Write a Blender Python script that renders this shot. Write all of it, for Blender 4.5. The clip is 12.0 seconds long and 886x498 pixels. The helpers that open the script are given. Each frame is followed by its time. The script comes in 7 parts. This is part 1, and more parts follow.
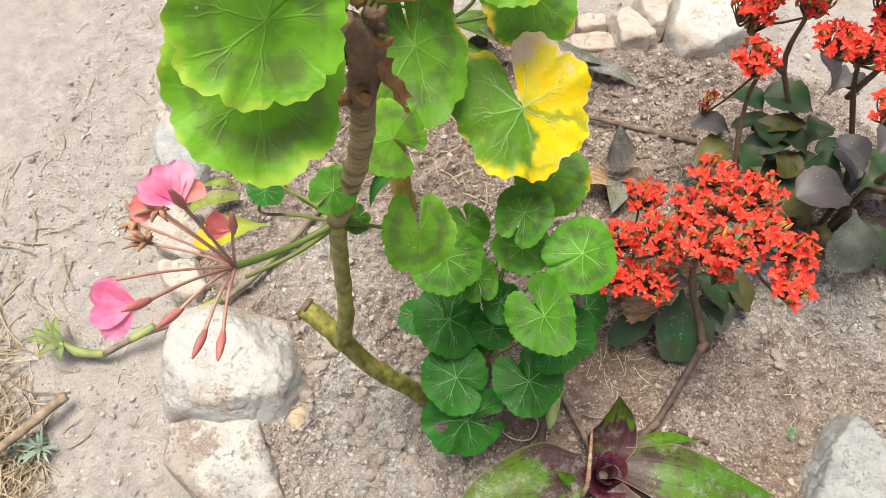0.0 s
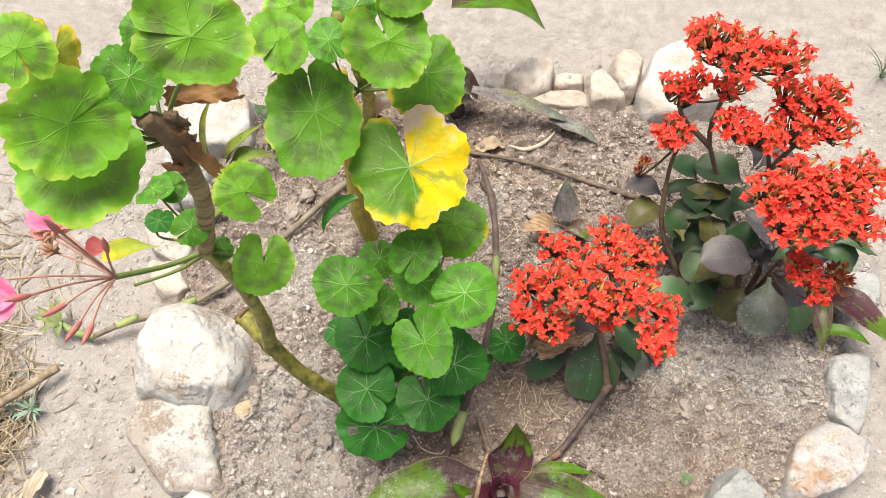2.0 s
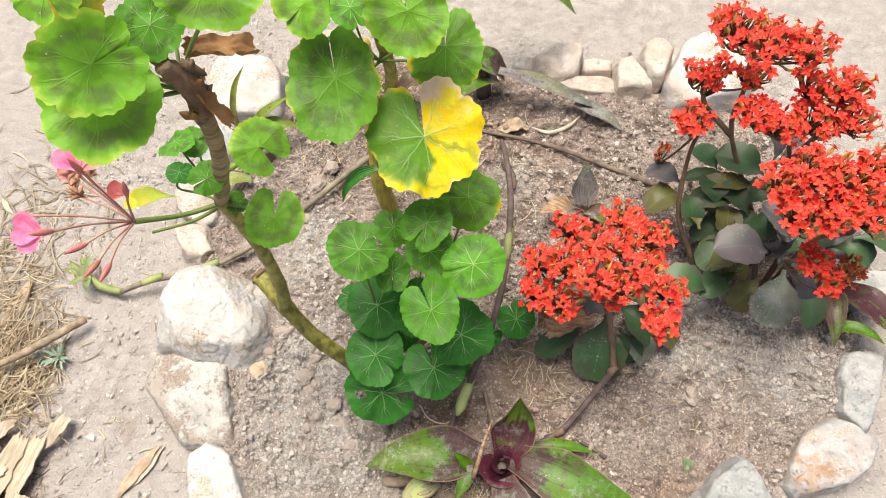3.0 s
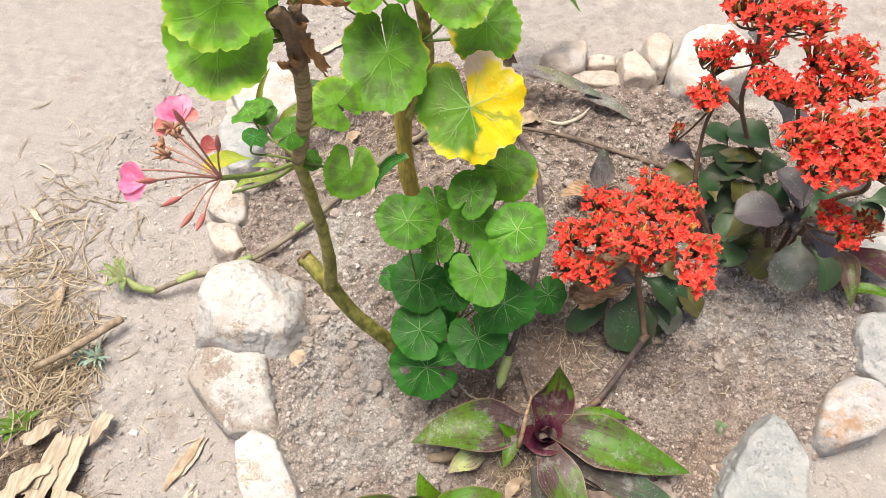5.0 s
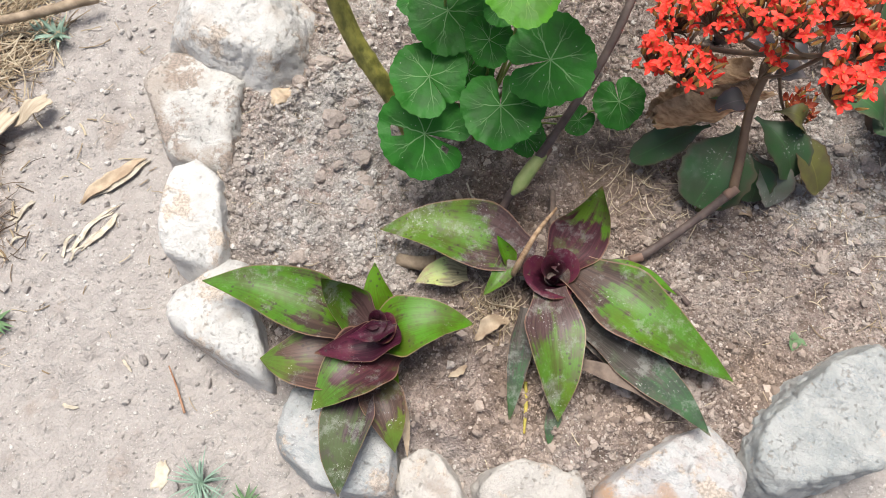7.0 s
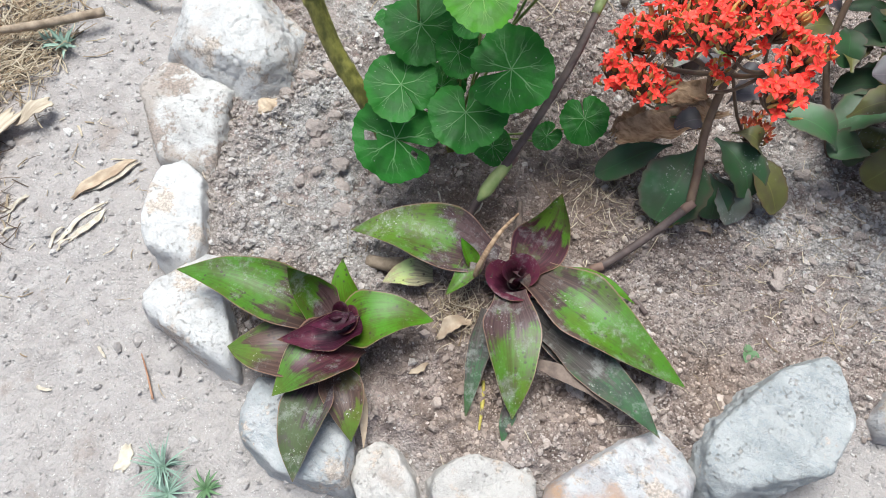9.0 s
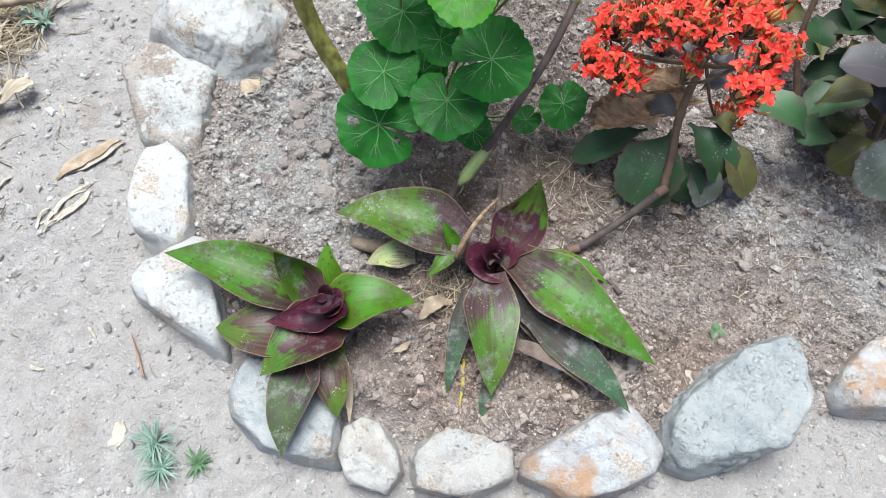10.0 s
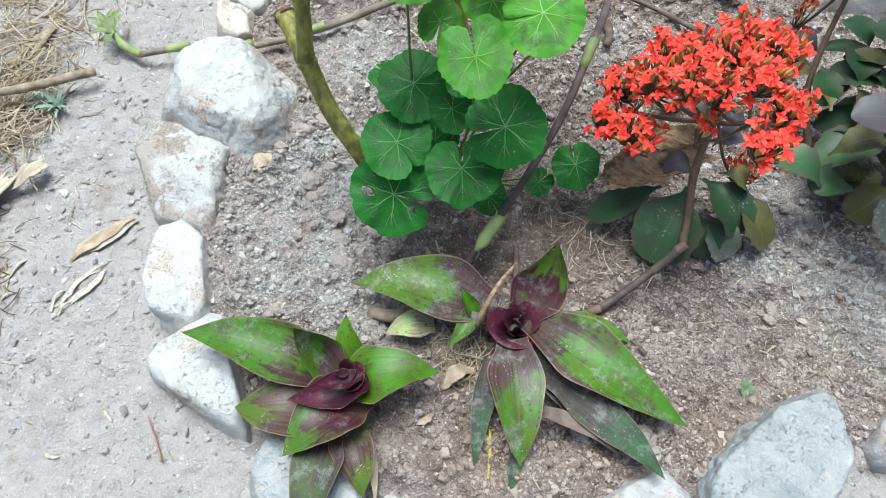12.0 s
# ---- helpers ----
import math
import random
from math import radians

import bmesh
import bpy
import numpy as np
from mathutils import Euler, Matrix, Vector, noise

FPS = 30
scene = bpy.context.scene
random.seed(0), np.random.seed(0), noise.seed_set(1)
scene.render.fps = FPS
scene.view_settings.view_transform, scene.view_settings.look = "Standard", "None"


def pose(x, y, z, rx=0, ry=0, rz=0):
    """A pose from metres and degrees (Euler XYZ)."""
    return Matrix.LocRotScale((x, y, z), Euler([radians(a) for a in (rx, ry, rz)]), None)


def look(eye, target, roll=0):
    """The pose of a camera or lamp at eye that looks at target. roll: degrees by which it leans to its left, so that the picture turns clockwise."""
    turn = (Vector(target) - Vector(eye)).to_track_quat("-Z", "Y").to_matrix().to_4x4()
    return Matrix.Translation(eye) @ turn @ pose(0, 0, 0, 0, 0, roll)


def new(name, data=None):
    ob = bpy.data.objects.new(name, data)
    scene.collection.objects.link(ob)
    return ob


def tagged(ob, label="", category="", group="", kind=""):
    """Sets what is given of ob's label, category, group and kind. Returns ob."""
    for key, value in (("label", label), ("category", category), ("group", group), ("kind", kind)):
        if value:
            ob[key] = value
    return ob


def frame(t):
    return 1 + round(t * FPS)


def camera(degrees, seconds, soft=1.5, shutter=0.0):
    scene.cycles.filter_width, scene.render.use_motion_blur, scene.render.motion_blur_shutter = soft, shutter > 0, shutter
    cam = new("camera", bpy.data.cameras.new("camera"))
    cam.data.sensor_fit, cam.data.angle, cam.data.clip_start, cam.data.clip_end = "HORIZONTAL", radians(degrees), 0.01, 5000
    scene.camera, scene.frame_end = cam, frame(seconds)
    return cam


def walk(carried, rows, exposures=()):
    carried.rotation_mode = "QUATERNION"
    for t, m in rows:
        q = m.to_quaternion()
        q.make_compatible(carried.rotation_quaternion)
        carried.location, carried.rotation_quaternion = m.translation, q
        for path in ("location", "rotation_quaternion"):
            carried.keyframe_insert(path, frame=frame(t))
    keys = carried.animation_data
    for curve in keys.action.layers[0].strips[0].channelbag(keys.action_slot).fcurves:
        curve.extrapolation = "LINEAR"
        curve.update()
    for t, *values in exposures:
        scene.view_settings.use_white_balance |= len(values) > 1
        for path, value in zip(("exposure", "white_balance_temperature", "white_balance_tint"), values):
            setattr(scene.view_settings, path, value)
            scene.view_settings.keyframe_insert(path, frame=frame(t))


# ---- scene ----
cam = camera(64.7, 12.0, soft=0.6)
PATH = [
    (0, (-0.008, 0.066, 0.709), (-0.002, 0.908, -1.105), 5.1),
    (0.5, (0.022, 0.064, 0.719), (-0.061, 0.855, -1.115), 1.1),
    (1, (0.059, 0.058, 0.748), (-0.036, 1.007, -1.01), 2.4),
    (1.5, (0.095, 0.054, 0.766), (-0.052, 0.995, -0.992), 0.7),
    (2, (0.129, 0.057, 0.799), (-0.06, 0.924, -0.994), -0.7),
    (2.5, (0.146, 0.044, 0.815), (-0.097, 0.812, -1.016), -2.6),
    (3, (0.152, 0.04, 0.804), (-0.119, 0.861, -1.0), -3.0),
    (3.2, (0.157, 0.038, 0.796), (-0.136, 0.866, -1.0), -4.4),
    (4.8, (0.122, -0.021, 0.796), (-0.087, 0.874, -0.98), 1.9),
    (5, (0.109, -0.039, 0.805), (-0.125, 0.878, -0.957), -2.0),
    (5.5, (0.14, -0.078, 0.745), (-0.119, 0.681, -1.087), -0.2),
    (6, (0.205, -0.079, 0.665), (-0.219, 0.659, -1.144), -2.3),
    (6.5, (0.199, -0.059, 0.604), (-0.237, 0.566, -1.245), -5.3),
    (6.7, (0.187, -0.048, 0.565), (-0.187, 0.58, -1.296), -0.7),
    (8.3, (0.228, -0.067, 0.557), (-0.252, 0.664, -1.241), -0.9),
    (8.5, (0.236, -0.071, 0.556), (-0.24, 0.656, -1.245), -0.8),
    (9, (0.244, -0.069, 0.567), (-0.234, 0.664, -1.231), 0.1),
    (9.5, (0.24, -0.066, 0.577), (-0.242, 0.656, -1.224), -0.5),
    (10, (0.238, -0.061, 0.592), (-0.138, 0.614, -1.252), 3.7),
    (10.5, (0.233, -0.051, 0.592), (-0.15, 0.756, -1.198), 7.7),
    (11, (0.209, -0.083, 0.532), (-0.195, 0.681, -1.272), 4.8),
    (11.5, (0.183, -0.085, 0.536), (-0.188, 0.651, -1.287), 5.9),
    (12, (0.22, -0.056, 0.591), (-0.238, 0.731, -1.19), 0.3),
]
EXPOSURES = [(0.0, .58, 6700, 4), (1.5, .70, 6700, 4), (3.0, .70, 6750, 5), (5.0, .65, 6700, 7), (6.5, .62, 6400, 6), (8.5, .62, 5800, 3), (10.0, .62, 5550, 0), (11.0, .72, 5450, -2), (11.5, .63, 5450, -3), (12.0, .62, 5420, -3)]
walk(cam, [(t, look(eye, target, roll)) for t, eye, target, roll in PATH], EXPOSURES)

# ---- light ----
world = bpy.data.worlds.new("overcast_sky")
scene.world = world
world.use_nodes = True
wn = world.node_tree
sky = wn.nodes.new("ShaderNodeTexSky")
sky.sky_type, sky.sun_disc = "NISHITA", False
SUN_EL, SUN_AZ = 77.0, -50.0  # degrees; azimuth from +y towards +x
sky.sun_elevation, sky.sun_rotation = radians(SUN_EL), radians(SUN_AZ)
sky.air_density, sky.dust_density, sky.ozone_density = 0.7, 6.0, 0.6
wn.links.new(sky.outputs[0], wn.nodes["Background"].inputs[0])
wn.nodes["Background"].inputs[1].default_value = 0.10
sun = new("sun", bpy.data.lights.new("sun", "SUN"))
sun.data.energy, sun.data.angle, sun.data.color = 3.05, radians(33), (1.0, 0.94, 0.86)
_el, _az = radians(SUN_EL), radians(SUN_AZ)
sun.matrix_world = look((2 * math.sin(_az) * math.cos(_el), 2 * math.cos(_az) * math.cos(_el), 2 * math.sin(_el)), (0, 0, 0))


# ---- materials ----
class Nodes:
    """Short hand for node materials."""

    def __init__(self, name, rough=0.6, spec=0.4):
        self.m = bpy.data.materials.new(name)
        self.m.use_nodes = True
        self.t = self.m.node_tree
        self.b = self.t.nodes["Principled BSDF"]
        self.b.inputs["Roughness"].default_value = rough
        self.b.inputs["Specular IOR Level"].default_value = spec

    def put(self, socket, value):
        if isinstance(value, bpy.types.NodeSocket):
            self.t.links.new(value, socket)
        elif isinstance(value, tuple) and len(value) == 3 and socket.type == "RGBA":
            socket.default_value = (*value, 1)
        else:
            socket.default_value = value

    def coord(self, kind="Object"):
        return self.t.nodes.new("ShaderNodeTexCoord").outputs[kind]

    def noise(self, scale, detail=3.0, vec=None, rough=0.55, stretch=None):
        n = self.t.nodes.new("ShaderNodeTexNoise")
        v = vec or self.coord()
        if stretch:
            mp = self.t.nodes.new("ShaderNodeMapping")
            self.put(mp.inputs[0], v)
            mp.inputs["Scale"].default_value = stretch
            v = mp.outputs[0]
        self.put(n.inputs["Vector"], v)
        n.inputs["Scale"].default_value, n.inputs["Detail"].default_value, n.inputs["Roughness"].default_value = scale, detail, rough
        return n.outputs["Fac"]

    def voronoi(self, scale, vec=None):
        n = self.t.nodes.new("ShaderNodeTexVoronoi")
        self.put(n.inputs["Vector"], vec or self.coord())
        n.inputs["Scale"].default_value = scale
        return n.outputs["Distance"]

    def math(self, op, a, b=0.0, c=0.0, clamp=False):
        n = self.t.nodes.new("ShaderNodeMath")
        n.operation, n.use_clamp = op, clamp
        for i, v in enumerate((a, b, c)):
            self.put(n.inputs[i], v)
        return n.outputs[0]

    def ramp(self, fac, lo, hi, a=0.0, b=1.0):
        n = self.t.nodes.new("ShaderNodeMapRange")
        n.interpolation_type = "SMOOTHSTEP"
        for i, v in enumerate((fac, lo, hi, a, b)):
            self.put(n.inputs[i], v)
        return n.outputs[0]

    def mix(self, fac, a, b, kind="MIX"):
        n = self.t.nodes.new("ShaderNodeMix")
        n.data_type, n.blend_type = "RGBA", kind
        self.put(n.inputs[0], fac)
        self.put(n.inputs[6], a)
        self.put(n.inputs[7], b)
        return n.outputs[2]

    def split(self, vec):
        n = self.t.nodes.new("ShaderNodeSeparateXYZ")
        self.put(n.inputs[0], vec)
        return n.outputs

    def attribute(self, name):
        n = self.t.nodes.new("ShaderNodeAttribute")
        n.attribute_name = name
        return n.outputs["Fac"]

    def offset(self, vec, amount):
        """vec, moved by a number of its own for each piece."""
        n = self.t.nodes.new("ShaderNodeVectorMath")
        self.put(n.inputs[0], vec)
        self.put(n.inputs[1], self.math("MULTIPLY", self.rand(), amount))
        return n.outputs[0]

    def rand(self):
        return self.t.nodes.new("ShaderNodeObjectInfo").outputs["Random"]

    def island(self):
        return self.t.nodes.new("ShaderNodeNewGeometry").outputs["Random Per Island"]

    def shade(self, col, rand, amount):
        """col, made lighter or darker from piece to piece."""
        n = self.t.nodes.new("ShaderNodeHueSaturation")
        self.put(n.inputs["Value"], self.ramp(rand, 0, 1, 1 - amount, 1 + amount))
        self.put(n.inputs["Color"], col)
        return n.outputs[0]

    def finish(self, col, bump=None, strength=0.3, dist=0.002, thin=0.0, thin_col=None, rough=None):
        self.put(self.b.inputs["Base Color"], col)
        if rough is not None:
            self.put(self.b.inputs["Roughness"], rough)
        if bump is not None:
            n = self.t.nodes.new("ShaderNodeBump")
            n.inputs["Strength"].default_value, n.inputs["Distance"].default_value = strength, dist
            self.put(n.inputs["Height"], bump)
            self.put(self.b.inputs["Normal"], n.outputs[0])
        if thin:
            tr = self.t.nodes.new("ShaderNodeBsdfTranslucent")
            self.put(tr.inputs[0], thin_col or col)
            mx = self.t.nodes.new("ShaderNodeMixShader")
            mx.inputs[0].default_value = thin
            self.t.links.new(self.b.outputs[0], mx.inputs[1])
            self.t.links.new(tr.outputs[0], mx.inputs[2])
            self.t.links.new(mx.outputs[0], self.t.nodes["Material Output"].inputs[0])
        return self.m


def soil_material():
    n = Nodes("dry_soil", 0.95, 0.15)
    bed = n.attribute("bed")
    big, mid, fine, grain = n.noise(7, 4), n.noise(45, 5), n.noise(330, 4), n.noise(950, 3)
    path = n.mix(n.ramp(mid, 0.3, 0.75), (0.335, 0.303, 0.285), (0.455, 0.420, 0.398))
    path = n.mix(n.ramp(big, 0.35, 0.7), path, (0.39, 0.356, 0.336))
    dug = n.mix(n.ramp(mid, 0.32, 0.68), (0.25, 0.188, 0.164), (0.56, 0.460, 0.415))
    dug = n.mix(n.ramp(big, 0.5, 0.7, 0.0, 0.8), dug, (0.50, 0.437, 0.398))
    dug = n.mix(n.math("MULTIPLY", n.attribute("pale"), n.ramp(n.noise(60, 5), 0.3, 0.6)), dug, (0.60, 0.565, 0.53))
    col = n.mix(bed, path, dug)
    col = n.mix(n.math("MULTIPLY", n.attribute("humus"), n.ramp(n.noise(40, 4), 0.05, 0.35)), col, n.mix(mid, (0.175, 0.124, 0.098), (0.44, 0.335, 0.272)))
    col = n.mix(n.math("MULTIPLY", n.ramp(bed, 0.0, 1.0, 0.32, 1.0), n.ramp(fine, 0.35, 0.65, 0.0, 0.6)), col, n.mix(0.6, col, (0.11, 0.085, 0.07)))
    col = n.mix(n.math("MULTIPLY", n.ramp(bed, 0.0, 1.0, 0.28, 1.0), n.ramp(grain, 0.42, 0.60, 0.5, 0.0)), col, n.mix(0.7, col, (0.08, 0.062, 0.052)))
    speck = n.ramp(n.voronoi(300), 0.16, 0.06)
    col = n.mix(n.math("MULTIPLY", speck, n.ramp(n.noise(110), 0.46, 0.6)), col, (0.66, 0.61, 0.56))
    stain = n.ramp(n.noise(18, 5, rough=0.7), 0.58, 0.72, 0.0, 0.5)
    col = n.mix(stain, col, (0.24, 0.185, 0.15))
    grit = n.math("SUBTRACT", 1.0, n.voronoi(420))
    grit = n.math("ADD", grit, n.math("MULTIPLY", n.math("SUBTRACT", 1.0, n.voronoi(900)), 0.6))
    grit = n.math("MULTIPLY", grit, n.math("MULTIPLY", n.ramp(bed, 0.0, 1.0, 0.45, 1.1), n.ramp(n.noise(60, 4), 0.25, 0.7, 0.4, 1.0)))
    return n.finish(col, n.math("ADD", n.math("MULTIPLY", fine, 0.8), grit), 1.0, 0.0022)


def clod_material(name, lo, hi):
    n = Nodes(name, 0.95, 0.15)
    k = n.island()
    col = n.mix(n.math("POWER", k, 1.3), lo, hi)
    col = n.mix(n.ramp(k, 0.94, 0.97, 0.0, 0.7), col, (0.72, 0.69, 0.66))
    col = n.mix(n.ramp(n.noise(500), 0.3, 0.7, 0, 0.5), col, lo)
    col = n.mix(n.math("MULTIPLY", n.attribute("humus"), 0.95), col, n.mix(n.island(), (0.175, 0.122, 0.094), (0.55, 0.43, 0.35)))
    col = n.mix(n.math("MULTIPLY", n.attribute("pale"), 0.7), col, n.mix(n.island(), (0.50, 0.475, 0.45), (0.66, 0.63, 0.60)))
    return n.finish(col, n.math("ADD", n.noise(600, 3), n.noise(1500, 2)), 0.8, 0.0012)


def stone_material(name, base, tone, stain, stain_at=0.58, vein=0.0, dirt=(0.34, 0.28, 0.23), dirt_at=0.60, rough=0.8):
    n = Nodes(name, 0.7, 0.35)
    obj = n.offset(n.coord(), 7.0)
    big, mid, fine = n.noise(17, 5, obj, 0.6), n.noise(60, 6, obj, 0.65), n.noise(420, 4, obj, 0.65)
    col = n.mix(n.ramp(mid, 0.42, 0.66, 0.0, 0.8), base, tone)
    col = n.mix(n.ramp(big, stain_at, stain_at + 0.10, 0.0, 0.8), col, stain)
    if vein:
        w = n.noise(20, 5, obj, 0.6, stretch=(1, 2.2, 1))
        line = n.ramp(n.math("ABSOLUTE", n.math("SUBTRACT", w, 0.5)), 0.018, 0.0, 0.0, vein)
        col = n.mix(line, col, (0.27, 0.30, 0.32))
        band = n.ramp(n.noise(13, 4, obj, 0.55, stretch=(1, 2.2, 1)), 0.52, 0.62, 0.0, 0.45)
        col = n.mix(band, col, tuple(c * f for c, f in zip(tone, (0.80, 0.86, 0.90))))
    col = n.mix(n.ramp(fine, 0.50, 0.72, 0.0, 0.5), col, n.mix(0.5, col, (0.26, 0.23, 0.20)))
    glint = n.ramp(n.voronoi(520, obj), 0.16, 0.05, 0.0, 0.7)
    col = n.mix(n.math("MULTIPLY", glint, n.ramp(n.noise(90, 3, obj), 0.45, 0.6)), col, (0.82, 0.80, 0.78))
    pit = n.math("MULTIPLY", n.ramp(n.noise(230, 5, obj, 0.75), 0.57, 0.64), n.ramp(n.noise(40, 4, obj), 0.42, 0.58))
    col = n.mix(n.math("MULTIPLY", pit, 0.45), col, dirt)
    crust = n.math("ADD", n.math("MULTIPLY", n.noise(26, 4, obj, 0.6), 0.7), n.math("MULTIPLY", n.noise(190, 4, obj, 0.7), 0.3))
    col = n.mix(n.ramp(crust, dirt_at - 0.035, dirt_at + 0.03, 0.0, 0.85), col, n.mix(n.ramp(fine, 0.4, 0.6), dirt, tuple(c * 1.7 for c in dirt)))
    col = n.shade(col, n.rand(), 0.05)
    relief = n.math("ADD", n.math("MULTIPLY", mid, 0.9), n.math("ADD", n.math("MULTIPLY", fine, 0.55), n.math("MULTIPLY", n.noise(1000, 3, obj), 0.22)))
    return n.finish(col, n.math("SUBTRACT", relief, n.math("MULTIPLY", pit, 0.5)), rough, 0.0042)


def geranium_material(name, green, zone, edge, edge_at=0.97, edge_fac=0.5, burnt=False, vein=(0.30, 0.46, 0.20), zoned=0.8):
    n = Nodes(name, 0.5, 0.25)
    uv = n.split(n.coord("UV"))
    u, v = uv[0], uv[1]
    obj = n.coord()
    col = n.mix(n.ramp(n.noise(70, 4), 0.3, 0.7), green, tuple(c * 0.84 for c in green))
    wob = n.math("ADD", v, n.math("MULTIPLY", n.math("SUBTRACT", n.noise(60, 3), 0.5), 0.45))
    ring = n.math("MULTIPLY", n.ramp(wob, 0.40, 0.55), n.ramp(wob, 0.86, 0.70))
    col = n.mix(n.math("MULTIPLY", ring, n.ramp(n.noise(75, 3), 0.35, 0.6, 0.1 * zoned, zoned)), col, zone)
    # the main veins, and the pair of forks that leaves each of them
    u = n.math("ADD", u, n.math("MULTIPLY", n.math("SUBTRACT", n.noise(90, 3), 0.5), 0.05))
    off = n.math("ABSOLUTE", n.math("SUBTRACT", n.math("FRACT", n.math("MULTIPLY", u, 7.0)), 0.5))
    far = n.math("MULTIPLY", off, v)
    line = n.math("MULTIPLY", n.ramp(far, 0.022, 0.006), n.ramp(v, 0.85, 0.30, 0.10, 1.0))
    leave = n.math("MULTIPLY", n.math("SUBTRACT", v, 0.38), 0.42)
    fork = n.math("ABSOLUTE", n.math("SUBTRACT", far, leave))
    fork = n.math("MULTIPLY", n.ramp(fork, 0.018, 0.005), n.math("MULTIPLY", n.ramp(v, 0.40, 0.48), n.ramp(v, 0.95, 0.5, 0.0, 0.5)))
    veins = n.math("MAXIMUM", line, fork)
    if burnt:
        part_u = n.math("ADD", u, n.math("MULTIPLY", n.math("SUBTRACT", n.noise(40, 5), 0.5), 0.46))
        yellow = n.math("MULTIPLY", n.ramp(part_u, 0.47, 0.55), n.ramp(v, 0.05, 0.3, 0.6, 1.0))
        rim = n.math("MULTIPLY", n.ramp(part_u, 0.30, 0.42), n.ramp(v, 0.72, 0.95))
        yellow = n.math("MAXIMUM", yellow, rim)
        yellow = n.math("MULTIPLY", yellow, n.ramp(n.math("ABSOLUTE", n.math("SUBTRACT", part_u, 0.68)), 0.015, 0.07, 0.35, 1.0))
        col = n.mix(yellow, col, n.mix(n.ramp(n.noise(60, 3), 0.4, 0.7), (0.80, 0.56, 0.006), (0.66, 0.56, 0.03)))
        tan = n.math("MULTIPLY", n.ramp(n.math("ADD", v, n.math("MULTIPLY", n.noise(70, 4), 0.5)), 0.80, 1.02), n.ramp(part_u, 0.80, 0.92))
        tan = n.math("MAXIMUM", tan, n.math("MULTIPLY", n.ramp(wob, 0.97, 1.06), n.ramp(u, 0.45, 0.6)))
        col = n.mix(tan, col, n.mix(n.noise(200), (0.60, 0.42, 0.27), (0.78, 0.62, 0.45)))
    rim = n.ramp(n.math("ADD", wob, n.math("MULTIPLY", n.math("SUBTRACT", n.noise(24, 2), 0.55), 0.9)), edge_at - 0.04, edge_at + 0.14, 0.0, edge_fac)
    col = n.mix(rim, col, edge)
    col = n.mix(n.math("MULTIPLY", veins, 0.6), col, vein)
    dust = n.ramp(n.voronoi(240), 0.14, 0.06, 0.0, 0.6)
    col = n.mix(n.math("MULTIPLY", dust, n.ramp(n.noise(45), 0.52, 0.6)), col, (0.58, 0.58, 0.50))
    col = n.shade(col, n.rand(), 0.12)
    pleat = n.math("ADD", n.math("MULTIPLY", veins, -0.30), n.math("ADD", n.math("MULTIPLY", n.noise(170, 4), 0.7), n.math("MULTIPLY", n.noise(62, 3), 1.6)))
    return n.finish(col, pleat, 0.5, 0.0024, thin=0.22)


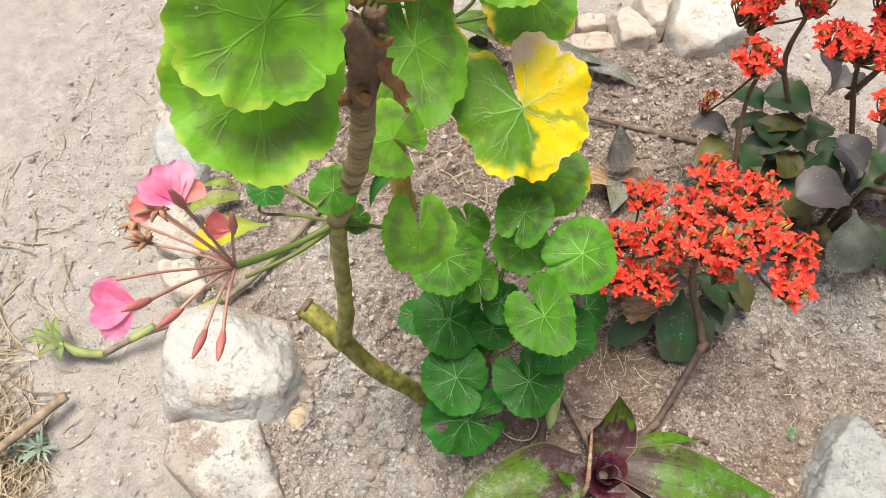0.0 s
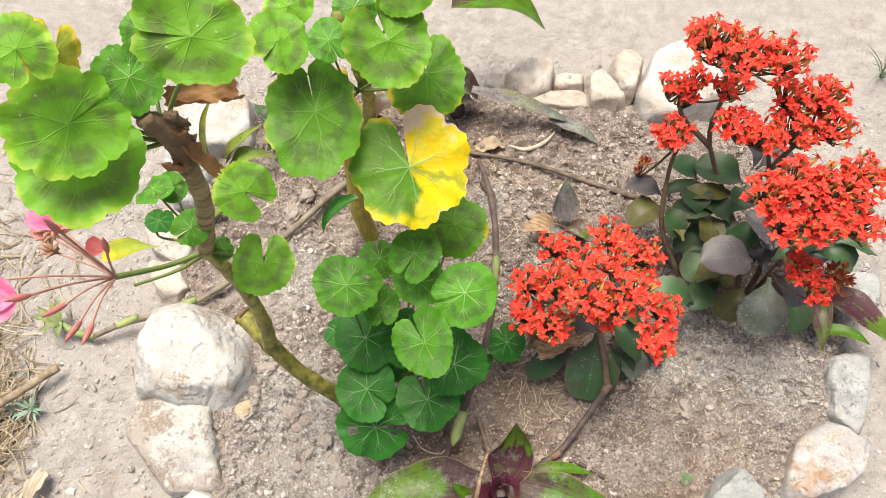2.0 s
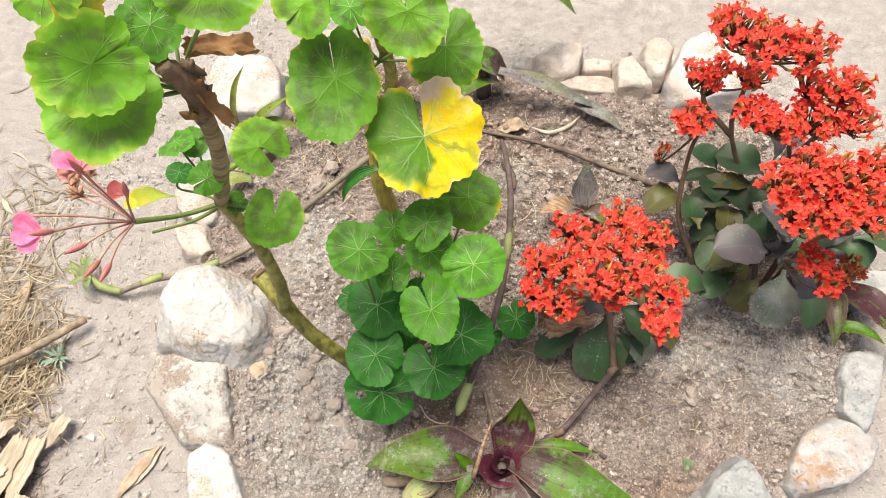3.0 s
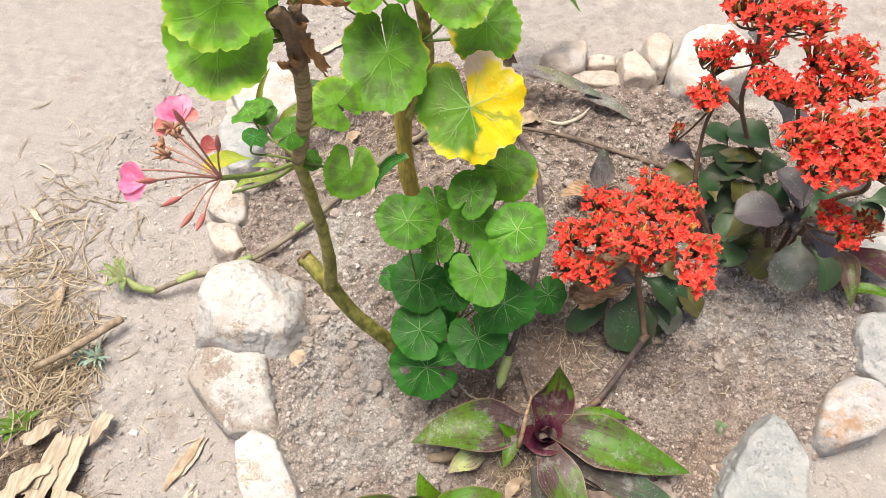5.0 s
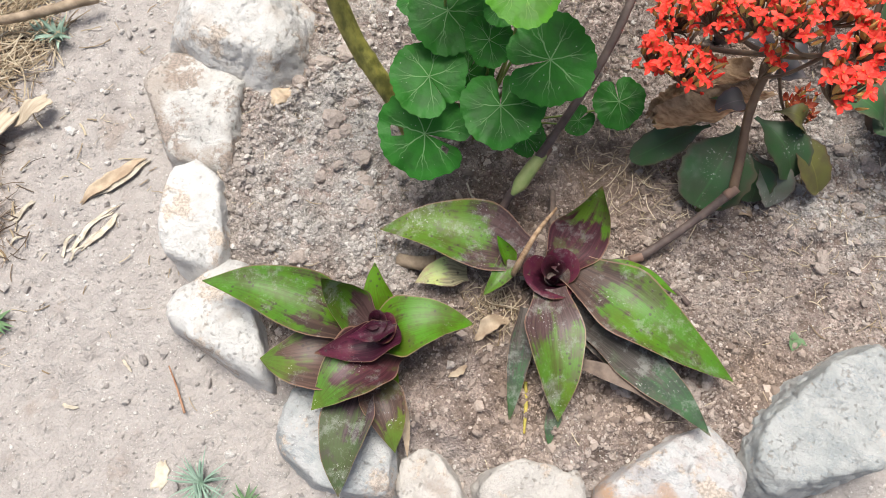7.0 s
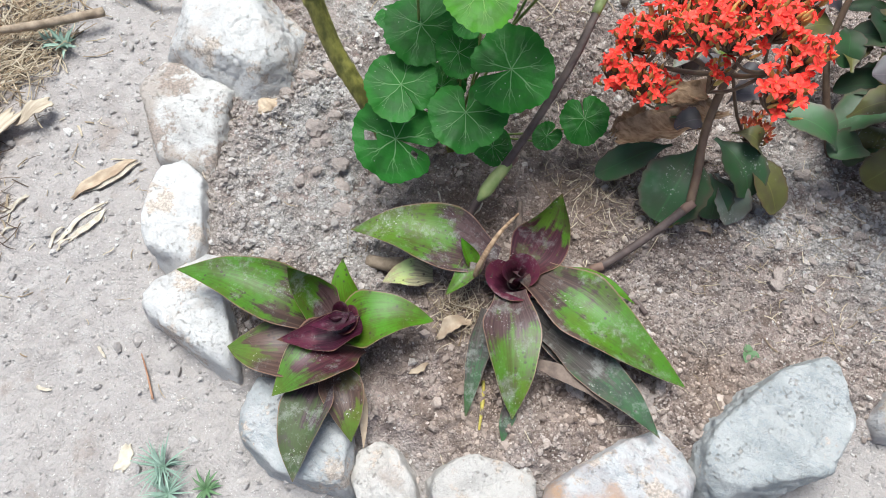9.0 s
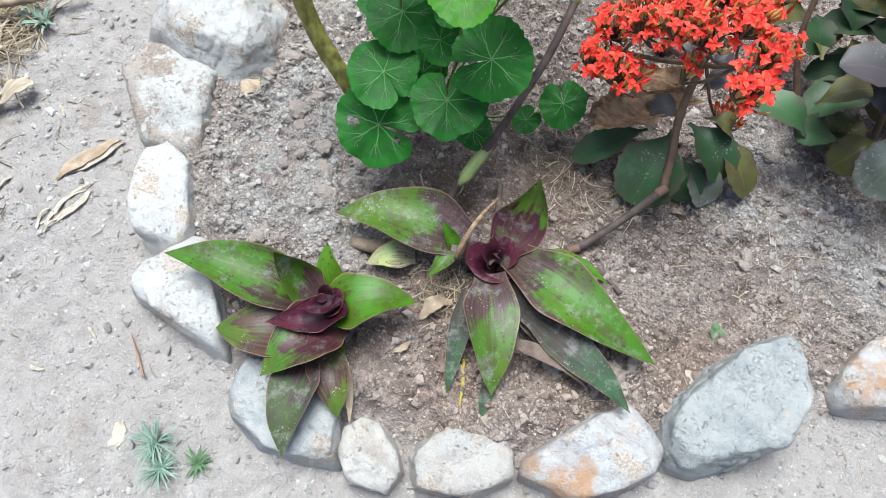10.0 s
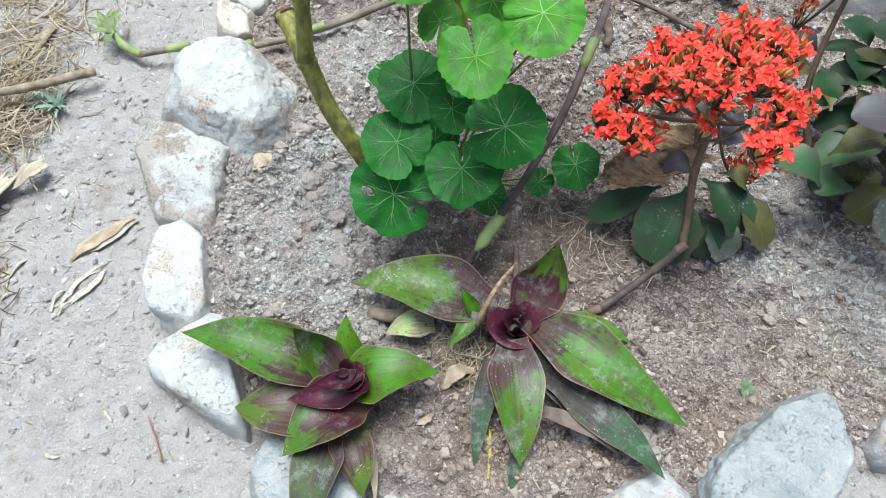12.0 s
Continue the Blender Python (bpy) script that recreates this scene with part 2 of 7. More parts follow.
def callisia_material(name, green, purple, amount, dust=0.25, gloss=0.42):
    n = Nodes(name, gloss, 0.35)
    uvv = n.coord("UV")
    uv = n.split(uvv)
    across, along = uv[0], uv[1]
    uvo = n.offset(uvv, 9.0)
    streak, fine = n.noise(1.0, 4, vec=uvo, stretch=(5, 1.1, 1)), n.noise(1.0, 4, vec=uvo, stretch=(24, 1.7, 1))
    patch = n.noise(42, 5, rough=0.6)
    k = n.math("ADD", n.math("MULTIPLY", streak, 0.40), n.math("MULTIPLY", patch, 0.46))
    k = n.math("ADD", k, n.math("MULTIPLY", fine, 0.14))
    k = n.math("SUBTRACT", n.math("ADD", k, 0.14), n.math("MULTIPLY", along, 0.42))
    olive = tuple(c * f for c, f in zip(green, (0.85, 0.48, 0.9)))
    base = n.mix(n.ramp(n.math("ADD", n.math("MULTIPLY", fine, 0.35), n.math("MULTIPLY", n.noise(55, 5, rough=0.65), 0.65)), 0.42, 0.60, 0.0, 0.9), green, olive)
    base = n.mix(n.ramp(n.noise(16, 3), 0.45, 0.65, 0.0, 0.5), base, tuple(min(1, c * f) for c, f in zip(green, (1.6, 1.15, 0.7))))
    col = n.mix(n.ramp(k, 0.545 - amount, 0.625 - amount), base, n.mix(n.ramp(fine, 0.4, 0.6), purple, tuple(c * 0.6 for c in purple)))
    blotch = n.math("MULTIPLY", n.ramp(n.noise(34, 5, rough=0.65), 0.55, 0.63), n.ramp(fine, 0.36, 0.5, 0.45, 0.85))
    col = n.mix(blotch, col, n.mix(0.35, purple, green))
    burn = n.math("ADD", along, n.math("MULTIPLY", n.math("SUBTRACT", patch, 0.5), 0.35))
    col = n.mix(n.ramp(burn, 0.95, 1.02, 0.0, 0.8), col, (0.16, 0.09, 0.05))
    spot = n.math("MULTIPLY", n.ramp(n.voronoi(190), 0.30, 0.16), n.ramp(n.noise(70), 0.46, 0.56))
    col = n.mix(n.math("MULTIPLY", spot, 0.7), col, (0.05, 0.03, 0.03))
    rim = n.ramp(n.math("ABSOLUTE", n.math("SUBTRACT", across, 0.5)), 0.47, 0.492)
    col = n.mix(n.math("MULTIPLY", rim, 0.75), col, (0.30, 0.18, 0.12))
    film = n.math("MULTIPLY", n.ramp(n.noise(48, 7, rough=0.8), 0.62 - dust * 0.3, 0.76 - dust * 0.3), min(1.0, 0.06 + dust * 0.6))
    col = n.mix(film, col, (0.45, 0.46, 0.42))
    grit = n.math("MULTIPLY", n.ramp(n.noise(480, 4, rough=0.7), 0.58, 0.66), n.ramp(n.noise(28, 4), 0.60 - dust * 0.12, 0.70 - dust * 0.12))
    col = n.mix(n.math("MULTIPLY", grit, 0.8), col, (0.62, 0.60, 0.56))
    rib = n.math("ADD", n.math("MULTIPLY", n.noise(1.0, 2, vec=uvv, stretch=(40, 0.5, 1)), 0.5), n.math("MULTIPLY", n.noise(90, 4), 0.6))
    return n.finish(col, rib, 0.25, 0.0013, thin=0.14, rough=n.math("ADD", gloss, n.math("MULTIPLY", film, 0.35)))


def kalanchoe_material(name, a, b, dust=0.1):
    n = Nodes(name, 0.48, 0.45)
    uv = n.split(n.coord("UV"))
    col = n.mix(n.ramp(n.noise(45, 4), 0.3, 0.7), a, b)
    mid = n.ramp(n.math("ABSOLUTE", n.math("SUBTRACT", uv[0], 0.5)), 0.03, 0.0, 0.0, 0.4)
    col = n.mix(mid, col, tuple(min(1, c * 1.8) for c in a))
    edge = n.ramp(n.math("ABSOLUTE", n.math("SUBTRACT", uv[0], 0.5)), 0.40, 0.5, 0.0, 0.4)
    col = n.mix(edge, col, (0.13, 0.05, 0.05))
    grit = n.math("MULTIPLY", n.ramp(n.noise(420, 3), 0.58, 0.68), n.ramp(n.noise(35, 3), 0.62 - dust, 0.75 - dust))
    col = n.mix(n.math("MULTIPLY", grit, 0.6), col, (0.5, 0.48, 0.44))
    film = n.ramp(n.noise(25, 5), 0.66 - dust, 0.90 - dust, 0.0, 0.25 + dust)
    col = n.mix(film, col, (0.36, 0.36, 0.34))
    return n.finish(n.shade(col, n.rand(), 0.15), n.noise(120), 0.15, 0.001, thin=0.06)


def plain_material(name, a, b, scale=60, rough=0.6, thin=0.0, bump=0.3, spec=0.35, rand=0.1, stretch=None):
    n = Nodes(name, rough, spec)
    f = n.noise(scale, 4, stretch=stretch)
    col = n.mix(n.ramp(f, 0.3, 0.7), a, b)
    return n.finish(n.shade(col, n.rand(), rand), f, bump, 0.002, thin=thin)


def strand_material(name, a, b):
    n = Nodes(name, 0.7, 0.3)
    return n.finish(n.mix(n.island(), a, b), thin=0.1)


dry_soil = soil_material()
bed_clods = clod_material("bed_clods", (0.27, 0.218, 0.188), (0.57, 0.492, 0.442))
bed_grains = clod_material("bed_grains", (0.15, 0.115, 0.096), (0.70, 0.62, 0.565))
path_grit = clod_material("path_grit", (0.32, 0.288, 0.27), (0.66, 0.62, 0.59))
white_quartz = stone_material("white_quartz", (0.585, 0.565, 0.545), (0.49, 0.465, 0.445), (0.49, 0.43, 0.385), 0.55, dirt_at=0.56, rough=0.75)
pale_stone = stone_material("pale_stone", (0.52, 0.485, 0.45), (0.40, 0.365, 0.335), (0.36, 0.295, 0.25), 0.56, dirt_at=0.565)
tan_stone = stone_material("tan_stone", (0.58, 0.505, 0.445), (0.46, 0.375, 0.315), (0.64, 0.60, 0.56), 0.54, dirt_at=0.60)
soiled_stone = stone_material("soiled_stone", (0.55, 0.53, 0.505), (0.42, 0.39, 0.365), (0.37, 0.31, 0.265), 0.54, dirt=(0.21, 0.165, 0.135), dirt_at=0.535)
grey_quartz = stone_material("grey_quartz", (0.48, 0.475, 0.47), (0.36, 0.365, 0.36), (0.48, 0.42, 0.37), 0.58, vein=0.5, dirt_at=0.60)
rusty_quartz = stone_material("rusty_quartz", (0.52, 0.51, 0.505), (0.42, 0.36, 0.345), (0.46, 0.25, 0.11), 0.525, vein=0.4, dirt_at=0.57)
blue_stone = stone_material("blue_stone", (0.40, 0.404, 0.396), (0.30, 0.314, 0.31), (0.50, 0.495, 0.48), 0.53, vein=0.5, dirt_at=0.61)
geranium_green = geranium_material("geranium_green", (0.095, 0.285, 0.022), (0.060, 0.125, 0.024), (0.12, 0.27, 0.03), vein=(0.36, 0.50, 0.20))
geranium_light = geranium_material("geranium_light", (0.17, 0.40, 0.026), (0.115, 0.185, 0.04), (0.42, 0.54, 0.07), 0.93, 0.6, vein=(0.22, 0.43, 0.06), zoned=0.85)
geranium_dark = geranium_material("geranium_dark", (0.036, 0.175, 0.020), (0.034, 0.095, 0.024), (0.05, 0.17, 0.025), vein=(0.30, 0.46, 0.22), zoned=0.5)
geranium_edge = geranium_material("geranium_edge", (0.135, 0.335, 0.024), (0.09, 0.155, 0.034), (0.80, 0.62, 0.05), 0.95, 0.9, vein=(0.24, 0.42, 0.10), zoned=0.8)
geranium_mid = geranium_material("geranium_mid", (0.085, 0.27, 0.016), (0.07, 0.15, 0.03), (0.16, 0.36, 0.03), vein=(0.30, 0.48, 0.14), zoned=0.6)
geranium_yellow = geranium_material("geranium_yellow", (0.11, 0.26, 0.018), (0.09, 0.17, 0.02), (0.80, 0.60, 0.05), 0.97, 0.6, burnt=True)
geranium_yellowing = geranium_material("geranium_yellowing", (0.34, 0.40, 0.04), (0.5, 0.45, 0.04), (0.8, 0.6, 0.05), 0.8, 0.8)
geranium_dry = plain_material("geranium_dry", (0.20, 0.10, 0.04), (0.36, 0.20, 0.08), 80, 0.75, 0.15)
callisia_leaf = callisia_material("callisia_leaf", (0.080, 0.215, 0.008), (0.09, 0.055, 0.030), 0.00, 0.06)
callisia_green = callisia_material("callisia_green", (0.070, 0.185, 0.010), (0.085, 0.050, 0.040), 0.09, 0.38)
callisia_mottled = callisia_material("callisia_mottled", (0.085, 0.185, 0.015), (0.105, 0.060, 0.058), 0.12, 0.42)
callisia_purple = callisia_material("callisia_purple", (0.075, 0.18, 0.015), (0.085, 0.026, 0.034), 0.20, 0.3)
callisia_heart = callisia_material("callisia_heart", (0.115, 0.030, 0.045), (0.060, 0.011, 0.026), 0.22, 0.3)
callisia_brown = callisia_material("callisia_brown", (0.09, 0.16, 0.02), (0.115, 0.065, 0.050), 0.22, 0.3)
callisia_dusty = callisia_material("callisia_dusty", (0.045, 0.105, 0.04), (0.09, 0.075, 0.065), 0.15, 0.42, 0.6)
callisia_ashen = callisia_material("callisia_ashen", (0.055, 0.090, 0.04), (0.085, 0.052, 0.058), 0.12, 0.44, 0.6)
callisia_grey = callisia_material("callisia_grey", (0.15, 0.185, 0.13), (0.20, 0.17, 0.175), 0.08, 0.45, 0.6)
callisia_sprout = callisia_material("callisia_sprout", (0.19, 0.32, 0.10), (0.24, 0.31, 0.13), 0.0, 0.2)
callisia_fresh = callisia_material("callisia_fresh", (0.22, 0.33, 0.05), (0.27, 0.32, 0.08), 0.0, 0.1)
callisia_pale = callisia_material("callisia_pale", (0.42, 0.52, 0.20), (0.40, 0.36, 0.22), 0.12, 0.3)
kalanchoe_green = kalanchoe_material("kalanchoe_green", (0.036, 0.100, 0.030), (0.058, 0.085, 0.042), 0.05)
kalanchoe_grey = kalanchoe_material("kalanchoe_grey", (0.115, 0.095, 0.105), (0.085, 0.085, 0.085), 0.08)
kalanchoe_olive = kalanchoe_material("kalanchoe_olive", (0.13, 0.13, 0.03), (0.09, 0.075, 0.035), 0.06)
kalanchoe_dusty = kalanchoe_material("kalanchoe_dusty", (0.10, 0.13, 0.09), (0.16, 0.16, 0.12), 0.22)
dry_leaf = plain_material("dry_leaf", (0.32, 0.23, 0.155), (0.50, 0.40, 0.29), 70, 0.75, 0.1)
dry_brown = plain_material("dry_brown", (0.22, 0.135, 0.075), (0.46, 0.32, 0.20), 90, 0.8, 0.08, bump=0.8, stretch=(1, 3, 1))
stem_green = plain_material("stem_green", (0.13, 0.125, 0.030), (0.36, 0.33, 0.075), 130, 0.55, bump=1.0, stretch=(1, 1, 0.5))
stem_bark = plain_material("stem_bark", (0.15, 0.11, 0.05), (0.36, 0.29, 0.15), 60, 0.75, bump=0.8, stretch=(1, 1, 5))
stem_sheath = plain_material("stem_sheath", (0.10, 0.065, 0.040), (0.19, 0.125, 0.075), 120, 0.85, bump=0.9)
stem_yellow = plain_material("stem_yellow", (0.56, 0.42, 0.08), (0.30, 0.28, 0.06), 90, 0.6, stretch=(4, 4, 0.4))
petiole_green = plain_material("petiole_green", (0.09, 0.16, 0.03), (0.17, 0.20, 0.05), 60, 0.5)
pedicel_red = plain_material("pedicel_red", (0.40, 0.19, 0.16), (0.46, 0.29, 0.22), 70, 0.55)
bud_red = plain_material("bud_red", (0.46, 0.13, 0.13), (0.40, 0.18, 0.14), 90, 0.5)
petal_pink = plain_material("petal_pink", (0.88, 0.13, 0.36), (0.95, 0.46, 0.66), 60, 0.5, 0.35)
petal_coral = plain_material("petal_coral", (0.82, 0.20, 0.19), (0.86, 0.34, 0.32), 60, 0.5, 0.3)
withered = plain_material("withered", (0.28, 0.14, 0.085), (0.42, 0.24, 0.15), 120, 0.8)
runner_brown = plain_material("runner_brown", (0.078, 0.055, 0.050), (0.15, 0.11, 0.096), 70, 0.6, bump=0.4)
runner_pale = plain_material("runner_pale", (0.17, 0.135, 0.105), (0.30, 0.255, 0.19), 70, 0.65, bump=0.5)
runner_green = plain_material("runner_green", (0.19, 0.25, 0.08), (0.32, 0.35, 0.14), 60, 0.55)
runner_node = plain_material("runner_node", (0.23, 0.145, 0.11), (0.17, 0.105, 0.08), 80, 0.6)
twig_wood = plain_material("twig_wood", (0.11, 0.08, 0.065), (0.22, 0.165, 0.13), 90, 0.8, bump=0.6)
stick_wood = plain_material("stick_wood", (0.19, 0.14, 0.095), (0.36, 0.28, 0.20), 90, 0.8, bump=0.6)
straw_pale = plain_material("straw_pale", (0.58, 0.52, 0.43), (0.40, 0.34, 0.26), 110, 0.75, bump=0.6)
bark_tan = plain_material("bark_tan", (0.33, 0.26, 0.185), (0.52, 0.44, 0.335), 40, 0.75, bump=0.6, stretch=(6, 1, 1))
kalanchoe_stem = plain_material("kalanchoe_stem", (0.115, 0.072, 0.050), (0.18, 0.120, 0.075), 70, 0.6)
floret_red = plain_material("floret_red", (0.78, 0.028, 0.022), (0.90, 0.095, 0.060), 260, 0.55, 0.2, spec=0.25, rand=0.22)
floret_tube = plain_material("floret_tube", (0.62, 0.24, 0.07), (0.46, 0.34, 0.10), 200, 0.5, 0.1, rand=0.2)
floret_faded = plain_material("floret_faded", (0.24, 0.035, 0.02), (0.30, 0.08, 0.03), 200, 0.7, 0.1, rand=0.2)
floret_eye = plain_material("floret_eye", (0.60, 0.10, 0.02), (0.50, 0.16, 0.03), 200, 0.9)
weed_green = plain_material("weed_green", (0.10, 0.19, 0.08), (0.17, 0.26, 0.13), 90, 0.6, 0.15)
weed_blue = plain_material("weed_blue", (0.22, 0.32, 0.24), (0.32, 0.42, 0.34), 90, 0.6, 0.1)
hay = strand_material("hay", (0.28, 0.20, 0.12), (0.70, 0.60, 0.45))
root_hair = strand_material("root_hair", (0.07, 0.047, 0.036), (0.30, 0.23, 0.17))


# ---- building helpers ----
def mesh_of(name, verts, faces, mats, uvs=None, smooth=True, mat_of=None):
    me = bpy.data.meshes.new(name)
    me.from_pydata([tuple(v) for v in verts], [], faces)
    for m in mats:
        me.materials.append(m)
    if smooth:
        me.polygons.foreach_set("use_smooth", [True] * len(me.polygons))
    if mat_of is not None:
        me.polygons.foreach_set("material_index", mat_of)
    if uvs is not None:
        layer = me.uv_layers.new(name="UVMap")
        idx = np.empty(len(me.loops), dtype=np.int32)
        me.loops.foreach_get("vertex_index", idx)
        layer.data.foreach_set("uv", np.asarray(uvs, dtype=np.float32)[idx].ravel())
    me.update()
    return me


def part(name, me, parent, label=""):
    ob = new(name, me)
    ob.parent = parent
    return tagged(ob, label)


def thing(name, at, label, category, group=""):
    ob = new(name)
    ob.empty_display_size = 0.02
    ob["at"] = at
    return tagged(ob, label, category, group)


def vnoise(x, y, seed=0):
    """Smooth value noise in -1..1 for arrays."""
    xi, yi = np.floor(x).astype(np.int64), np.floor(y).astype(np.int64)
    fx, fy = x - xi, y - yi
    fx, fy = fx * fx * fx * (fx * (6 * fx - 15) + 10), fy * fy * fy * (fy * (6 * fy - 15) + 10)

    def h(a, b):
        v = (a * 374761393 + b * 668265263 + seed * 974634777) & 0x7FFFFFFF
        v = ((v ^ (v >> 13)) * 1274126177) & 0x7FFFFFFF
        return ((v ^ (v >> 16)) & 0xFFFF) / 32767.5 - 1

    return (h(xi, yi) * (1 - fx) + h(xi + 1, yi) * fx) * (1 - fy) + (h(xi, yi + 1) * (1 - fx) + h(xi + 1, yi + 1) * fx) * fy


EDGE = [(-0.30, 0.60), (-0.27, 0.32), (-0.19, 0.20), (-0.13, 0.06), (-0.04, 0.0), (0.09, -0.03), (0.24, 0.01), (0.40, 0.16), (0.52, 0.30), (0.56, 0.50),
        (0.50, 0.66), (0.32, 0.72), (0.12, 0.70), (-0.10, 0.70)]


def in_bed(x, y):
    """1 inside the dug bed, 0 on the trodden path, soft between."""
    inside = np.zeros(np.shape(x), bool)
    near = np.full(np.shape(x), 1e9)
    for (ax, ay), (bx, by) in zip(EDGE, EDGE[1:] + EDGE[:1]):
        inside ^= ((ay > y) != (by > y)) & (x < (bx - ax) * (y - ay) / (by - ay + 1e-12) + ax)
        k = np.clip(((x - ax) * (bx - ax) + (y - ay) * (by - ay)) / ((bx - ax) ** 2 + (by - ay) ** 2), 0, 1)
        near = np.minimum(near, np.hypot(x - ax - k * (bx - ax), y - ay - k * (by - ay)))
    d = np.where(inside, near, -near) + 0.012 * vnoise(x * 25, y * 25, 5)
    k = np.clip((d + 0.025) / 0.05, 0, 1)
    return k * k * (3 - 2 * k)


def height(x, y):
    """The ground's height."""
    x, y = np.asarray(x, float), np.asarray(y, float)
    bed = in_bed(x, y)
    fade = np.clip(1.9 - np.hypot(x, y - 0.3), 0, 1)
    lump = 0.0060 * vnoise(x * 22, y * 22, 1) + 0.0032 * (1 - 2 * np.abs(vnoise(x * 52, y * 52, 2))) + 0.0034 * (1 - 2 * np.abs(vnoise(x * 105, y * 105, 3))) + 0.0030 * vnoise(x * 200, y * 200, 4)
    flat = 0.006 * vnoise(x * 9, y * 9, 6) + 0.0009 * (1 - 2 * np.abs(vnoise(x * 32, y * 32, 9))) + 0.0014 * vnoise(x * 60, y * 60, 7) + 0.0015 * vnoise(x * 140, y * 140, 8) + 0.0009 * vnoise(x * 260, y * 260, 10)
    hollow = -0.014 * np.exp(-((x - 0.10) ** 2 + (y - 0.20) ** 2) / 0.0012) - 0.012 * np.exp(-((x - 0.14) ** 2 + (y - 0.29) ** 2) / 0.0012)
    hollow -= 0.020 * np.exp(-((x - 0.345) ** 2 + (y - 0.185) ** 2) / 0.0005) + 0.02 * np.exp(-((x - 0.40) ** 2 + (y - 0.46) ** 2) / 0.002)
    return bed * (lump + hollow) + (1 - bed) * (flat * fade - 0.022)


def zg(x, y):
    return float(height(np.array([x]), np.array([y]))[0])


def spread(lo, hi, step, reach):
    fine = list(np.arange(lo, hi, step))
    d, k = step, 0.0
    a, b = [], []
    while k < reach:
        d *= 1.12
        k += d
        a.append(lo - k)
        b.append(fine[-1] + k)
    return np.array(a[::-1] + fine + b)


HUMUS = ((-0.40, -0.10, 0.07), (-0.36, -0.07, 0.06), (-0.45, -0.05, 0.07), (-0.335, -0.09, 0.03), (-0.42, 0.02, 0.05), (-0.43, 0.12, 0.03), (0.175, 0.275, 0.06), (0.10, 0.21, 0.05), (0.14, 0.12, 0.040), (0.10, 0.06, 0.03), (0.03, 0.60, 0.08), (-0.12, 0.62, 0.07), (0.205, 0.475, 0.04), (0.345, 0.18, 0.035), (0.26, 0.12, 0.045), (0.19, 0.06, 0.04), (0.41, 0.46, 0.07), (0.235, 0.33, 0.04))
# pale dust; the first four spots also paint brightness against the tall kalanchoe's shade
PALE = ((0.40, 0.385, 0.07), (0.345, 0.415, 0.055), (0.45, 0.36, 0.06), (0.33, 0.345, 0.03), (0.09, 0.53, 0.03), (-0.03, 0.15, 0.05), (0.02, 0.12, 0.04), (-0.06, 0.21, 0.04), (-0.10, 0.25, 0.04), (-0.13, 0.36, 0.06), (-0.08, 0.15, 0.06), (-0.06, 0.10, 0.05), (-0.11, 0.20, 0.04))


def soil_kinds(me, x, y):
    """Dark humus, and pale soil (dust, with brightness painted in by the tall kalanchoe), as values at the vertices."""
    for name, spots in (("humus", HUMUS), ("pale", PALE)):
        k = np.zeros_like(x)
        for cx, cy, rr in spots:
            k = np.maximum(k, np.exp(-((x - cx) ** 2 + (y - cy) ** 2) / (rr * rr)))
        k = np.clip(k + 0.35 * k * vnoise(x * 40, y * 40, 31), 0, 1)
        att = me.attributes.new(name, "FLOAT", "POINT")
        att.data.foreach_set("value", k.astype(np.float32))


def ground():
    gx, gy = spread(-0.56, 0.66, 0.0023, 40), spread(-0.22, 0.90, 0.0023, 40)
    X, Y = np.meshgrid(gx, gy)
    Z = height(X, Y)
    nx, ny = len(gx), len(gy)
    idx = np.arange(nx * ny).reshape(ny, nx)
    quads = np.stack([idx[:-1, :-1], idx[:-1, 1:], idx[1:, 1:], idx[1:, :-1]], -1).reshape(-1, 4)
    me = bpy.data.meshes.new("ground")
    me.from_pydata(np.stack([X, Y, Z], -1).reshape(-1, 3), [], quads.tolist())
    me.polygons.foreach_set("use_smooth", [True] * len(me.polygons))
    att = me.attributes.new("bed", "FLOAT", "POINT")
    att.data.foreach_set("value", in_bed(X, Y).ravel().astype(np.float32))
    soil_kinds(me, X.ravel(), Y.ravel())
    me.materials.append(dry_soil)
    tagged(new("ground", me), "dry grey-brown soil, dug and crumbly in the bed, trodden outside", "ground", kind="structure")


def curve_points(points, n):
    """A smooth line through the points."""
    p = [Vector(q) for q in points]
    if len(p) == 2:
        return [p[0].lerp(p[1], i / n) for i in range(n + 1)]
    p = [2 * p[0] - p[1], *p, 2 * p[-1] - p[-2]]
    out, segs = [], len(p) - 3
    for i in range(n + 1):
        s = min(i / n * segs, segs - 1e-6)
        k = int(s)
        t = s - k
        a, b, c, d = p[k:k + 4]
        out.append(0.5 * (2 * b + (c - a) * t + (2 * a - 5 * b + 4 * c - d) * t * t + (3 * b - a - 3 * c + d) * t ** 3))
    return out


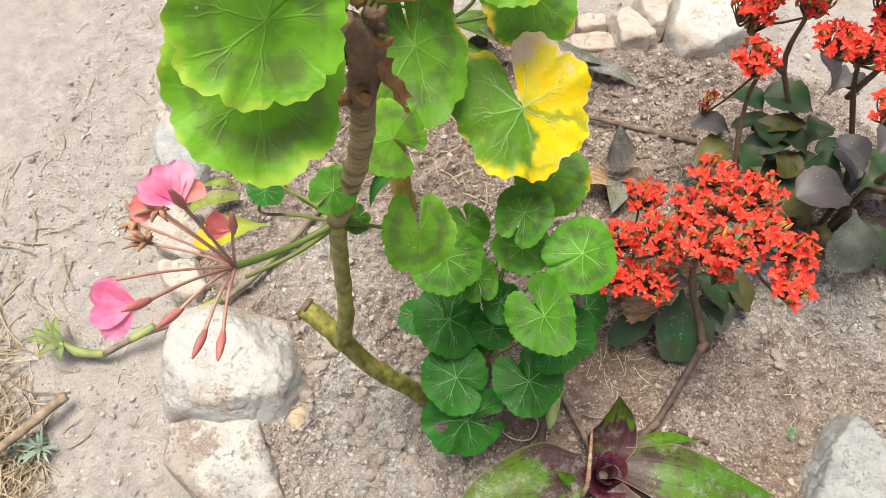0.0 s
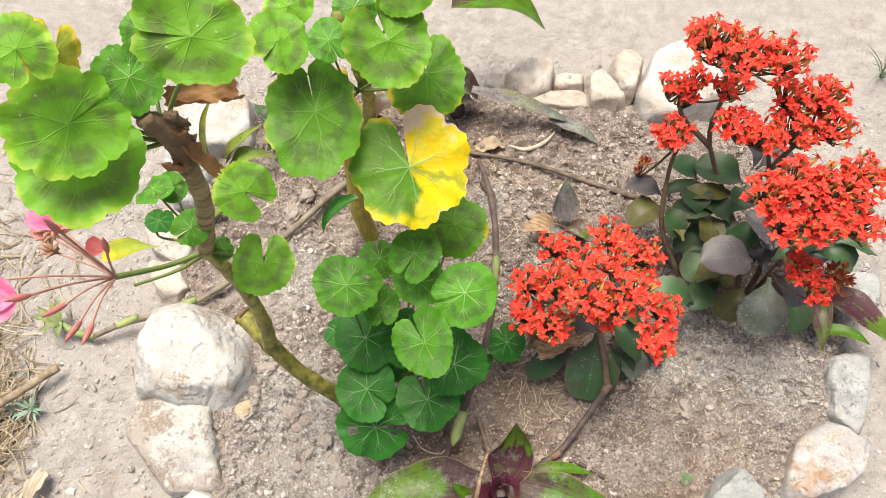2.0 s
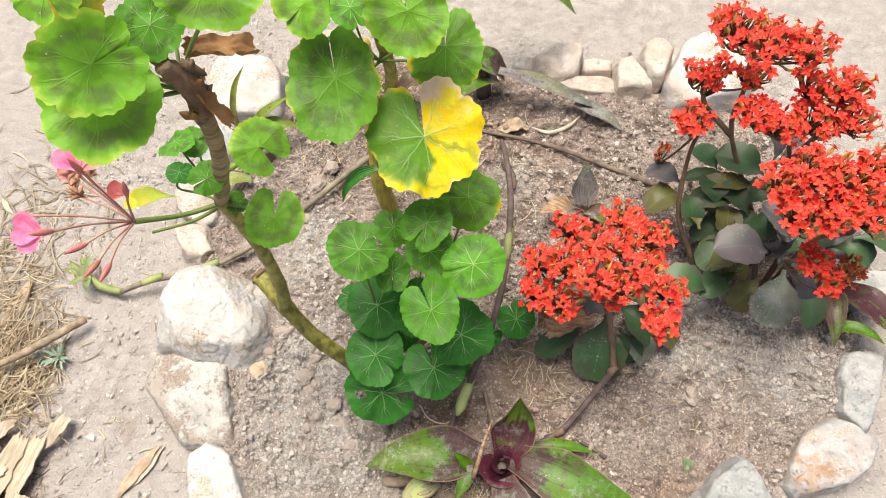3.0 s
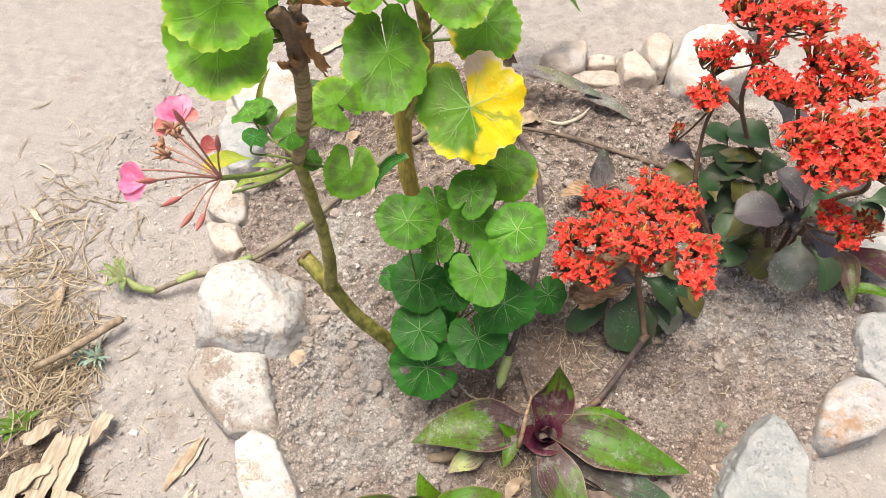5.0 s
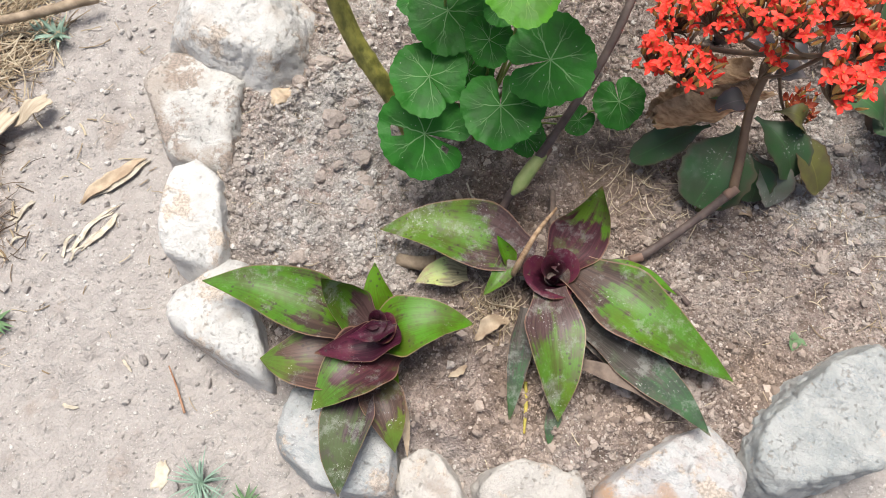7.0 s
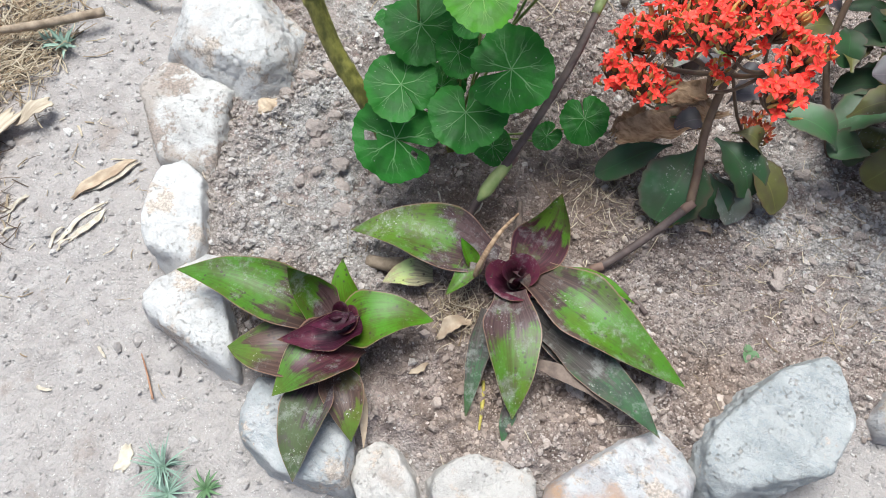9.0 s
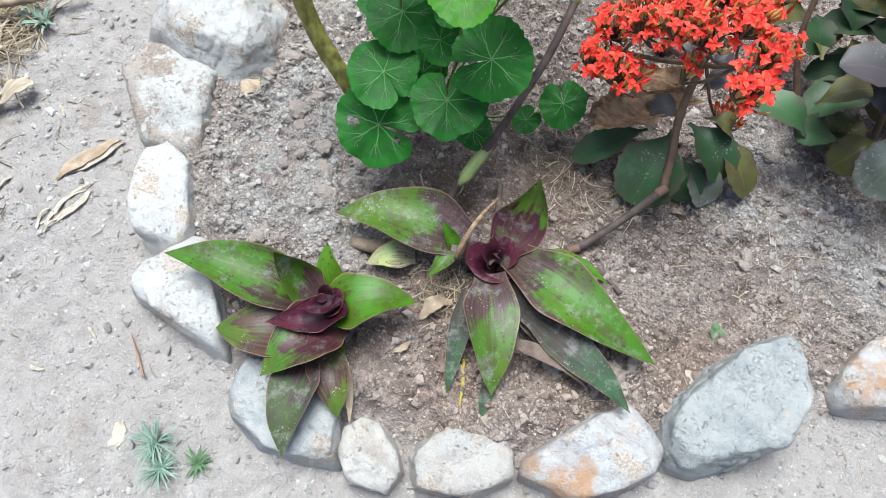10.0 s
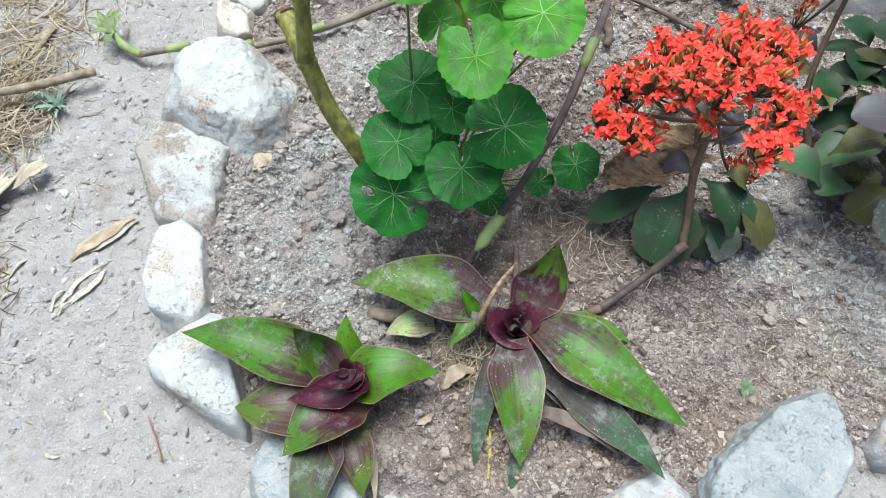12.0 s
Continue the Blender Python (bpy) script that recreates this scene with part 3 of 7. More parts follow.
def tube_geo(points, radii, n=14, sides=8, rough=0.0, rings=None, seed=0):
    """Vertices and faces of a tapered round stem along a smooth line; rings: places (0..1) of swollen nodes."""
    line = curve_points(points, n)
    rng = random.Random(seed)
    verts, faces = [], []
    side = None
    for i, q in enumerate(line):
        t = (line[min(i + 1, n)] - line[max(i - 1, 0)]).normalized()
        if side is None:
            side = t.orthogonal().normalized()
        side = (side - t * side.dot(t)).normalized()
        other = t.cross(side)
        s = i / n
        k = s * (len(radii) - 1)
        j = min(int(k), len(radii) - 2)
        r = radii[j] + (radii[j + 1] - radii[j]) * (k - j)
        for c in rings or ():
            r *= 1 + 0.15 * math.exp(-((s - c) * n / 0.7) ** 2)
        for a in range(sides):
            w = a / sides * 2 * math.pi
            rr = r * (1 + rough * rng.uniform(-1, 1))
            verts.append(q + side * math.cos(w) * rr + other * math.sin(w) * rr)
    for i in range(n):
        for a in range(sides):
            b = (a + 1) % sides
            faces.append((i * sides + a, i * sides + b, (i + 1) * sides + b, (i + 1) * sides + a))
    faces.append(tuple(range(sides))[::-1])
    faces.append(tuple(n * sides + a for a in range(sides)))
    return verts, faces


def tube(name, parent, points, radii, mat, n=14, sides=8, rough=0.0, rings=None, label="", seed=0):
    v, f = tube_geo(points, radii, n, sides, rough, rings, seed)
    return part(name, mesh_of(name, v, f, [mat]), parent, label)


def join_geo(pieces):
    verts, faces = [], []
    for v, f in pieces:
        k = len(verts)
        verts.extend(v)
        faces.extend(tuple(i + k for i in q) for q in f)
    return verts, faces


LEAF_SEED = [0]


def geranium_leaf(plant, at, radius, facing, notch, mat, root=None, hole=(), gap=None, depth=None, reach=(0, 0)):
    """A round, scalloped, pleated leaf on a stalk from root. gap: half the notch, in degrees; depth: of the lobes; reach: the bearing from the notch and the amount by which one side is longer."""
    LEAF_SEED[0] += 1
    rng = random.Random(LEAF_SEED[0])
    N = Vector(facing).normalized()
    D = Vector(notch)
    D = (D - N * D.dot(N)).normalized()
    Y = N.cross(D)
    nt, nr = 108, 11
    gap = radians(rng.choice((-5, -2, 1.5, 2.5, 4, 6)) if gap is None else gap)
    droop, pleat, ph = rng.uniform(-0.08, 0.18), rng.uniform(0.010, 0.022), rng.uniform(0, 6)
    squash, lobing, teeth = rng.uniform(0.88, 1.0), rng.uniform(0.04, 0.085), rng.uniform(0.014, 0.024)
    lobes = rng.choice((5, 7, 7, 9))
    lobing = depth or lobing
    wob = [rng.uniform(0.01, 0.05) for _ in range(3)]
    wp = [rng.uniform(0, 6.28) for _ in range(3)]
    verts, uvs, faces = [], [], []
    for i in range(nt + 1):
        u = i / nt
        th = gap + (2 * math.pi - 2 * gap) * u
        lobe = 0.97 + lobing * (abs(math.sin(lobes * math.pi * u)) ** 0.6 - 0.65) + teeth * math.sin(u * 2 * math.pi * 27 + ph)
        lobe += sum(w * math.sin(th * (k + 1) + p) for k, (w, p) in enumerate(zip(wob, wp)))
        lobe *= 1 + reach[1] * max(0.0, math.cos(th - radians(reach[0]))) ** 3
        close = min(u, 1 - u)
        lobe *= 0.78 + 0.22 * min(1, close * 15) ** 0.5
        over = (1 if u > 0.5 else -1) * math.exp(-close * 16)
        for j in range(nr + 1):
            v = j / nr
            r = radius * v * lobe
            x, y = r * math.cos(th), r * math.sin(th) * squash
            z = radius * (0.10 * math.exp(-v * 5) - droop * v * v + pleat * v ** 1.5 * math.sin(u * 2 * math.pi * 9 + 1.57)
                          + 0.09 * v * v * math.sin(2 * th + ph) + 0.055 * v ** 3 * math.sin(5 * th + 2 * ph) + 0.018 * v ** 4 * math.sin(15 * th + ph) + 0.06 * over * v)
            verts.append(Vector(at) + D * x + Y * y + N * z)
            uvs.append((u, v))
    for i in range(nt):
        for j in range(nr):
            if any(a < i / nt < b and c < j / nr < d for a, b, c, d in hole):
                continue
            a = i * (nr + 1) + j
            faces.append((a, a + nr + 1, a + nr + 2, a + 1) if j else (a, a + nr + 2, a + 1))
    me = mesh_of("leaf", verts, faces, [mat], uvs)
    leaf = part("leaf", me, plant)
    if root is not None:
        a, b = Vector(at) - N * radius * 0.02, Vector(root)
        d = (b - a).length
        c1 = a - N * min(0.35 * d, 0.04)
        mid = (c1 + b) / 2 + Vector((rng.uniform(-1, 1), rng.uniform(-1, 1), -0.3)) * d * 0.06
        r = 0.0007 + radius * 0.012
        tube("petiole", leaf, [a, c1, mid, b], [r, r, r * 1.15, r * 1.3], petiole_green, 12, 6)
    return leaf


def blade(plant, base, tip, width, mat, arch, fold=0.26, crenate=False, name="leaf"):
    """A leaf from base to tip: lance-shaped, or spoon-shaped with scalloped edges, a shallow trough in section."""
    LEAF_SEED[0] += 1
    rng = random.Random(LEAF_SEED[0] + 500)
    a, b = Vector(base), Vector(tip)
    L = (b - a).length
    run = (b - a).normalized()
    side = run.cross(Vector((0, 0, 1)))
    if side.length < 0.15:
        side = run.cross(Vector((0, 1, 0.3)))
    side.normalize()
    up = side.cross(run).normalized()
    sway = rng.uniform(-0.05, 0.05) * L
    line = curve_points([a, a.lerp(b, 0.33) + up * arch * 0.9 + side * sway * 0.7, a.lerp(b, 0.68) + up * arch * 0.85 + side * sway, b], 20)
    n, m = 20, 8
    hw = width / 2
    ph, roll = rng.uniform(0, 6), rng.uniform(-0.25, 0.25)
    top, bot, uvs = [], [], []
    for i, q in enumerate(line):
        s = i / n
        t = (line[min(i + 1, n)] - line[max(i - 1, 0)]).normalized()
        S = (side - t * side.dot(t)).normalized()
        U = S.cross(t)
        S, U = S * math.cos(roll * s) + U * math.sin(roll * s), U * math.cos(roll * s) - S * math.sin(roll * s)
        if crenate:
            k = max(0.0, min(1.0, (s - 0.06) / 0.46))
            p = 0.10 + 0.90 * k * k * (3 - 2 * k)
            if s > 0.6:
                p *= math.sqrt(max(0.0, 1 - ((s - 0.6) / 0.405) ** 2))
            p *= 1 + 0.045 * math.sin(s * 44)
        else:
            k = min(1.0, s / 0.38)
            p = (0.52 + 0.48 * k * k * (3 - 2 * k)) * (1 - max(0.0, (s - 0.3) / 0.7) ** 1.55)
            p = max(p, 0.012)
        thick = (0.0011 if crenate else 0.0007) * min(1, p * 2)
        for j in range(m + 1):
            w = 2 * j / m - 1
            e = hw * p * (1 + 0.035 * math.sin(8 * s + ph + 2 * w) + 0.015 * math.sin(23 * s + ph * 2 * w))
            lift = fold * hw * p * (abs(w) ** 1.6) + 0.12 * hw * p * math.sin(7 * s + ph * (1 if w > 0 else 2)) * w * w
            c = q + S * w * e * (1 - 0.18 * fold * w * w) + U * lift
            top.append(c)
            bot.append(c - U * thick * (1 - w ** 4))
            uvs.append((j / m, s))
    verts, faces = top + bot, []
    off = len(top)
    for i in range(n):
        for j in range(m):
            k = i * (m + 1) + j
            faces.append((k, k + 1, k + m + 2, k + m + 1))
            faces.append((off + k, off + k + m + 1, off + k + m + 2, off + k + 1))
    return part(name, mesh_of(name, verts, faces, [mat], uvs + uvs), plant)


def sheath(plant, centre, bearing, spread_deg, r0, r1, tall, mat, round_by=3.0, name="leaf"):
    """A short inner leaf that wraps round the rosette's heart; bearing and spread in degrees."""
    LEAF_SEED[0] += 1
    rng = random.Random(LEAF_SEED[0] + 900)
    C = Vector(centre)
    n, m = 10, 16
    ph = rng.uniform(0, 6)
    inner, outer, uvs, faces = [], [], [], []
    for j in range(m + 1):
        w = 2 * j / m - 1
        a = radians(bearing + spread_deg * w)
        reach = max(0.15, (1 - abs(w) ** round_by))
        for i in range(n + 1):
            s = i / n
            k = s * reach
            r = r0 + (r1 - r0) * k ** 1.15 * (1 + 0.04 * math.sin(5 * w + ph))
            out = Vector((math.cos(a), math.sin(a), 0))
            p = C + out * r + Vector((0, 0, tall * k ** 0.8 - 0.10 * tall * k ** 3))
            inner.append(p)
            outer.append(p + out * 0.0007 * (1 - s))
            uvs.append((j / m, s))
    off = len(inner)
    for j in range(m):
        for i in range(n):
            k = j * (n + 1) + i
            faces.append((k, k + 1, k + n + 2, k + n + 1))
            faces.append((off + k, off + k + n + 1, off + k + n + 2, off + k + 1))
    return part(name, mesh_of(name, inner + outer, faces, [mat], uvs + uvs), plant)


def crumpled(plant, a, b, width, mat):
    """A dead leaf, wrinkled and torn along its edges."""
    LEAF_SEED[0] += 1
    rng = random.Random(LEAF_SEED[0] + 1300)
    A, B = Vector(a), Vector(b)
    run = (B - A).normalized()
    side = run.cross(Vector((0, 0, 1))).normalized()
    up = side.cross(run)
    sh = Vector((rng.uniform(0, 50), rng.uniform(0, 50), 0))
    n, m = 26, 14
    verts, faces, uvs = [], [], []
    for i in range(n + 1):
        s = i / n
        p = 0.35 + 0.65 * math.sin(math.pi * min(1.0, 0.1 + s * 0.75))
        for j in range(m + 1):
            w = 2 * j / m - 1
            q = Vector((s * 3.0, w, 0)) + sh
            rag = 1 + 0.30 * noise.noise(Vector((s * 9, 4 * (w > 0), 0)) + sh) + 0.15 * noise.noise(Vector((s * 31, 7 * (w > 0), 0)) + sh)
            end = 0.12 * noise.noise(Vector((w * 5, s, 3)) + sh) * (abs(s - 0.5) > 0.49)
            lift = 0.42 * noise.noise(q * 1.3) + 0.20 * noise.noise(Vector((q.x * 1.5, q.y * 6, 0))) + 0.12 * noise.noise(q * 6)
            verts.append(A + (B - A) * (s + end) + side * w * width / 2 * p * rag + up * width * (0.55 * lift + 0.30 * w * w))
            uvs.append((j / m, s))
    for i in range(n):
        for j in range(m):
            k = i * (m + 1) + j
            faces.append((k, k + 1, k + m + 2, k + m + 1))
    return part("leaf", mesh_of("leaf", verts, faces, [mat], uvs), plant, "withered brown leaf")


STONE_SEED = [0]


def stone(at, tall, cuts, mat, label, soft=False, detail=5):
    """A broken stone: cuts are (bearing, distance) of its sides; tall: its height over the soil."""
    STONE_SEED[0] += 1
    rng = random.Random(STONE_SEED[0] * 7 + 1)
    planes = []

    def unit(az, el):
        return (math.cos(az) * math.cos(el), math.sin(az) * math.cos(el), math.sin(el))

    for az, d in cuts:
        planes.append((unit(radians(az), radians(rng.uniform(10, 38) if soft else rng.uniform(-2, 14))), max(d, 0.006) * 1.03))
    planes.append(((0, 0, -1), 0.022))
    lean = rng.uniform(0, 6.28)
    planes.append((unit(lean, radians(rng.uniform(80, 87))), tall * 0.98))
    planes.append((unit(lean + rng.uniform(2, 4.2), radians(rng.uniform(70, 80))), tall * rng.uniform(0.98, 1.06)))
    bm = bmesh.new()
    bmesh.ops.create_icosphere(bm, subdivisions=detail, radius=1)
    D = np.array([v.co.normalized() for v in bm.verts])
    sharp = 40 if soft else 200

    def reach(d):
        q = np.array([p[0] for p in planes])
        k = np.array([p[1] for p in planes])
        x = np.maximum(d @ q.T, 0) / k
        m = x.max(1, keepdims=True)
        return 1 / (m[:, 0] * ((x / m) ** sharp).sum(1) ** (1 / sharp))

    body = D[::5] * reach(D[::5])[:, None]
    # worn and broken corners
    for n, lo, hi, a, b in ((5, 34, 58, 0.93, 0.985), (4, 5, 30, 0.955, 0.99), (2, 60, 80, 0.965, 0.99)):
        for _ in range(n):
            q = unit(rng.uniform(0, 6.28), radians(rng.uniform(lo, hi)))
            planes.append((q, float((body @ np.array(q)).max()) * rng.uniform(a, b)))
    R = reach(D)
    shift = Vector((rng.uniform(0, 50), rng.uniform(0, 50), rng.uniform(0, 50)))
    for v, d, r in zip(bm.verts, D, R):
        p = Vector(d) * r
        out = 0.0030 * noise.noise(p * 34 + shift) + 0.0014 * noise.noise(p * 105 + shift) + 0.0009 * noise.noise(p * 260 + shift) + 0.00035 * noise.noise(p * 600 + shift)
        crack = abs(noise.noise(p * 42 + shift * 2))
        out -= 0.0020 * max(0.0, 0.07 - crack) / 0.07
        v.co = p + Vector(d) * out
    me = bpy.data.meshes.new("stone")
    bm.to_mesh(me)
    bm.free()
    me.materials.append(mat)
    me.polygons.foreach_set("use_smooth", [True] * len(me.polygons))
    ob = new("stone", me)
    ob.location = (at[0], at[1], zg(*at) - 0.002)
    return tagged(ob, label, "stone", "stone edging of the flower bed")


def floret_mesh(seed, faded=False):
    """A small open flower: four pointed petals on a slim tube."""
    rng = random.Random(seed)
    verts, faces, mats = [], [], []
    rad = 0.0060
    for k in range(4):
        a = k * math.pi / 2 + rng.uniform(-0.16, 0.16)
        c, s = math.cos(a), math.sin(a)
        L, W = rad * rng.uniform(0.92, 1.18), rad * rng.uniform(0.32, 0.40)
        up = rng.uniform(-0.30, 0.45) + (0.9 if faded else 0)
        twist = rng.uniform(-0.3, 0.3)
        o = len(verts)
        for x, w, z in ((0.05, 0.40, 0), (0.30, 0.78, 0.07), (0.55, 1.0, 0.11), (0.80, 0.62, 0.10), (1.04, 0.0, 0.02)):
            for sd in ((-1, 0, 1) if w else (0,)):
                px, py = L * x, W * w * sd
                pz = L * (z + up * x * x) + (0.0007 if sd else 0) + twist * py * x
                verts.append((c * px - s * py, s * px + c * py, pz))
        for i in range(3):
            for j in range(2):
                q = o + i * 3 + j
                faces.append((q, q + 3, q + 4, q + 1))
                mats.append(0)
        faces.append((o + 9, o + 12, o + 10))
        faces.append((o + 10, o + 12, o + 11))
        mats += [0, 0]
    for r0, z0, r1, z1, m in ((0.0017, 0.0002, 0.0021, -0.006, 1), (0.0021, -0.006, 0.0006, -0.0095, 1)):
        o = len(verts)
        for i in range(5):
            w = i / 5 * 6.283
            verts.append((r0 * math.cos(w), r0 * math.sin(w), z0))
            verts.append((r1 * math.cos(w), r1 * math.sin(w), z1))
        for i in range(5):
            j = (i + 1) % 5
            faces.append((o + 2 * i, o + 2 * j, o + 2 * j + 1, o + 2 * i + 1))
            mats.append(m)
    o = len(verts)
    for i in range(5):
        w = i / 5 * 6.283
        verts.append((0.0006 * math.cos(w), 0.0006 * math.sin(w), 0.0009))
    faces.append(tuple(range(o, o + 5)))
    mats.append(2)
    return mesh_of("floret", verts, faces, [floret_faded if faded else floret_red, floret_tube, floret_eye], mat_of=mats, smooth=False)


def bud_mesh(red):
    v, f = tube_geo([(0, 0, -0.007), (0, 0, -0.004), (0, 0, 0.000), (0, 0, 0.0035)], [0.0007, 0.0015, 0.0012, 0.0003], 6, 6)
    return mesh_of("bud", v, f, [floret_red if red else floret_tube])


FLORETS = [floret_mesh(k) for k in range(9)]
FADED = [floret_mesh(k + 10, True) for k in range(2)]
BUDS = [bud_mesh(True), bud_mesh(False)]
CLUSTER_SEED = [0]


def floret_cluster(plant, at, radius, count, faded=False, anchors=()):
    """A flat-topped cluster of florets on forked stalks."""
    CLUSTER_SEED[0] += 1
    rng = random.Random(CLUSTER_SEED[0] + 90)
    P = Vector(at)
    foot = P - Vector((0, 0, 0.030))
    pieces, places = [], []
    count = round(count * 1.95)
    total = count + count * 3 // 4
    for i in range(total):
        rr = math.sqrt((i + 0.5) / total) * radius * 1.02 * rng.uniform(0.9, 1.08)
        w = i * 2.39996 + rng.uniform(-0.3, 0.3)
        off = Vector((rr * math.cos(w), rr * math.sin(w), 0))
        bud = i % 7 in ((2, 5) if len(plant_anchors[plant.name]) > 5 else (1, 4, 6))
        z = -0.35 * rr * rr / max(radius, 0.001) + rng.uniform(-0.009, 0.007) - (rng.uniform(-0.004, 0.008) if bud else 0)
        q = P + off + Vector((0, 0, z))
        lean = (Vector((off.x, off.y, 0)) * 30 + Vector((rng.uniform(-0.5, 0.5), rng.uniform(-0.5, 0.5), 1))).normalized()
        places.append((q, lean, bud))
        pieces.append(tube_geo([foot, foot.lerp(q, 0.5) + off * 0.15, q - lean * 0.007], [0.0011, 0.0008, 0.0007], 4, 4))
    if plant_anchors.get(plant.name):
        near = min(plant_anchors[plant.name], key=lambda c: (Vector(c) - foot).length)
        pieces.append(tube_geo([near, Vector(near).lerp(foot, 0.5) + Vector((0, 0, -0.008)), foot], [0.0016, 0.0014, 0.0011], 8, 6))
    v, f = join_geo(pieces)
    cluster = part("flower_head", mesh_of("flower_head", v, f, [kalanchoe_stem]), plant, "faded dark red flower head" if faded else "bright red flower head")
    for q, lean, bud in places:
        me = (BUDS[0] if rng.random() < 0.25 else BUDS[1]) if bud else rng.choice(FADED if faded else FLORETS)
        ob = part("bud" if bud else "floret", me, cluster)
        turn = lean.to_track_quat("Z", "Y").to_matrix().to_4x4() @ Matrix.Rotation(rng.uniform(0, 6.28), 4, "Z")
        ob.matrix_basis = Matrix.Translation(q) @ turn @ Matrix.Scale(rng.uniform(0.70, 1.05) * (0.8 if faded else 1), 4)


plant_anchors = {}


# ---- ground and stones ----
ground()
stone((-0.207, 0.244), 0.058, [(-167, 0.069), (-140, 0.068), (-99, 0.062), (-73, 0.06), (-17, 0.075), (25, 0.06), (53, 0.053), (79, 0.056), (115, 0.068), (178, 0.074)], white_quartz, "white quartz boulder with rounded top, half sunk in soil", soft=True, detail=6)
stone((-0.196, 0.146), 0.042, [(-168, 0.061), (-145, 0.049), (-126, 0.041), (-87, 0.053), (-77, 0.056), (-29, 0.076), (29, 0.045), (82, 0.052), (99, 0.052), (109, 0.056), (131, 0.067)], soiled_stone, "flat pale stone with a soil-stained shoulder")
stone((-0.129, 0.059), 0.034, [(-159, 0.035), (-137, 0.028), (-130, 0.029), (-83, 0.046), (-56, 0.053), (-5, 0.048), (39, 0.028), (45, 0.03), (81, 0.041), (125, 0.051), (143, 0.053)], white_quartz, "oblong white stone lying in the bed edging")
stone((-0.045, 0.006), 0.03, [(-121, 0.051), (-94, 0.039), (-84, 0.041), (44, 0.019), (48, 0.018), (103, 0.043), (157, 0.046)], white_quartz, "white wedge-shaped stone with a clean broken face")
stone((0.089, -0.038), 0.028, [(-170, 0.053), (-133, 0.047), (-101, 0.035), (-78, 0.034), (-66, 0.036), (29, 0.043), (48, 0.038), (87, 0.034), (116, 0.041)], grey_quartz, "grey-white veined stone under a drooping leaf")
stone((0.165, -0.030), 0.03, [(-171, 0.028), (-125, 0.027), (-72, 0.026), (0, 0.03), (45, 0.024), (60, 0.023), (98, 0.029), (147, 0.031)], pale_stone, "small pale rounded stone of the edging")
stone((0.232, 0.005), 0.032, [(-136, 0.041), (-66, 0.025), (-36, 0.028), (24, 0.04), (62, 0.04), (107, 0.03), (127, 0.027), (137, 0.028), (173, 0.038)], pale_stone, "pale rounded granite stone of the edging")
stone((0.322, 0.072), 0.036, [(-167, 0.054), (-88, 0.048), (-55, 0.033), (-30, 0.035), (3, 0.048), (51, 0.052), (76, 0.049), (137, 0.032), (153, 0.031), (164, 0.036)], rusty_quartz, "white stone with rust-orange stains")
stone((0.404, 0.171), 0.048, [(-158, 0.061), (-122, 0.077), (-76, 0.067), (-48, 0.047), (-31, 0.039), (-6, 0.046), (21, 0.052), (46, 0.058), (139, 0.045), (148, 0.038), (161, 0.039), (-180, 0.048)], blue_stone, "large angular blue-grey stone", detail=6)
stone((0.519, 0.269), 0.04, [(-139, 0.062), (-63, 0.029), (-39, 0.023), (-15, 0.039), (62, 0.052), (96, 0.05), (132, 0.041), (167, 0.044), (175, 0.046)], rusty_quartz, "rounded white and brown stone of the edging")
stone((0.541, 0.361), 0.03, [(-167, 0.028), (-122, 0.038), (-63, 0.049), (-7, 0.022), (63, 0.052), (115, 0.039), (170, 0.026)], grey_quartz, "flat grey stone set on edge beside the soil")
stone((-0.309, 0.569), 0.055, [(-157, 0.049), (-142, 0.047), (-94, 0.056), (-69, 0.058), (-10, 0.066), (18, 0.058), (51, 0.063), (97, 0.053), (110, 0.053), (126, 0.059)], white_quartz, "white boulder behind the geranium stem")
stone((-0.315, 0.491), 0.04, [(-149, 0.032), (-74, 0.059), (-18, 0.044), (30, 0.029), (39, 0.031), (108, 0.062), (177, 0.042)], grey_quartz, "grey upright stone beside small green blades")
stone((-0.302, 0.395), 0.03, [(-178, 0.037), (-148, 0.03), (-110, 0.029), (-52, 0.042), (19, 0.028), (64, 0.027), (108, 0.041)], pale_stone, "pale brown stone in the edging row")
stone((-0.280, 0.334), 0.026, [(-141, 0.022), (-95, 0.024), (-34, 0.027), (39, 0.02), (101, 0.024), (167, 0.029)], tan_stone, "small tan stone beside a creeping runner")
stone((0.112, 0.739), 0.045, [(-169, 0.033), (-137, 0.033), (-77, 0.036), (-47, 0.031), (-1, 0.034), (67, 0.041), (102, 0.035), (151, 0.033)], tan_stone, "brown-white rounded stone of the far edging")
stone((0.169, 0.751), 0.03, [(-177, 0.023), (-117, 0.022), (-71, 0.016), (3, 0.023), (31, 0.024), (104, 0.015), (124, 0.018)], tan_stone, "small flat tan stone of the far edging")
stone((0.154, 0.718), 0.026, [(-94, 0.021), (-88, 0.019), (-71, 0.023), (5, 0.045), (82, 0.023), (104, 0.014), (126, 0.021), (-180, 0.046)], tan_stone, "low flat stone of the far edging")
stone((0.223, 0.736), 0.042, [(-171, 0.027), (-162, 0.027), (-87, 0.033), (-58, 0.036), (8, 0.028), (39, 0.018), (81, 0.032), (122, 0.037)], tan_stone, "tan blocky stone of the far edging")
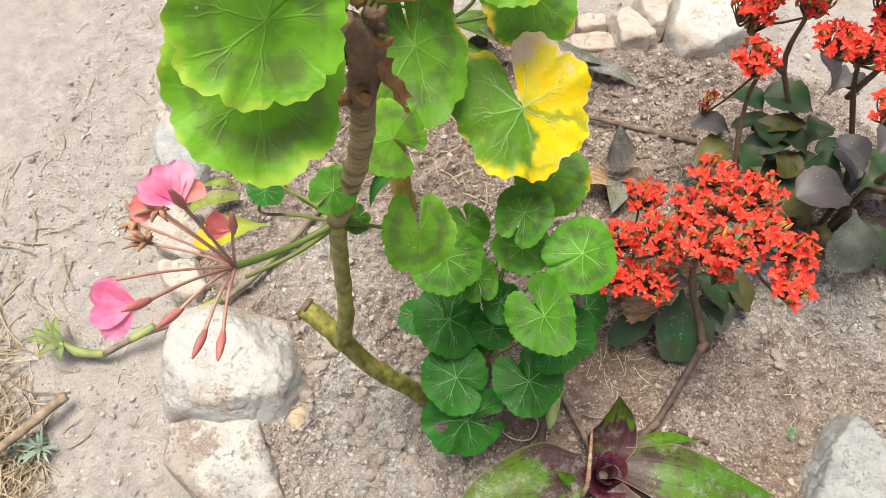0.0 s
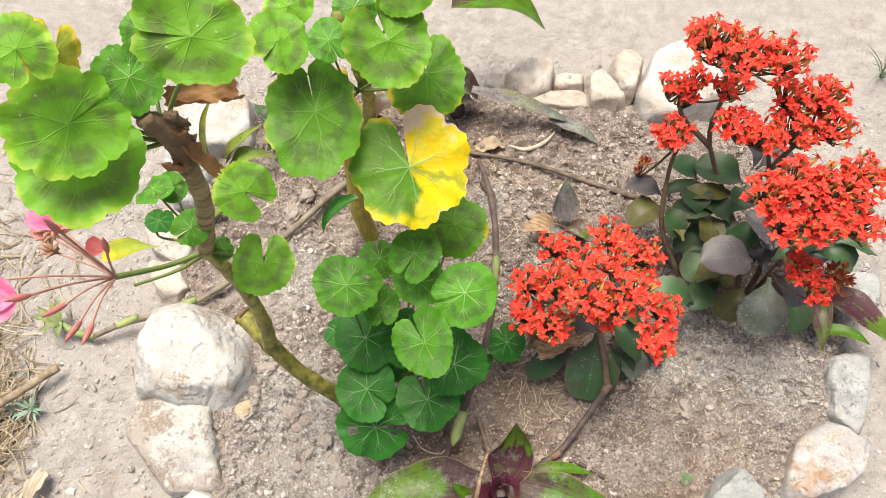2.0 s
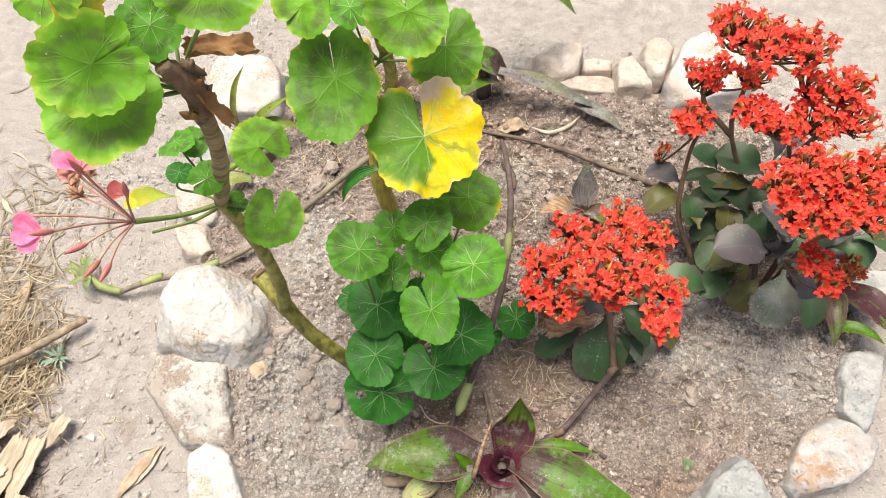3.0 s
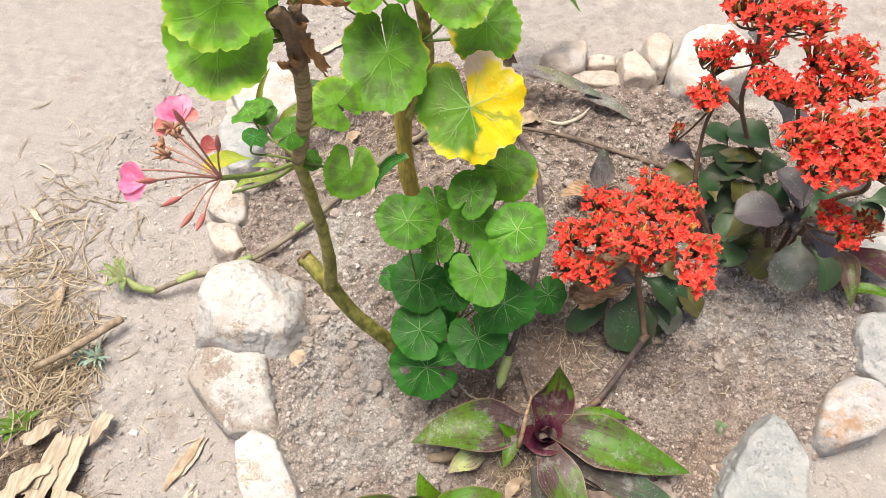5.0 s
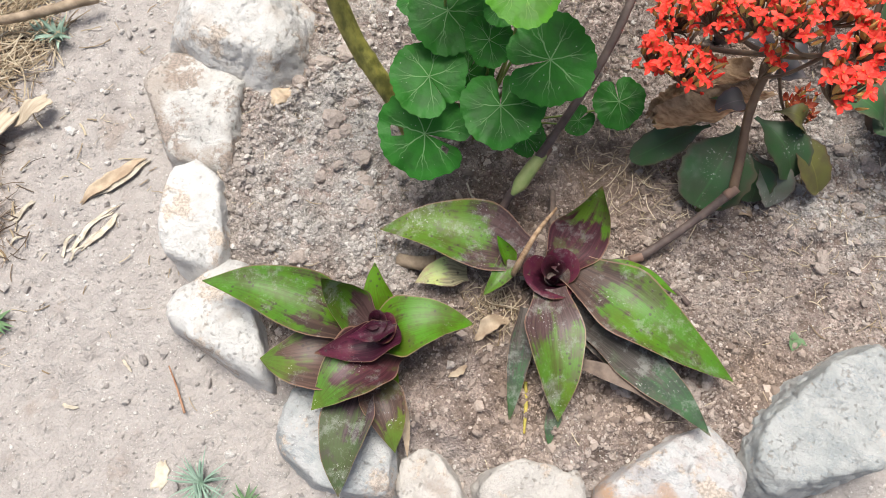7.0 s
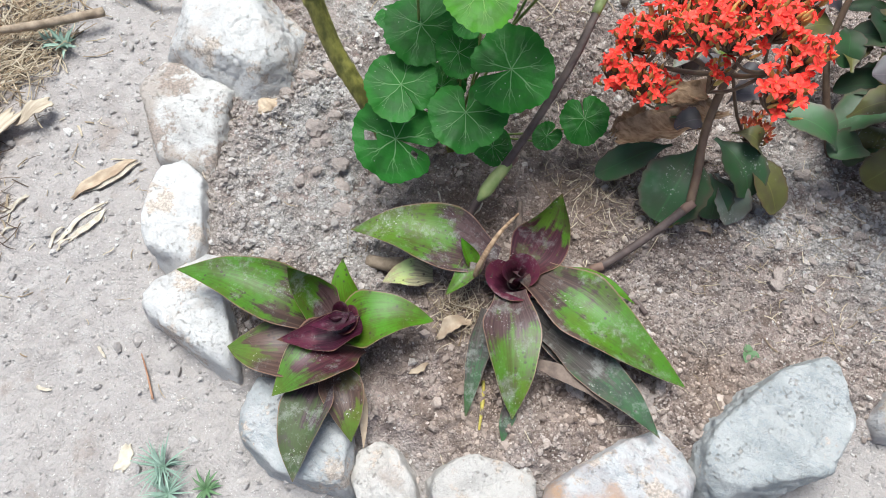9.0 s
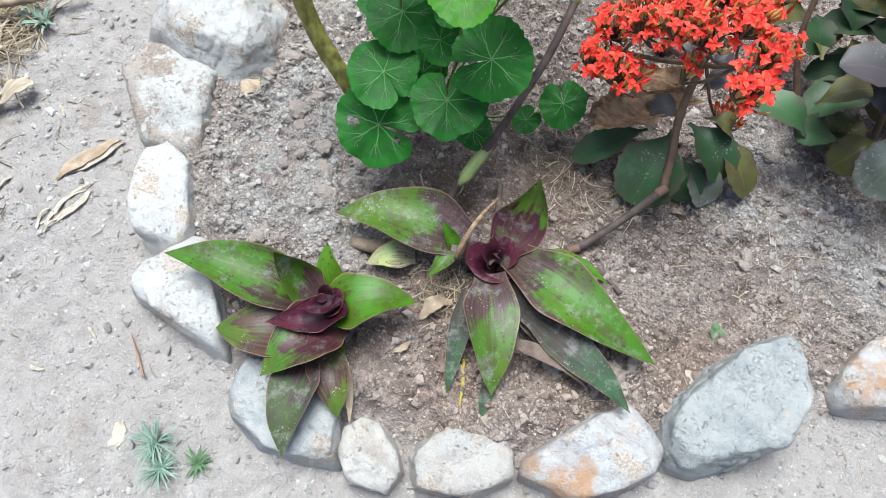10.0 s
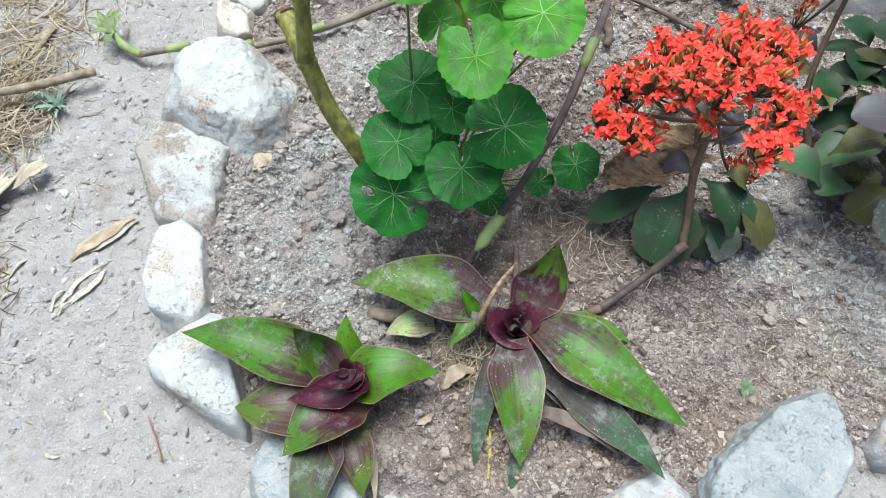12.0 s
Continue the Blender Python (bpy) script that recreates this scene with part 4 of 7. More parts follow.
stone((0.248, 0.774), 0.048, [(-172, 0.023), (-145, 0.023), (-98, 0.039), (-14, 0.023), (-8, 0.023), (47, 0.03), (65, 0.034), (147, 0.029)], tan_stone, "pale tan angular stone of the far edging")
stone((0.324, 0.761), 0.062, [(-153, 0.074), (-81, 0.065), (-59, 0.056), (-25, 0.056), (5, 0.059), (37, 0.069), (101, 0.065), (123, 0.059), (167, 0.054), (175, 0.055)], white_quartz, "large pale white-grey boulder of the far edging")
stone((0.065, 0.731), 0.024, [(-159, 0.018), (-105, 0.014), (-50, 0.018), (21, 0.016), (98, 0.015), (143, 0.017)], pale_stone, "small grey stone behind a geranium stem")
stone((-0.337, 0.543), 0.03, [(-166, 0.023), (116, 0.031), (29, 0.019), (-64, 0.032), (-134, 0.022)], pale_stone, 'pale stone behind the stem top')
stone((0.543, 0.481), 0.03, [(148, 0.031), (98, 0.023), (5, 0.033), (-69, 0.024), (-137, 0.031)], grey_quartz, 'pale stone under dark kalanchoe leaves')

# ---- tall geranium with pink umbel ----
tall_geranium = thing("geranium_plant", (-0.02, 0.22, 0), "tall geranium with bare woody stem and one fading pink flower umbel", "plant")
tube("stem", tall_geranium, [(0.0, 0.222, -0.01), (-0.022, 0.221, 0.055), (-0.058, 0.227, 0.100), (-0.084, 0.237, 0.144)], [0.0092, 0.0082, 0.0078, 0.0080], stem_green, 40, 18, 0.022, [0.3, 0.58, 0.98])
tube("stem", tall_geranium, [(-0.084, 0.237, 0.144), (-0.076, 0.238, 0.20), (-0.072, 0.238, 0.26), (-0.067, 0.231, 0.33), (-0.060, 0.219, 0.402)], [0.0072, 0.0062, 0.0054, 0.0050, 0.0046], stem_green, 44, 18, 0.02, [0.02, 0.3, 0.55, 0.78, 0.98])
tube("stem", tall_geranium, [(-0.060, 0.219, 0.402), (-0.046, 0.224, 0.455), (-0.041, 0.225, 0.50)], [0.0050, 0.0049, 0.0050], stem_bark, 26, 16, 0.03, [0.16, 0.42, 0.7], "ringed brown upper stem")
tube("sheath", tall_geranium, [(-0.043, 0.225, 0.49), (-0.040, 0.225, 0.51), (-0.040, 0.224, 0.525), (-0.046, 0.220, 0.540)], [0.0050, 0.0060, 0.0064, 0.0046], stem_sheath, 20, 14, 0.16, label="dark withered leaf bases round the stem top")
_rng = random.Random(77)
for _k in range(11):
    _a, _z = _rng.uniform(0, 6.28), _rng.uniform(0.492, 0.542)
    _c = Vector((-0.042, 0.224, _z))
    _o = Vector((math.cos(_a), math.sin(_a), 0))
    tube("bract", tall_geranium, [_c + _o * 0.004, _c + _o * 0.008 + Vector((0, 0, -0.002)), _c + _o * _rng.uniform(0.010, 0.014) + Vector((0, 0, _rng.uniform(-0.008, 0.004)))], [0.0022, 0.0030, 0.0005], geranium_dry if _k % 2 == 0 else stem_sheath, 5, 5, 0.4, seed=_k)
stub = tube("cut_stub", tall_geranium, [(-0.084, 0.237, 0.142), (-0.100, 0.247, 0.155), (-0.116, 0.256, 0.160)], [0.0085, 0.008, 0.009], stem_green, 10, 12, 0.08, label="short cut side branch with a dry end")
tube("cut_end", stub, [(-0.114, 0.2553, 0.1597), (-0.1185, 0.2575, 0.161)], [0.0092, 0.0082], stem_sheath, 3, 12, 0.2)
geranium_leaf(tall_geranium, (-0.061, 0.198, 0.561), 0.0258, (0.50, -0.43, 0.75), (0.55, 0.60, 0.10), geranium_light, (-0.045, 0.225, 0.515), gap=3, depth=0.09)
geranium_leaf(tall_geranium, (-0.067, 0.193, 0.538), 0.0290, (0.44, -0.34, 0.83), (-0.20, 0.85, 0.48), geranium_light, (-0.045, 0.225, 0.515), depth=0.11)
geranium_leaf(tall_geranium, (-0.052, 0.232, 0.553), 0.0166, (0.45, -0.40, 0.80), (0.30, 0.79, 0.51), geranium_green, (-0.045, 0.225, 0.515), depth=0.09)
geranium_leaf(tall_geranium, (-0.006, 0.226, 0.594), 0.0228, (0.40, -0.45, 0.80), (-0.92, -0.27, 0.29), geranium_light, (-0.045, 0.225, 0.515), depth=0.09)
geranium_leaf(tall_geranium, (-0.066, 0.204, 0.598), 0.0141, (0.46, -0.39, 0.80), (0.54, -0.60, -0.60), geranium_light, (-0.045, 0.225, 0.515))
geranium_leaf(tall_geranium, (-0.072, 0.222, 0.575), 0.0150, (0.85, -0.10, 0.45), (-0.20, 0.87, 0.40), geranium_yellowing, (-0.045, 0.225, 0.515), gap=10, depth=0.16)
geranium_leaf(tall_geranium, (-0.058, 0.262, 0.550), 0.0126, (0.26, -0.32, 0.91), (-0.20, 0.90, 0.38), geranium_green, (-0.045, 0.225, 0.515))
crumpled(tall_geranium, (-0.044, 0.236, 0.532), (-0.022, 0.262, 0.512), 0.016, geranium_dry)
crumpled(tall_geranium, (-0.037, 0.222, 0.520), (-0.026, 0.224, 0.492), 0.010, geranium_dry)
geranium_leaf(tall_geranium, (-0.035, 0.247, 0.435), 0.0203, (0.32, -0.36, 0.88), (0.85, -0.30, -0.43), geranium_light, (-0.057, 0.218, 0.432), gap=15, depth=0.05)
geranium_leaf(tall_geranium, (-0.019, 0.214, 0.407), 0.0208, (0.29, -0.29, 0.91), (-0.17, 0.92, 0.35), geranium_light, (-0.057, 0.218, 0.402), gap=9)
geranium_leaf(tall_geranium, (-0.058, 0.217, 0.435), 0.0121, (0.36, -0.31, 0.88), (-0.64, -0.77, -0.01), geranium_green, (-0.057, 0.218, 0.402))
geranium_leaf(tall_geranium, (-0.051, 0.222, 0.400), 0.0080, (0.33, -0.30, 0.90), (0.65, 0.76, 0.01), geranium_green, (-0.057, 0.218, 0.402))
geranium_leaf(tall_geranium, (-0.111, 0.255, 0.400), 0.0151, (-0.35, 0.18, 0.92), (0.70, -0.61, 0.38), geranium_green, (-0.057, 0.218, 0.402))
geranium_leaf(tall_geranium, (-0.106, 0.264, 0.390), 0.0114, (0.25, -0.22, 0.94), (0.75, 0.66, -0.05), geranium_green, (-0.057, 0.218, 0.402))
geranium_leaf(tall_geranium, (-0.098, 0.233, 0.400), 0.0109, (0.28, 0.31, 0.91), (-0.11, 0.95, -0.29), geranium_dark, (-0.057, 0.218, 0.402))
blade(tall_geranium, (-0.093, 0.216, 0.398), (-0.130, 0.204, 0.390), 0.0147, geranium_yellowing, 0.004, crenate=True)
umbel_foot = Vector((-0.099, 0.184, 0.418))
tube("flower_stalk", tall_geranium, [(-0.060, 0.219, 0.400), (-0.08, 0.203, 0.402), umbel_foot], [0.0019, 0.0016, 0.0019], petiole_green, 12, 8)
tube("flower_stalk", tall_geranium, [(-0.062, 0.218, 0.396), (-0.08, 0.206, 0.388), (-0.102, 0.19, 0.39)], [0.0015, 0.0012, 0.0010], petiole_green, 12, 8)


def petal(parent, at, facing, along, length, width, mat, cup=0.25):
    N, A = Vector(facing).normalized(), Vector(along)
    A = (A - N * A.dot(N)).normalized()
    S = N.cross(A)
    verts, uvs, faces = [], [], []
    n, m = 8, 6
    for i in range(n + 1):
        s = i / n
        p = 0.18 + 0.82 * math.sin(min(1, s / 0.7) * math.pi / 2) ** 1.4
        if s > 0.7:
            p *= math.sqrt(max(0.02, 1 - ((s - 0.7) / 0.31) ** 2))
        for j in range(m + 1):
            w = 2 * j / m - 1
            verts.append(Vector(at) + A * length * s + S * w * width / 2 * p + N * (cup * length * s * s * 0.4 + cup * width * 0.3 * w * w + 0.03 * length * math.sin(9 * s + 4 * w)))
            uvs.append((j / m, s))
    for i in range(n):
        for j in range(m):
            k = i * (m + 1) + j
            faces.append((k, k + 1, k + m + 2, k + m + 1))
    return part("petal", mesh_of("petal", verts, faces, [mat], uvs), parent)


def pedicel(tip, swollen, kind):
    """One ray of the umbel, with what is left on its end."""
    tip = Vector(tip)
    d = (tip - umbel_foot).normalized()
    ray = tube("pedicel", tall_geranium, [umbel_foot, umbel_foot.lerp(tip, 0.5) + Vector((0, 0, 0.003)), tip], [0.0008, 0.00065, 0.0009], pedicel_red, 10, 6)
    if swollen:
        tube("bud", ray, [tip - d * 0.003, tip + d * 0.002, tip + d * 0.006, tip + d * 0.011], [0.0011, 0.0020, 0.0017, 0.0005], bud_red, 8, 8, 0.08)
    if kind == "withered":
        rng = random.Random(int(abs(tip.x) * 1e5))
        for _ in range(11):
            e = tip + d * 0.004 + Vector((rng.uniform(-1, 1), rng.uniform(-1, 1), rng.uniform(-0.5, 1))) * 0.008
            tube("dry_petal", ray, [tip, tip.lerp(e, 0.5) + Vector((0, 0, 0.002)), e], [0.0006, 0.0012, 0.0003], withered, 5, 5, 0.4)
    return ray


for tip, swollen, kind in [((-0.139, 0.160, 0.45), False, ""), ((-0.117, 0.150, 0.459), True, ""), ((-0.106, 0.184, 0.476), True, ""), ((-0.122, 0.190, 0.456), True, "withered"),
                           ((-0.146, 0.200, 0.42), False, "withered"), ((-0.116, 0.157, 0.428), True, ""), ((-0.104, 0.149, 0.425), True, ""), ((-0.096, 0.149, 0.425), True, ""),
                           ((-0.133, 0.201, 0.43), False, "withered"), ((-0.095, 0.190, 0.445), True, ""), ((-0.139, 0.191, 0.42), False, "withered")]:
    ray = pedicel(tip, swollen, kind)
    if tip[1] == 0.150:
        for k, along in enumerate([(-0.8, -0.5, 0.1), (-0.9, 0.35, 0.2), (-0.5, -0.9, 0.0), (-0.7, 0.0, 0.5)]):
            petal(ray, Vector(tip) + Vector((-0.003, -0.001, 0)), (0.3, -0.3 - 0.1 * k, 0.8), along, 0.016, 0.010, petal_pink)
    if tip[1] == 0.184:
        for k, along in enumerate([(-0.7, 0.7, 0.2), (-0.9, 0.2, 0.3), (-0.2, 0.9, 0.2)]):
            petal(ray, Vector(tip), (0.3, -0.3, 0.8), along, 0.016, 0.011, petal_pink)
        petal(ray, Vector(tip), (0.6, -0.3, 0.7), (0.6, 0.7, 0.2), 0.011, 0.009, petal_coral)
    if tip[1] == 0.190:
        for k, along in enumerate([(-0.9, 0.3, 0.1), (-0.8, -0.3, 0.3), (-0.9, 0.0, 0.5)]):
            petal(ray, Vector(tip), (0.2, -0.5, 0.7), along, 0.011, 0.009, petal_coral)

# ---- geranium behind it ----
back_geranium = thing("geranium_plant", (-0.05, 0.445, 0), "geranium with thick yellow stem and one leaf turning yellow and brown", "plant")
tube("stem", back_geranium, [(-0.045, 0.440, -0.02), (-0.058, 0.446, 0.06), (-0.062, 0.462, 0.15), (-0.052, 0.452, 0.26), (-0.04, 0.43, 0.33)], [0.0115, 0.0105, 0.0095, 0.008, 0.006], stem_yellow, 22, 14, 0.05, [0.25, 0.5, 0.75], "thick peeling yellow stem")
tube("stem", back_geranium, [(-0.060, 0.462, 0.15), (-0.036, 0.452, 0.21), (-0.020, 0.435, 0.29), (-0.02, 0.42, 0.36), (-0.03, 0.42, 0.41)], [0.007, 0.0065, 0.006, 0.005, 0.004], stem_green, 20, 12, 0.04, [0.4, 0.7])
geranium_leaf(back_geranium, (-0.035, 0.360, 0.368), 0.0411, (0.25, -0.43, 0.87), (-0.37, 0.79, 0.49), geranium_edge, (-0.020, 0.415, 0.330), gap=1, depth=0.11, reach=(145, 0.32))
geranium_leaf(back_geranium, (0.016, 0.399, 0.414), 0.0352, (0.20, -0.54, 0.82), (-0.60, 0.59, 0.54), geranium_light, (-0.020, 0.415, 0.330))
geranium_leaf(back_geranium, (0.038, 0.419, 0.360), 0.0371, (0.13, -0.46, 0.88), (-0.22, 0.85, 0.48), geranium_edge, (-0.020, 0.415, 0.330))
geranium_leaf(back_geranium, (0.038, 0.352, 0.325), 0.0506, (0.15, -0.43, 0.89), (-0.40, 0.79, 0.40), geranium_yellow, (-0.010, 0.440, 0.250), gap=5, depth=0.15)
geranium_leaf(back_geranium, (-0.059, 0.378, 0.420), 0.0240, (0.43, -0.15, 0.89), (-0.31, -0.95, -0.01), geranium_light, (-0.020, 0.415, 0.330))
geranium_leaf(back_geranium, (-0.024, 0.386, 0.420), 0.0171, (0.17, -0.42, 0.89), (0.63, -0.65, -0.43), geranium_green, (-0.020, 0.415, 0.330))
geranium_leaf(back_geranium, (-0.072, 0.430, 0.400), 0.0211, (0.24, -0.50, 0.83), (0.36, 0.84, 0.40), geranium_light, (-0.020, 0.415, 0.330))
geranium_leaf(back_geranium, (0.022, 0.428, 0.440), 0.0232, (0.13, -0.55, 0.82), (0.38, 0.80, 0.47), geranium_light, (-0.020, 0.415, 0.330))
geranium_leaf(back_geranium, (-0.022, 0.439, 0.400), 0.0190, (0.18, -0.52, 0.84), (0.37, 0.82, 0.43), geranium_green, (-0.020, 0.415, 0.330))
blade(back_geranium, (-0.048, 0.425, 0.130), (-0.080, 0.385, 0.105), 0.018, geranium_dark, 0.012, fold=0.7)

# ---- low geranium ----
low_geranium = thing("geranium_plant", (0.04, 0.26, 0), "low geranium with a mound of round green leaves", "plant")
tube("stem", low_geranium, [(0.04, 0.262, -0.02), (0.042, 0.262, 0.02), (0.045, 0.265, 0.06)], [0.009, 0.008, 0.005], stem_green, 10, 10, 0.04)
geranium_leaf(low_geranium, (-0.004, 0.274, 0.245), 0.0305, (0.18, -0.28, 0.94), (0.98, 0.05, -0.18), geranium_green, (0.040, 0.262, 0.020), hole=((0.095, 0.128, 0.53, 0.66), (0.155, 0.178, 0.62, 0.74)))
geranium_leaf(low_geranium, (0.050, 0.308, 0.261), 0.0250, (0.12, -0.33, 0.94), (-0.35, -0.90, -0.27), geranium_green, (0.040, 0.262, 0.020))
geranium_leaf(low_geranium, (0.012, 0.318, 0.215), 0.0195, (0.15, -0.31, 0.94), (-0.41, 0.85, 0.35), geranium_green, (0.040, 0.262, 0.020))
geranium_leaf(low_geranium, (0.075, 0.356, 0.235), 0.0330, (0.08, -0.36, 0.93), (-0.99, 0.08, 0.12), geranium_edge, (0.040, 0.262, 0.020))
geranium_leaf(low_geranium, (0.097, 0.290, 0.238), 0.0315, (0.06, -0.30, 0.95), (-0.91, -0.40, -0.07), geranium_green, (0.040, 0.262, 0.020))
geranium_leaf(low_geranium, (0.054, 0.299, 0.222), 0.0242, (0.11, -0.30, 0.95), (-0.16, 0.94, 0.31), geranium_green, (0.040, 0.262, 0.020))
geranium_leaf(low_geranium, (0.023, 0.277, 0.205), 0.0203, (0.14, -0.27, 0.95), (0.25, -0.92, -0.30), geranium_green, (0.040, 0.262, 0.020))
geranium_leaf(low_geranium, (0.071, 0.243, 0.225), 0.0308, (0.09, -0.24, 0.97), (-0.63, 0.73, 0.24), geranium_mid, (0.040, 0.262, 0.020))
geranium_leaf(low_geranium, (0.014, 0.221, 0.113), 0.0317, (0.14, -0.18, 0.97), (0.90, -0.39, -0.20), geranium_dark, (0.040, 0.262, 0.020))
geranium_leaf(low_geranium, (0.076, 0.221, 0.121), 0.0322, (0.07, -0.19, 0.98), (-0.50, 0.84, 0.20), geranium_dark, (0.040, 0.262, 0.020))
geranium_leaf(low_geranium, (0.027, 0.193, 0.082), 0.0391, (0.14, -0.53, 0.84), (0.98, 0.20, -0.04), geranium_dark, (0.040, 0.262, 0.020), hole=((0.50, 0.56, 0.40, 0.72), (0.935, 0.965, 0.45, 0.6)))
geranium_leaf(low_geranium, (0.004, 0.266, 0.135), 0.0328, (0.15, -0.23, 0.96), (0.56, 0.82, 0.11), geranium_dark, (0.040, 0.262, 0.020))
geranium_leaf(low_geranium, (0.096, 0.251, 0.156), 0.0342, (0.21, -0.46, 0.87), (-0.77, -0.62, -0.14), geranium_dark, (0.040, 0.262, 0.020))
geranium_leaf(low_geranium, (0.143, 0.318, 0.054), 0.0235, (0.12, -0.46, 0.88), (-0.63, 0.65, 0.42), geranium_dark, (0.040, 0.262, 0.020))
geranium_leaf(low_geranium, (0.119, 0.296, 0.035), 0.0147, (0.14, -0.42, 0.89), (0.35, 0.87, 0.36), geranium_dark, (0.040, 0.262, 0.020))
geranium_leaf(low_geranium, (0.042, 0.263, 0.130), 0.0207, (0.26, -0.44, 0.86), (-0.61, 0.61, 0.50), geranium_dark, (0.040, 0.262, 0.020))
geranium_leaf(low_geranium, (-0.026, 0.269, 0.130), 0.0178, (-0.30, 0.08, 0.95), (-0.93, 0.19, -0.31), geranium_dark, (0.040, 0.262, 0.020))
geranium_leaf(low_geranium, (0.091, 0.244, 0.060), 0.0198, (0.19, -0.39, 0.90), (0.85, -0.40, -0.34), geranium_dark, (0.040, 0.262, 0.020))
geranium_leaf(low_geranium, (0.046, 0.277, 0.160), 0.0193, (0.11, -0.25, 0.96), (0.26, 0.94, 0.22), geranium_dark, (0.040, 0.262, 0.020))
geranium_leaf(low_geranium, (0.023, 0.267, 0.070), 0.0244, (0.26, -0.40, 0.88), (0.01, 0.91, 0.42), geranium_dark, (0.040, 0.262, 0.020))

# ---- callisias ----
dark_callisia = thing("callisia_plant", (0.166, 0.165, 0), "spreading rosette of purple and green mottled strap leaves", "plant")
blade(dark_callisia, (0.145, 0.165, 0.025), (0.024, 0.122, 0.030), 0.0639, callisia_mottled, 0.014)
blade(dark_callisia, (0.166, 0.168, 0.020), (0.167, 0.227, 0.075), 0.0534, callisia_purple, -0.012, fold=0.35)
blade(dark_callisia, (0.174, 0.174, 0.025), (0.326, 0.157, 0.020), 0.0600, callisia_green, 0.016)
blade(dark_callisia, (0.169, 0.149, 0.025), (0.224, 0.062, 0.012), 0.0521, callisia_mottled, 0.016)
blade(dark_callisia, (0.132, 0.163, 0.030), (0.126, 0.115, 0.030), 0.0221, callisia_mottled, 0.006, fold=0.5)
blade(dark_callisia, (0.135, 0.149, 0.030), (0.113, 0.159, 0.050), 0.0162, callisia_leaf, 0.0, fold=0.6)
blade(dark_callisia, (0.160, 0.127, 0.020), (0.192, 0.043, 0.004), 0.0206, callisia_dusty, 0.006)
blade(dark_callisia, (0.212, 0.137, 0.020), (0.326, 0.108, 0.025), 0.0390, callisia_dusty, 0.006)
blade(dark_callisia, (0.187, 0.147, 0.016), (0.292, 0.128, 0.000), 0.0379, callisia_dusty, 0.006)
blade(dark_callisia, (0.210, 0.107, 0.020), (0.286, 0.108, 0.022), 0.0136, twig_wood, 0.008)
blade(dark_callisia, (0.103, 0.131, 0.012), (0.070, 0.102, 0.012), 0.0297, callisia_pale, 0.006)
blade(dark_callisia, (0.190, 0.193, 0.015), (0.262, 0.204, 0.010), 0.0157, callisia_leaf, 0.006)
blade(dark_callisia, (0.216, 0.076, 0.008), (0.227, 0.043, 0.004), 0.0146, callisia_dusty, 0.002)
tube("dry_stalk", dark_callisia, [(0.139, 0.140, 0.040), (0.140, 0.150, 0.058), (0.141, 0.172, 0.066), (0.144, 0.198, 0.062)], [0.0022, 0.0024, 0.0018, 0.0010], dry_brown, 14, 8, 0.08, label="dry brown stalk bent over the rosette")
for bearing, spread_deg, r1, tall in ((-105, 140, 0.027, 0.032), (60, 140, 0.019, 0.035), (-160, 130, 0.013, 0.038), (0, 120, 0.007, 0.040)):
    sheath(dark_callisia, (0.166, 0.164, 0.004), bearing, spread_deg, 0.004, r1, tall, callisia_heart)
green_callisia = thing("callisia_plant", (0.06, 0.04, 0), "compact rosette of bright green leaves with dark purple centre", "plant")
blade(green_callisia, (0.057, 0.043, 0.025), (-0.067, 0.009, 0.045), 0.0544, callisia_green, 0.014)
blade(green_callisia, (0.066, 0.048, 0.020), (0.025, 0.050, 0.085), 0.0390, callisia_mottled, -0.01, fold=0.4)
blade(green_callisia, (0.069, 0.058, 0.015), (0.041, 0.091, 0.045), 0.0295, callisia_leaf, 0.003)
blade(green_callisia, (0.070, 0.042, 0.025), (0.132, 0.090, 0.035), 0.0519, callisia_leaf, 0.016)
blade(green_callisia, (0.084, 0.045, 0.020), (0.061, -0.029, 0.034), 0.0600, callisia_purple, 0.016)
blade(green_callisia, (0.062, 0.022, 0.018), (0.000, -0.016, 0.020), 0.0580, callisia_brown, 0.012)
blade(green_callisia, (0.083, 0.019, 0.020), (0.129, -0.022, 0.016), 0.0379, callisia_brown, 0.008)
blade(green_callisia, (0.078, 0.010, 0.020), (0.110, -0.070, 0.018), 0.0440, callisia_ashen, 0.01)
blade(green_callisia, (0.091, 0.051, 0.052), (0.045, 0.005, 0.058), 0.0344, callisia_heart, -0.012, fold=0.5)
blade(green_callisia, (0.084, 0.052, 0.058), (0.061, 0.026, 0.066), 0.0201, callisia_heart, -0.006, fold=0.6)
blade(green_callisia, (0.107, 0.020, 0.010), (0.138, -0.020, 0.004), 0.0091, dry_leaf, 0.004)
blade(green_callisia, (0.089, 0.037, 0.010), (0.122, -0.023, 0.006), 0.0185, callisia_leaf, 0.006)
for bearing, spread_deg, r1, tall in ((20, 100, 0.018, 0.030), (60, 130, 0.011, 0.036), (-70, 120, 0.006, 0.039)):
    sheath(green_callisia, (0.070, 0.046, 0.028), bearing, spread_deg, 0.004, r1, tall, callisia_heart)
young_callisia = thing("callisia_plant", (0.2, 0.47, 0), "small callisia shoot with folded purplish leaves", "plant")
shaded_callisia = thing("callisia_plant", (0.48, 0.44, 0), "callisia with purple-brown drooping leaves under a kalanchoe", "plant")
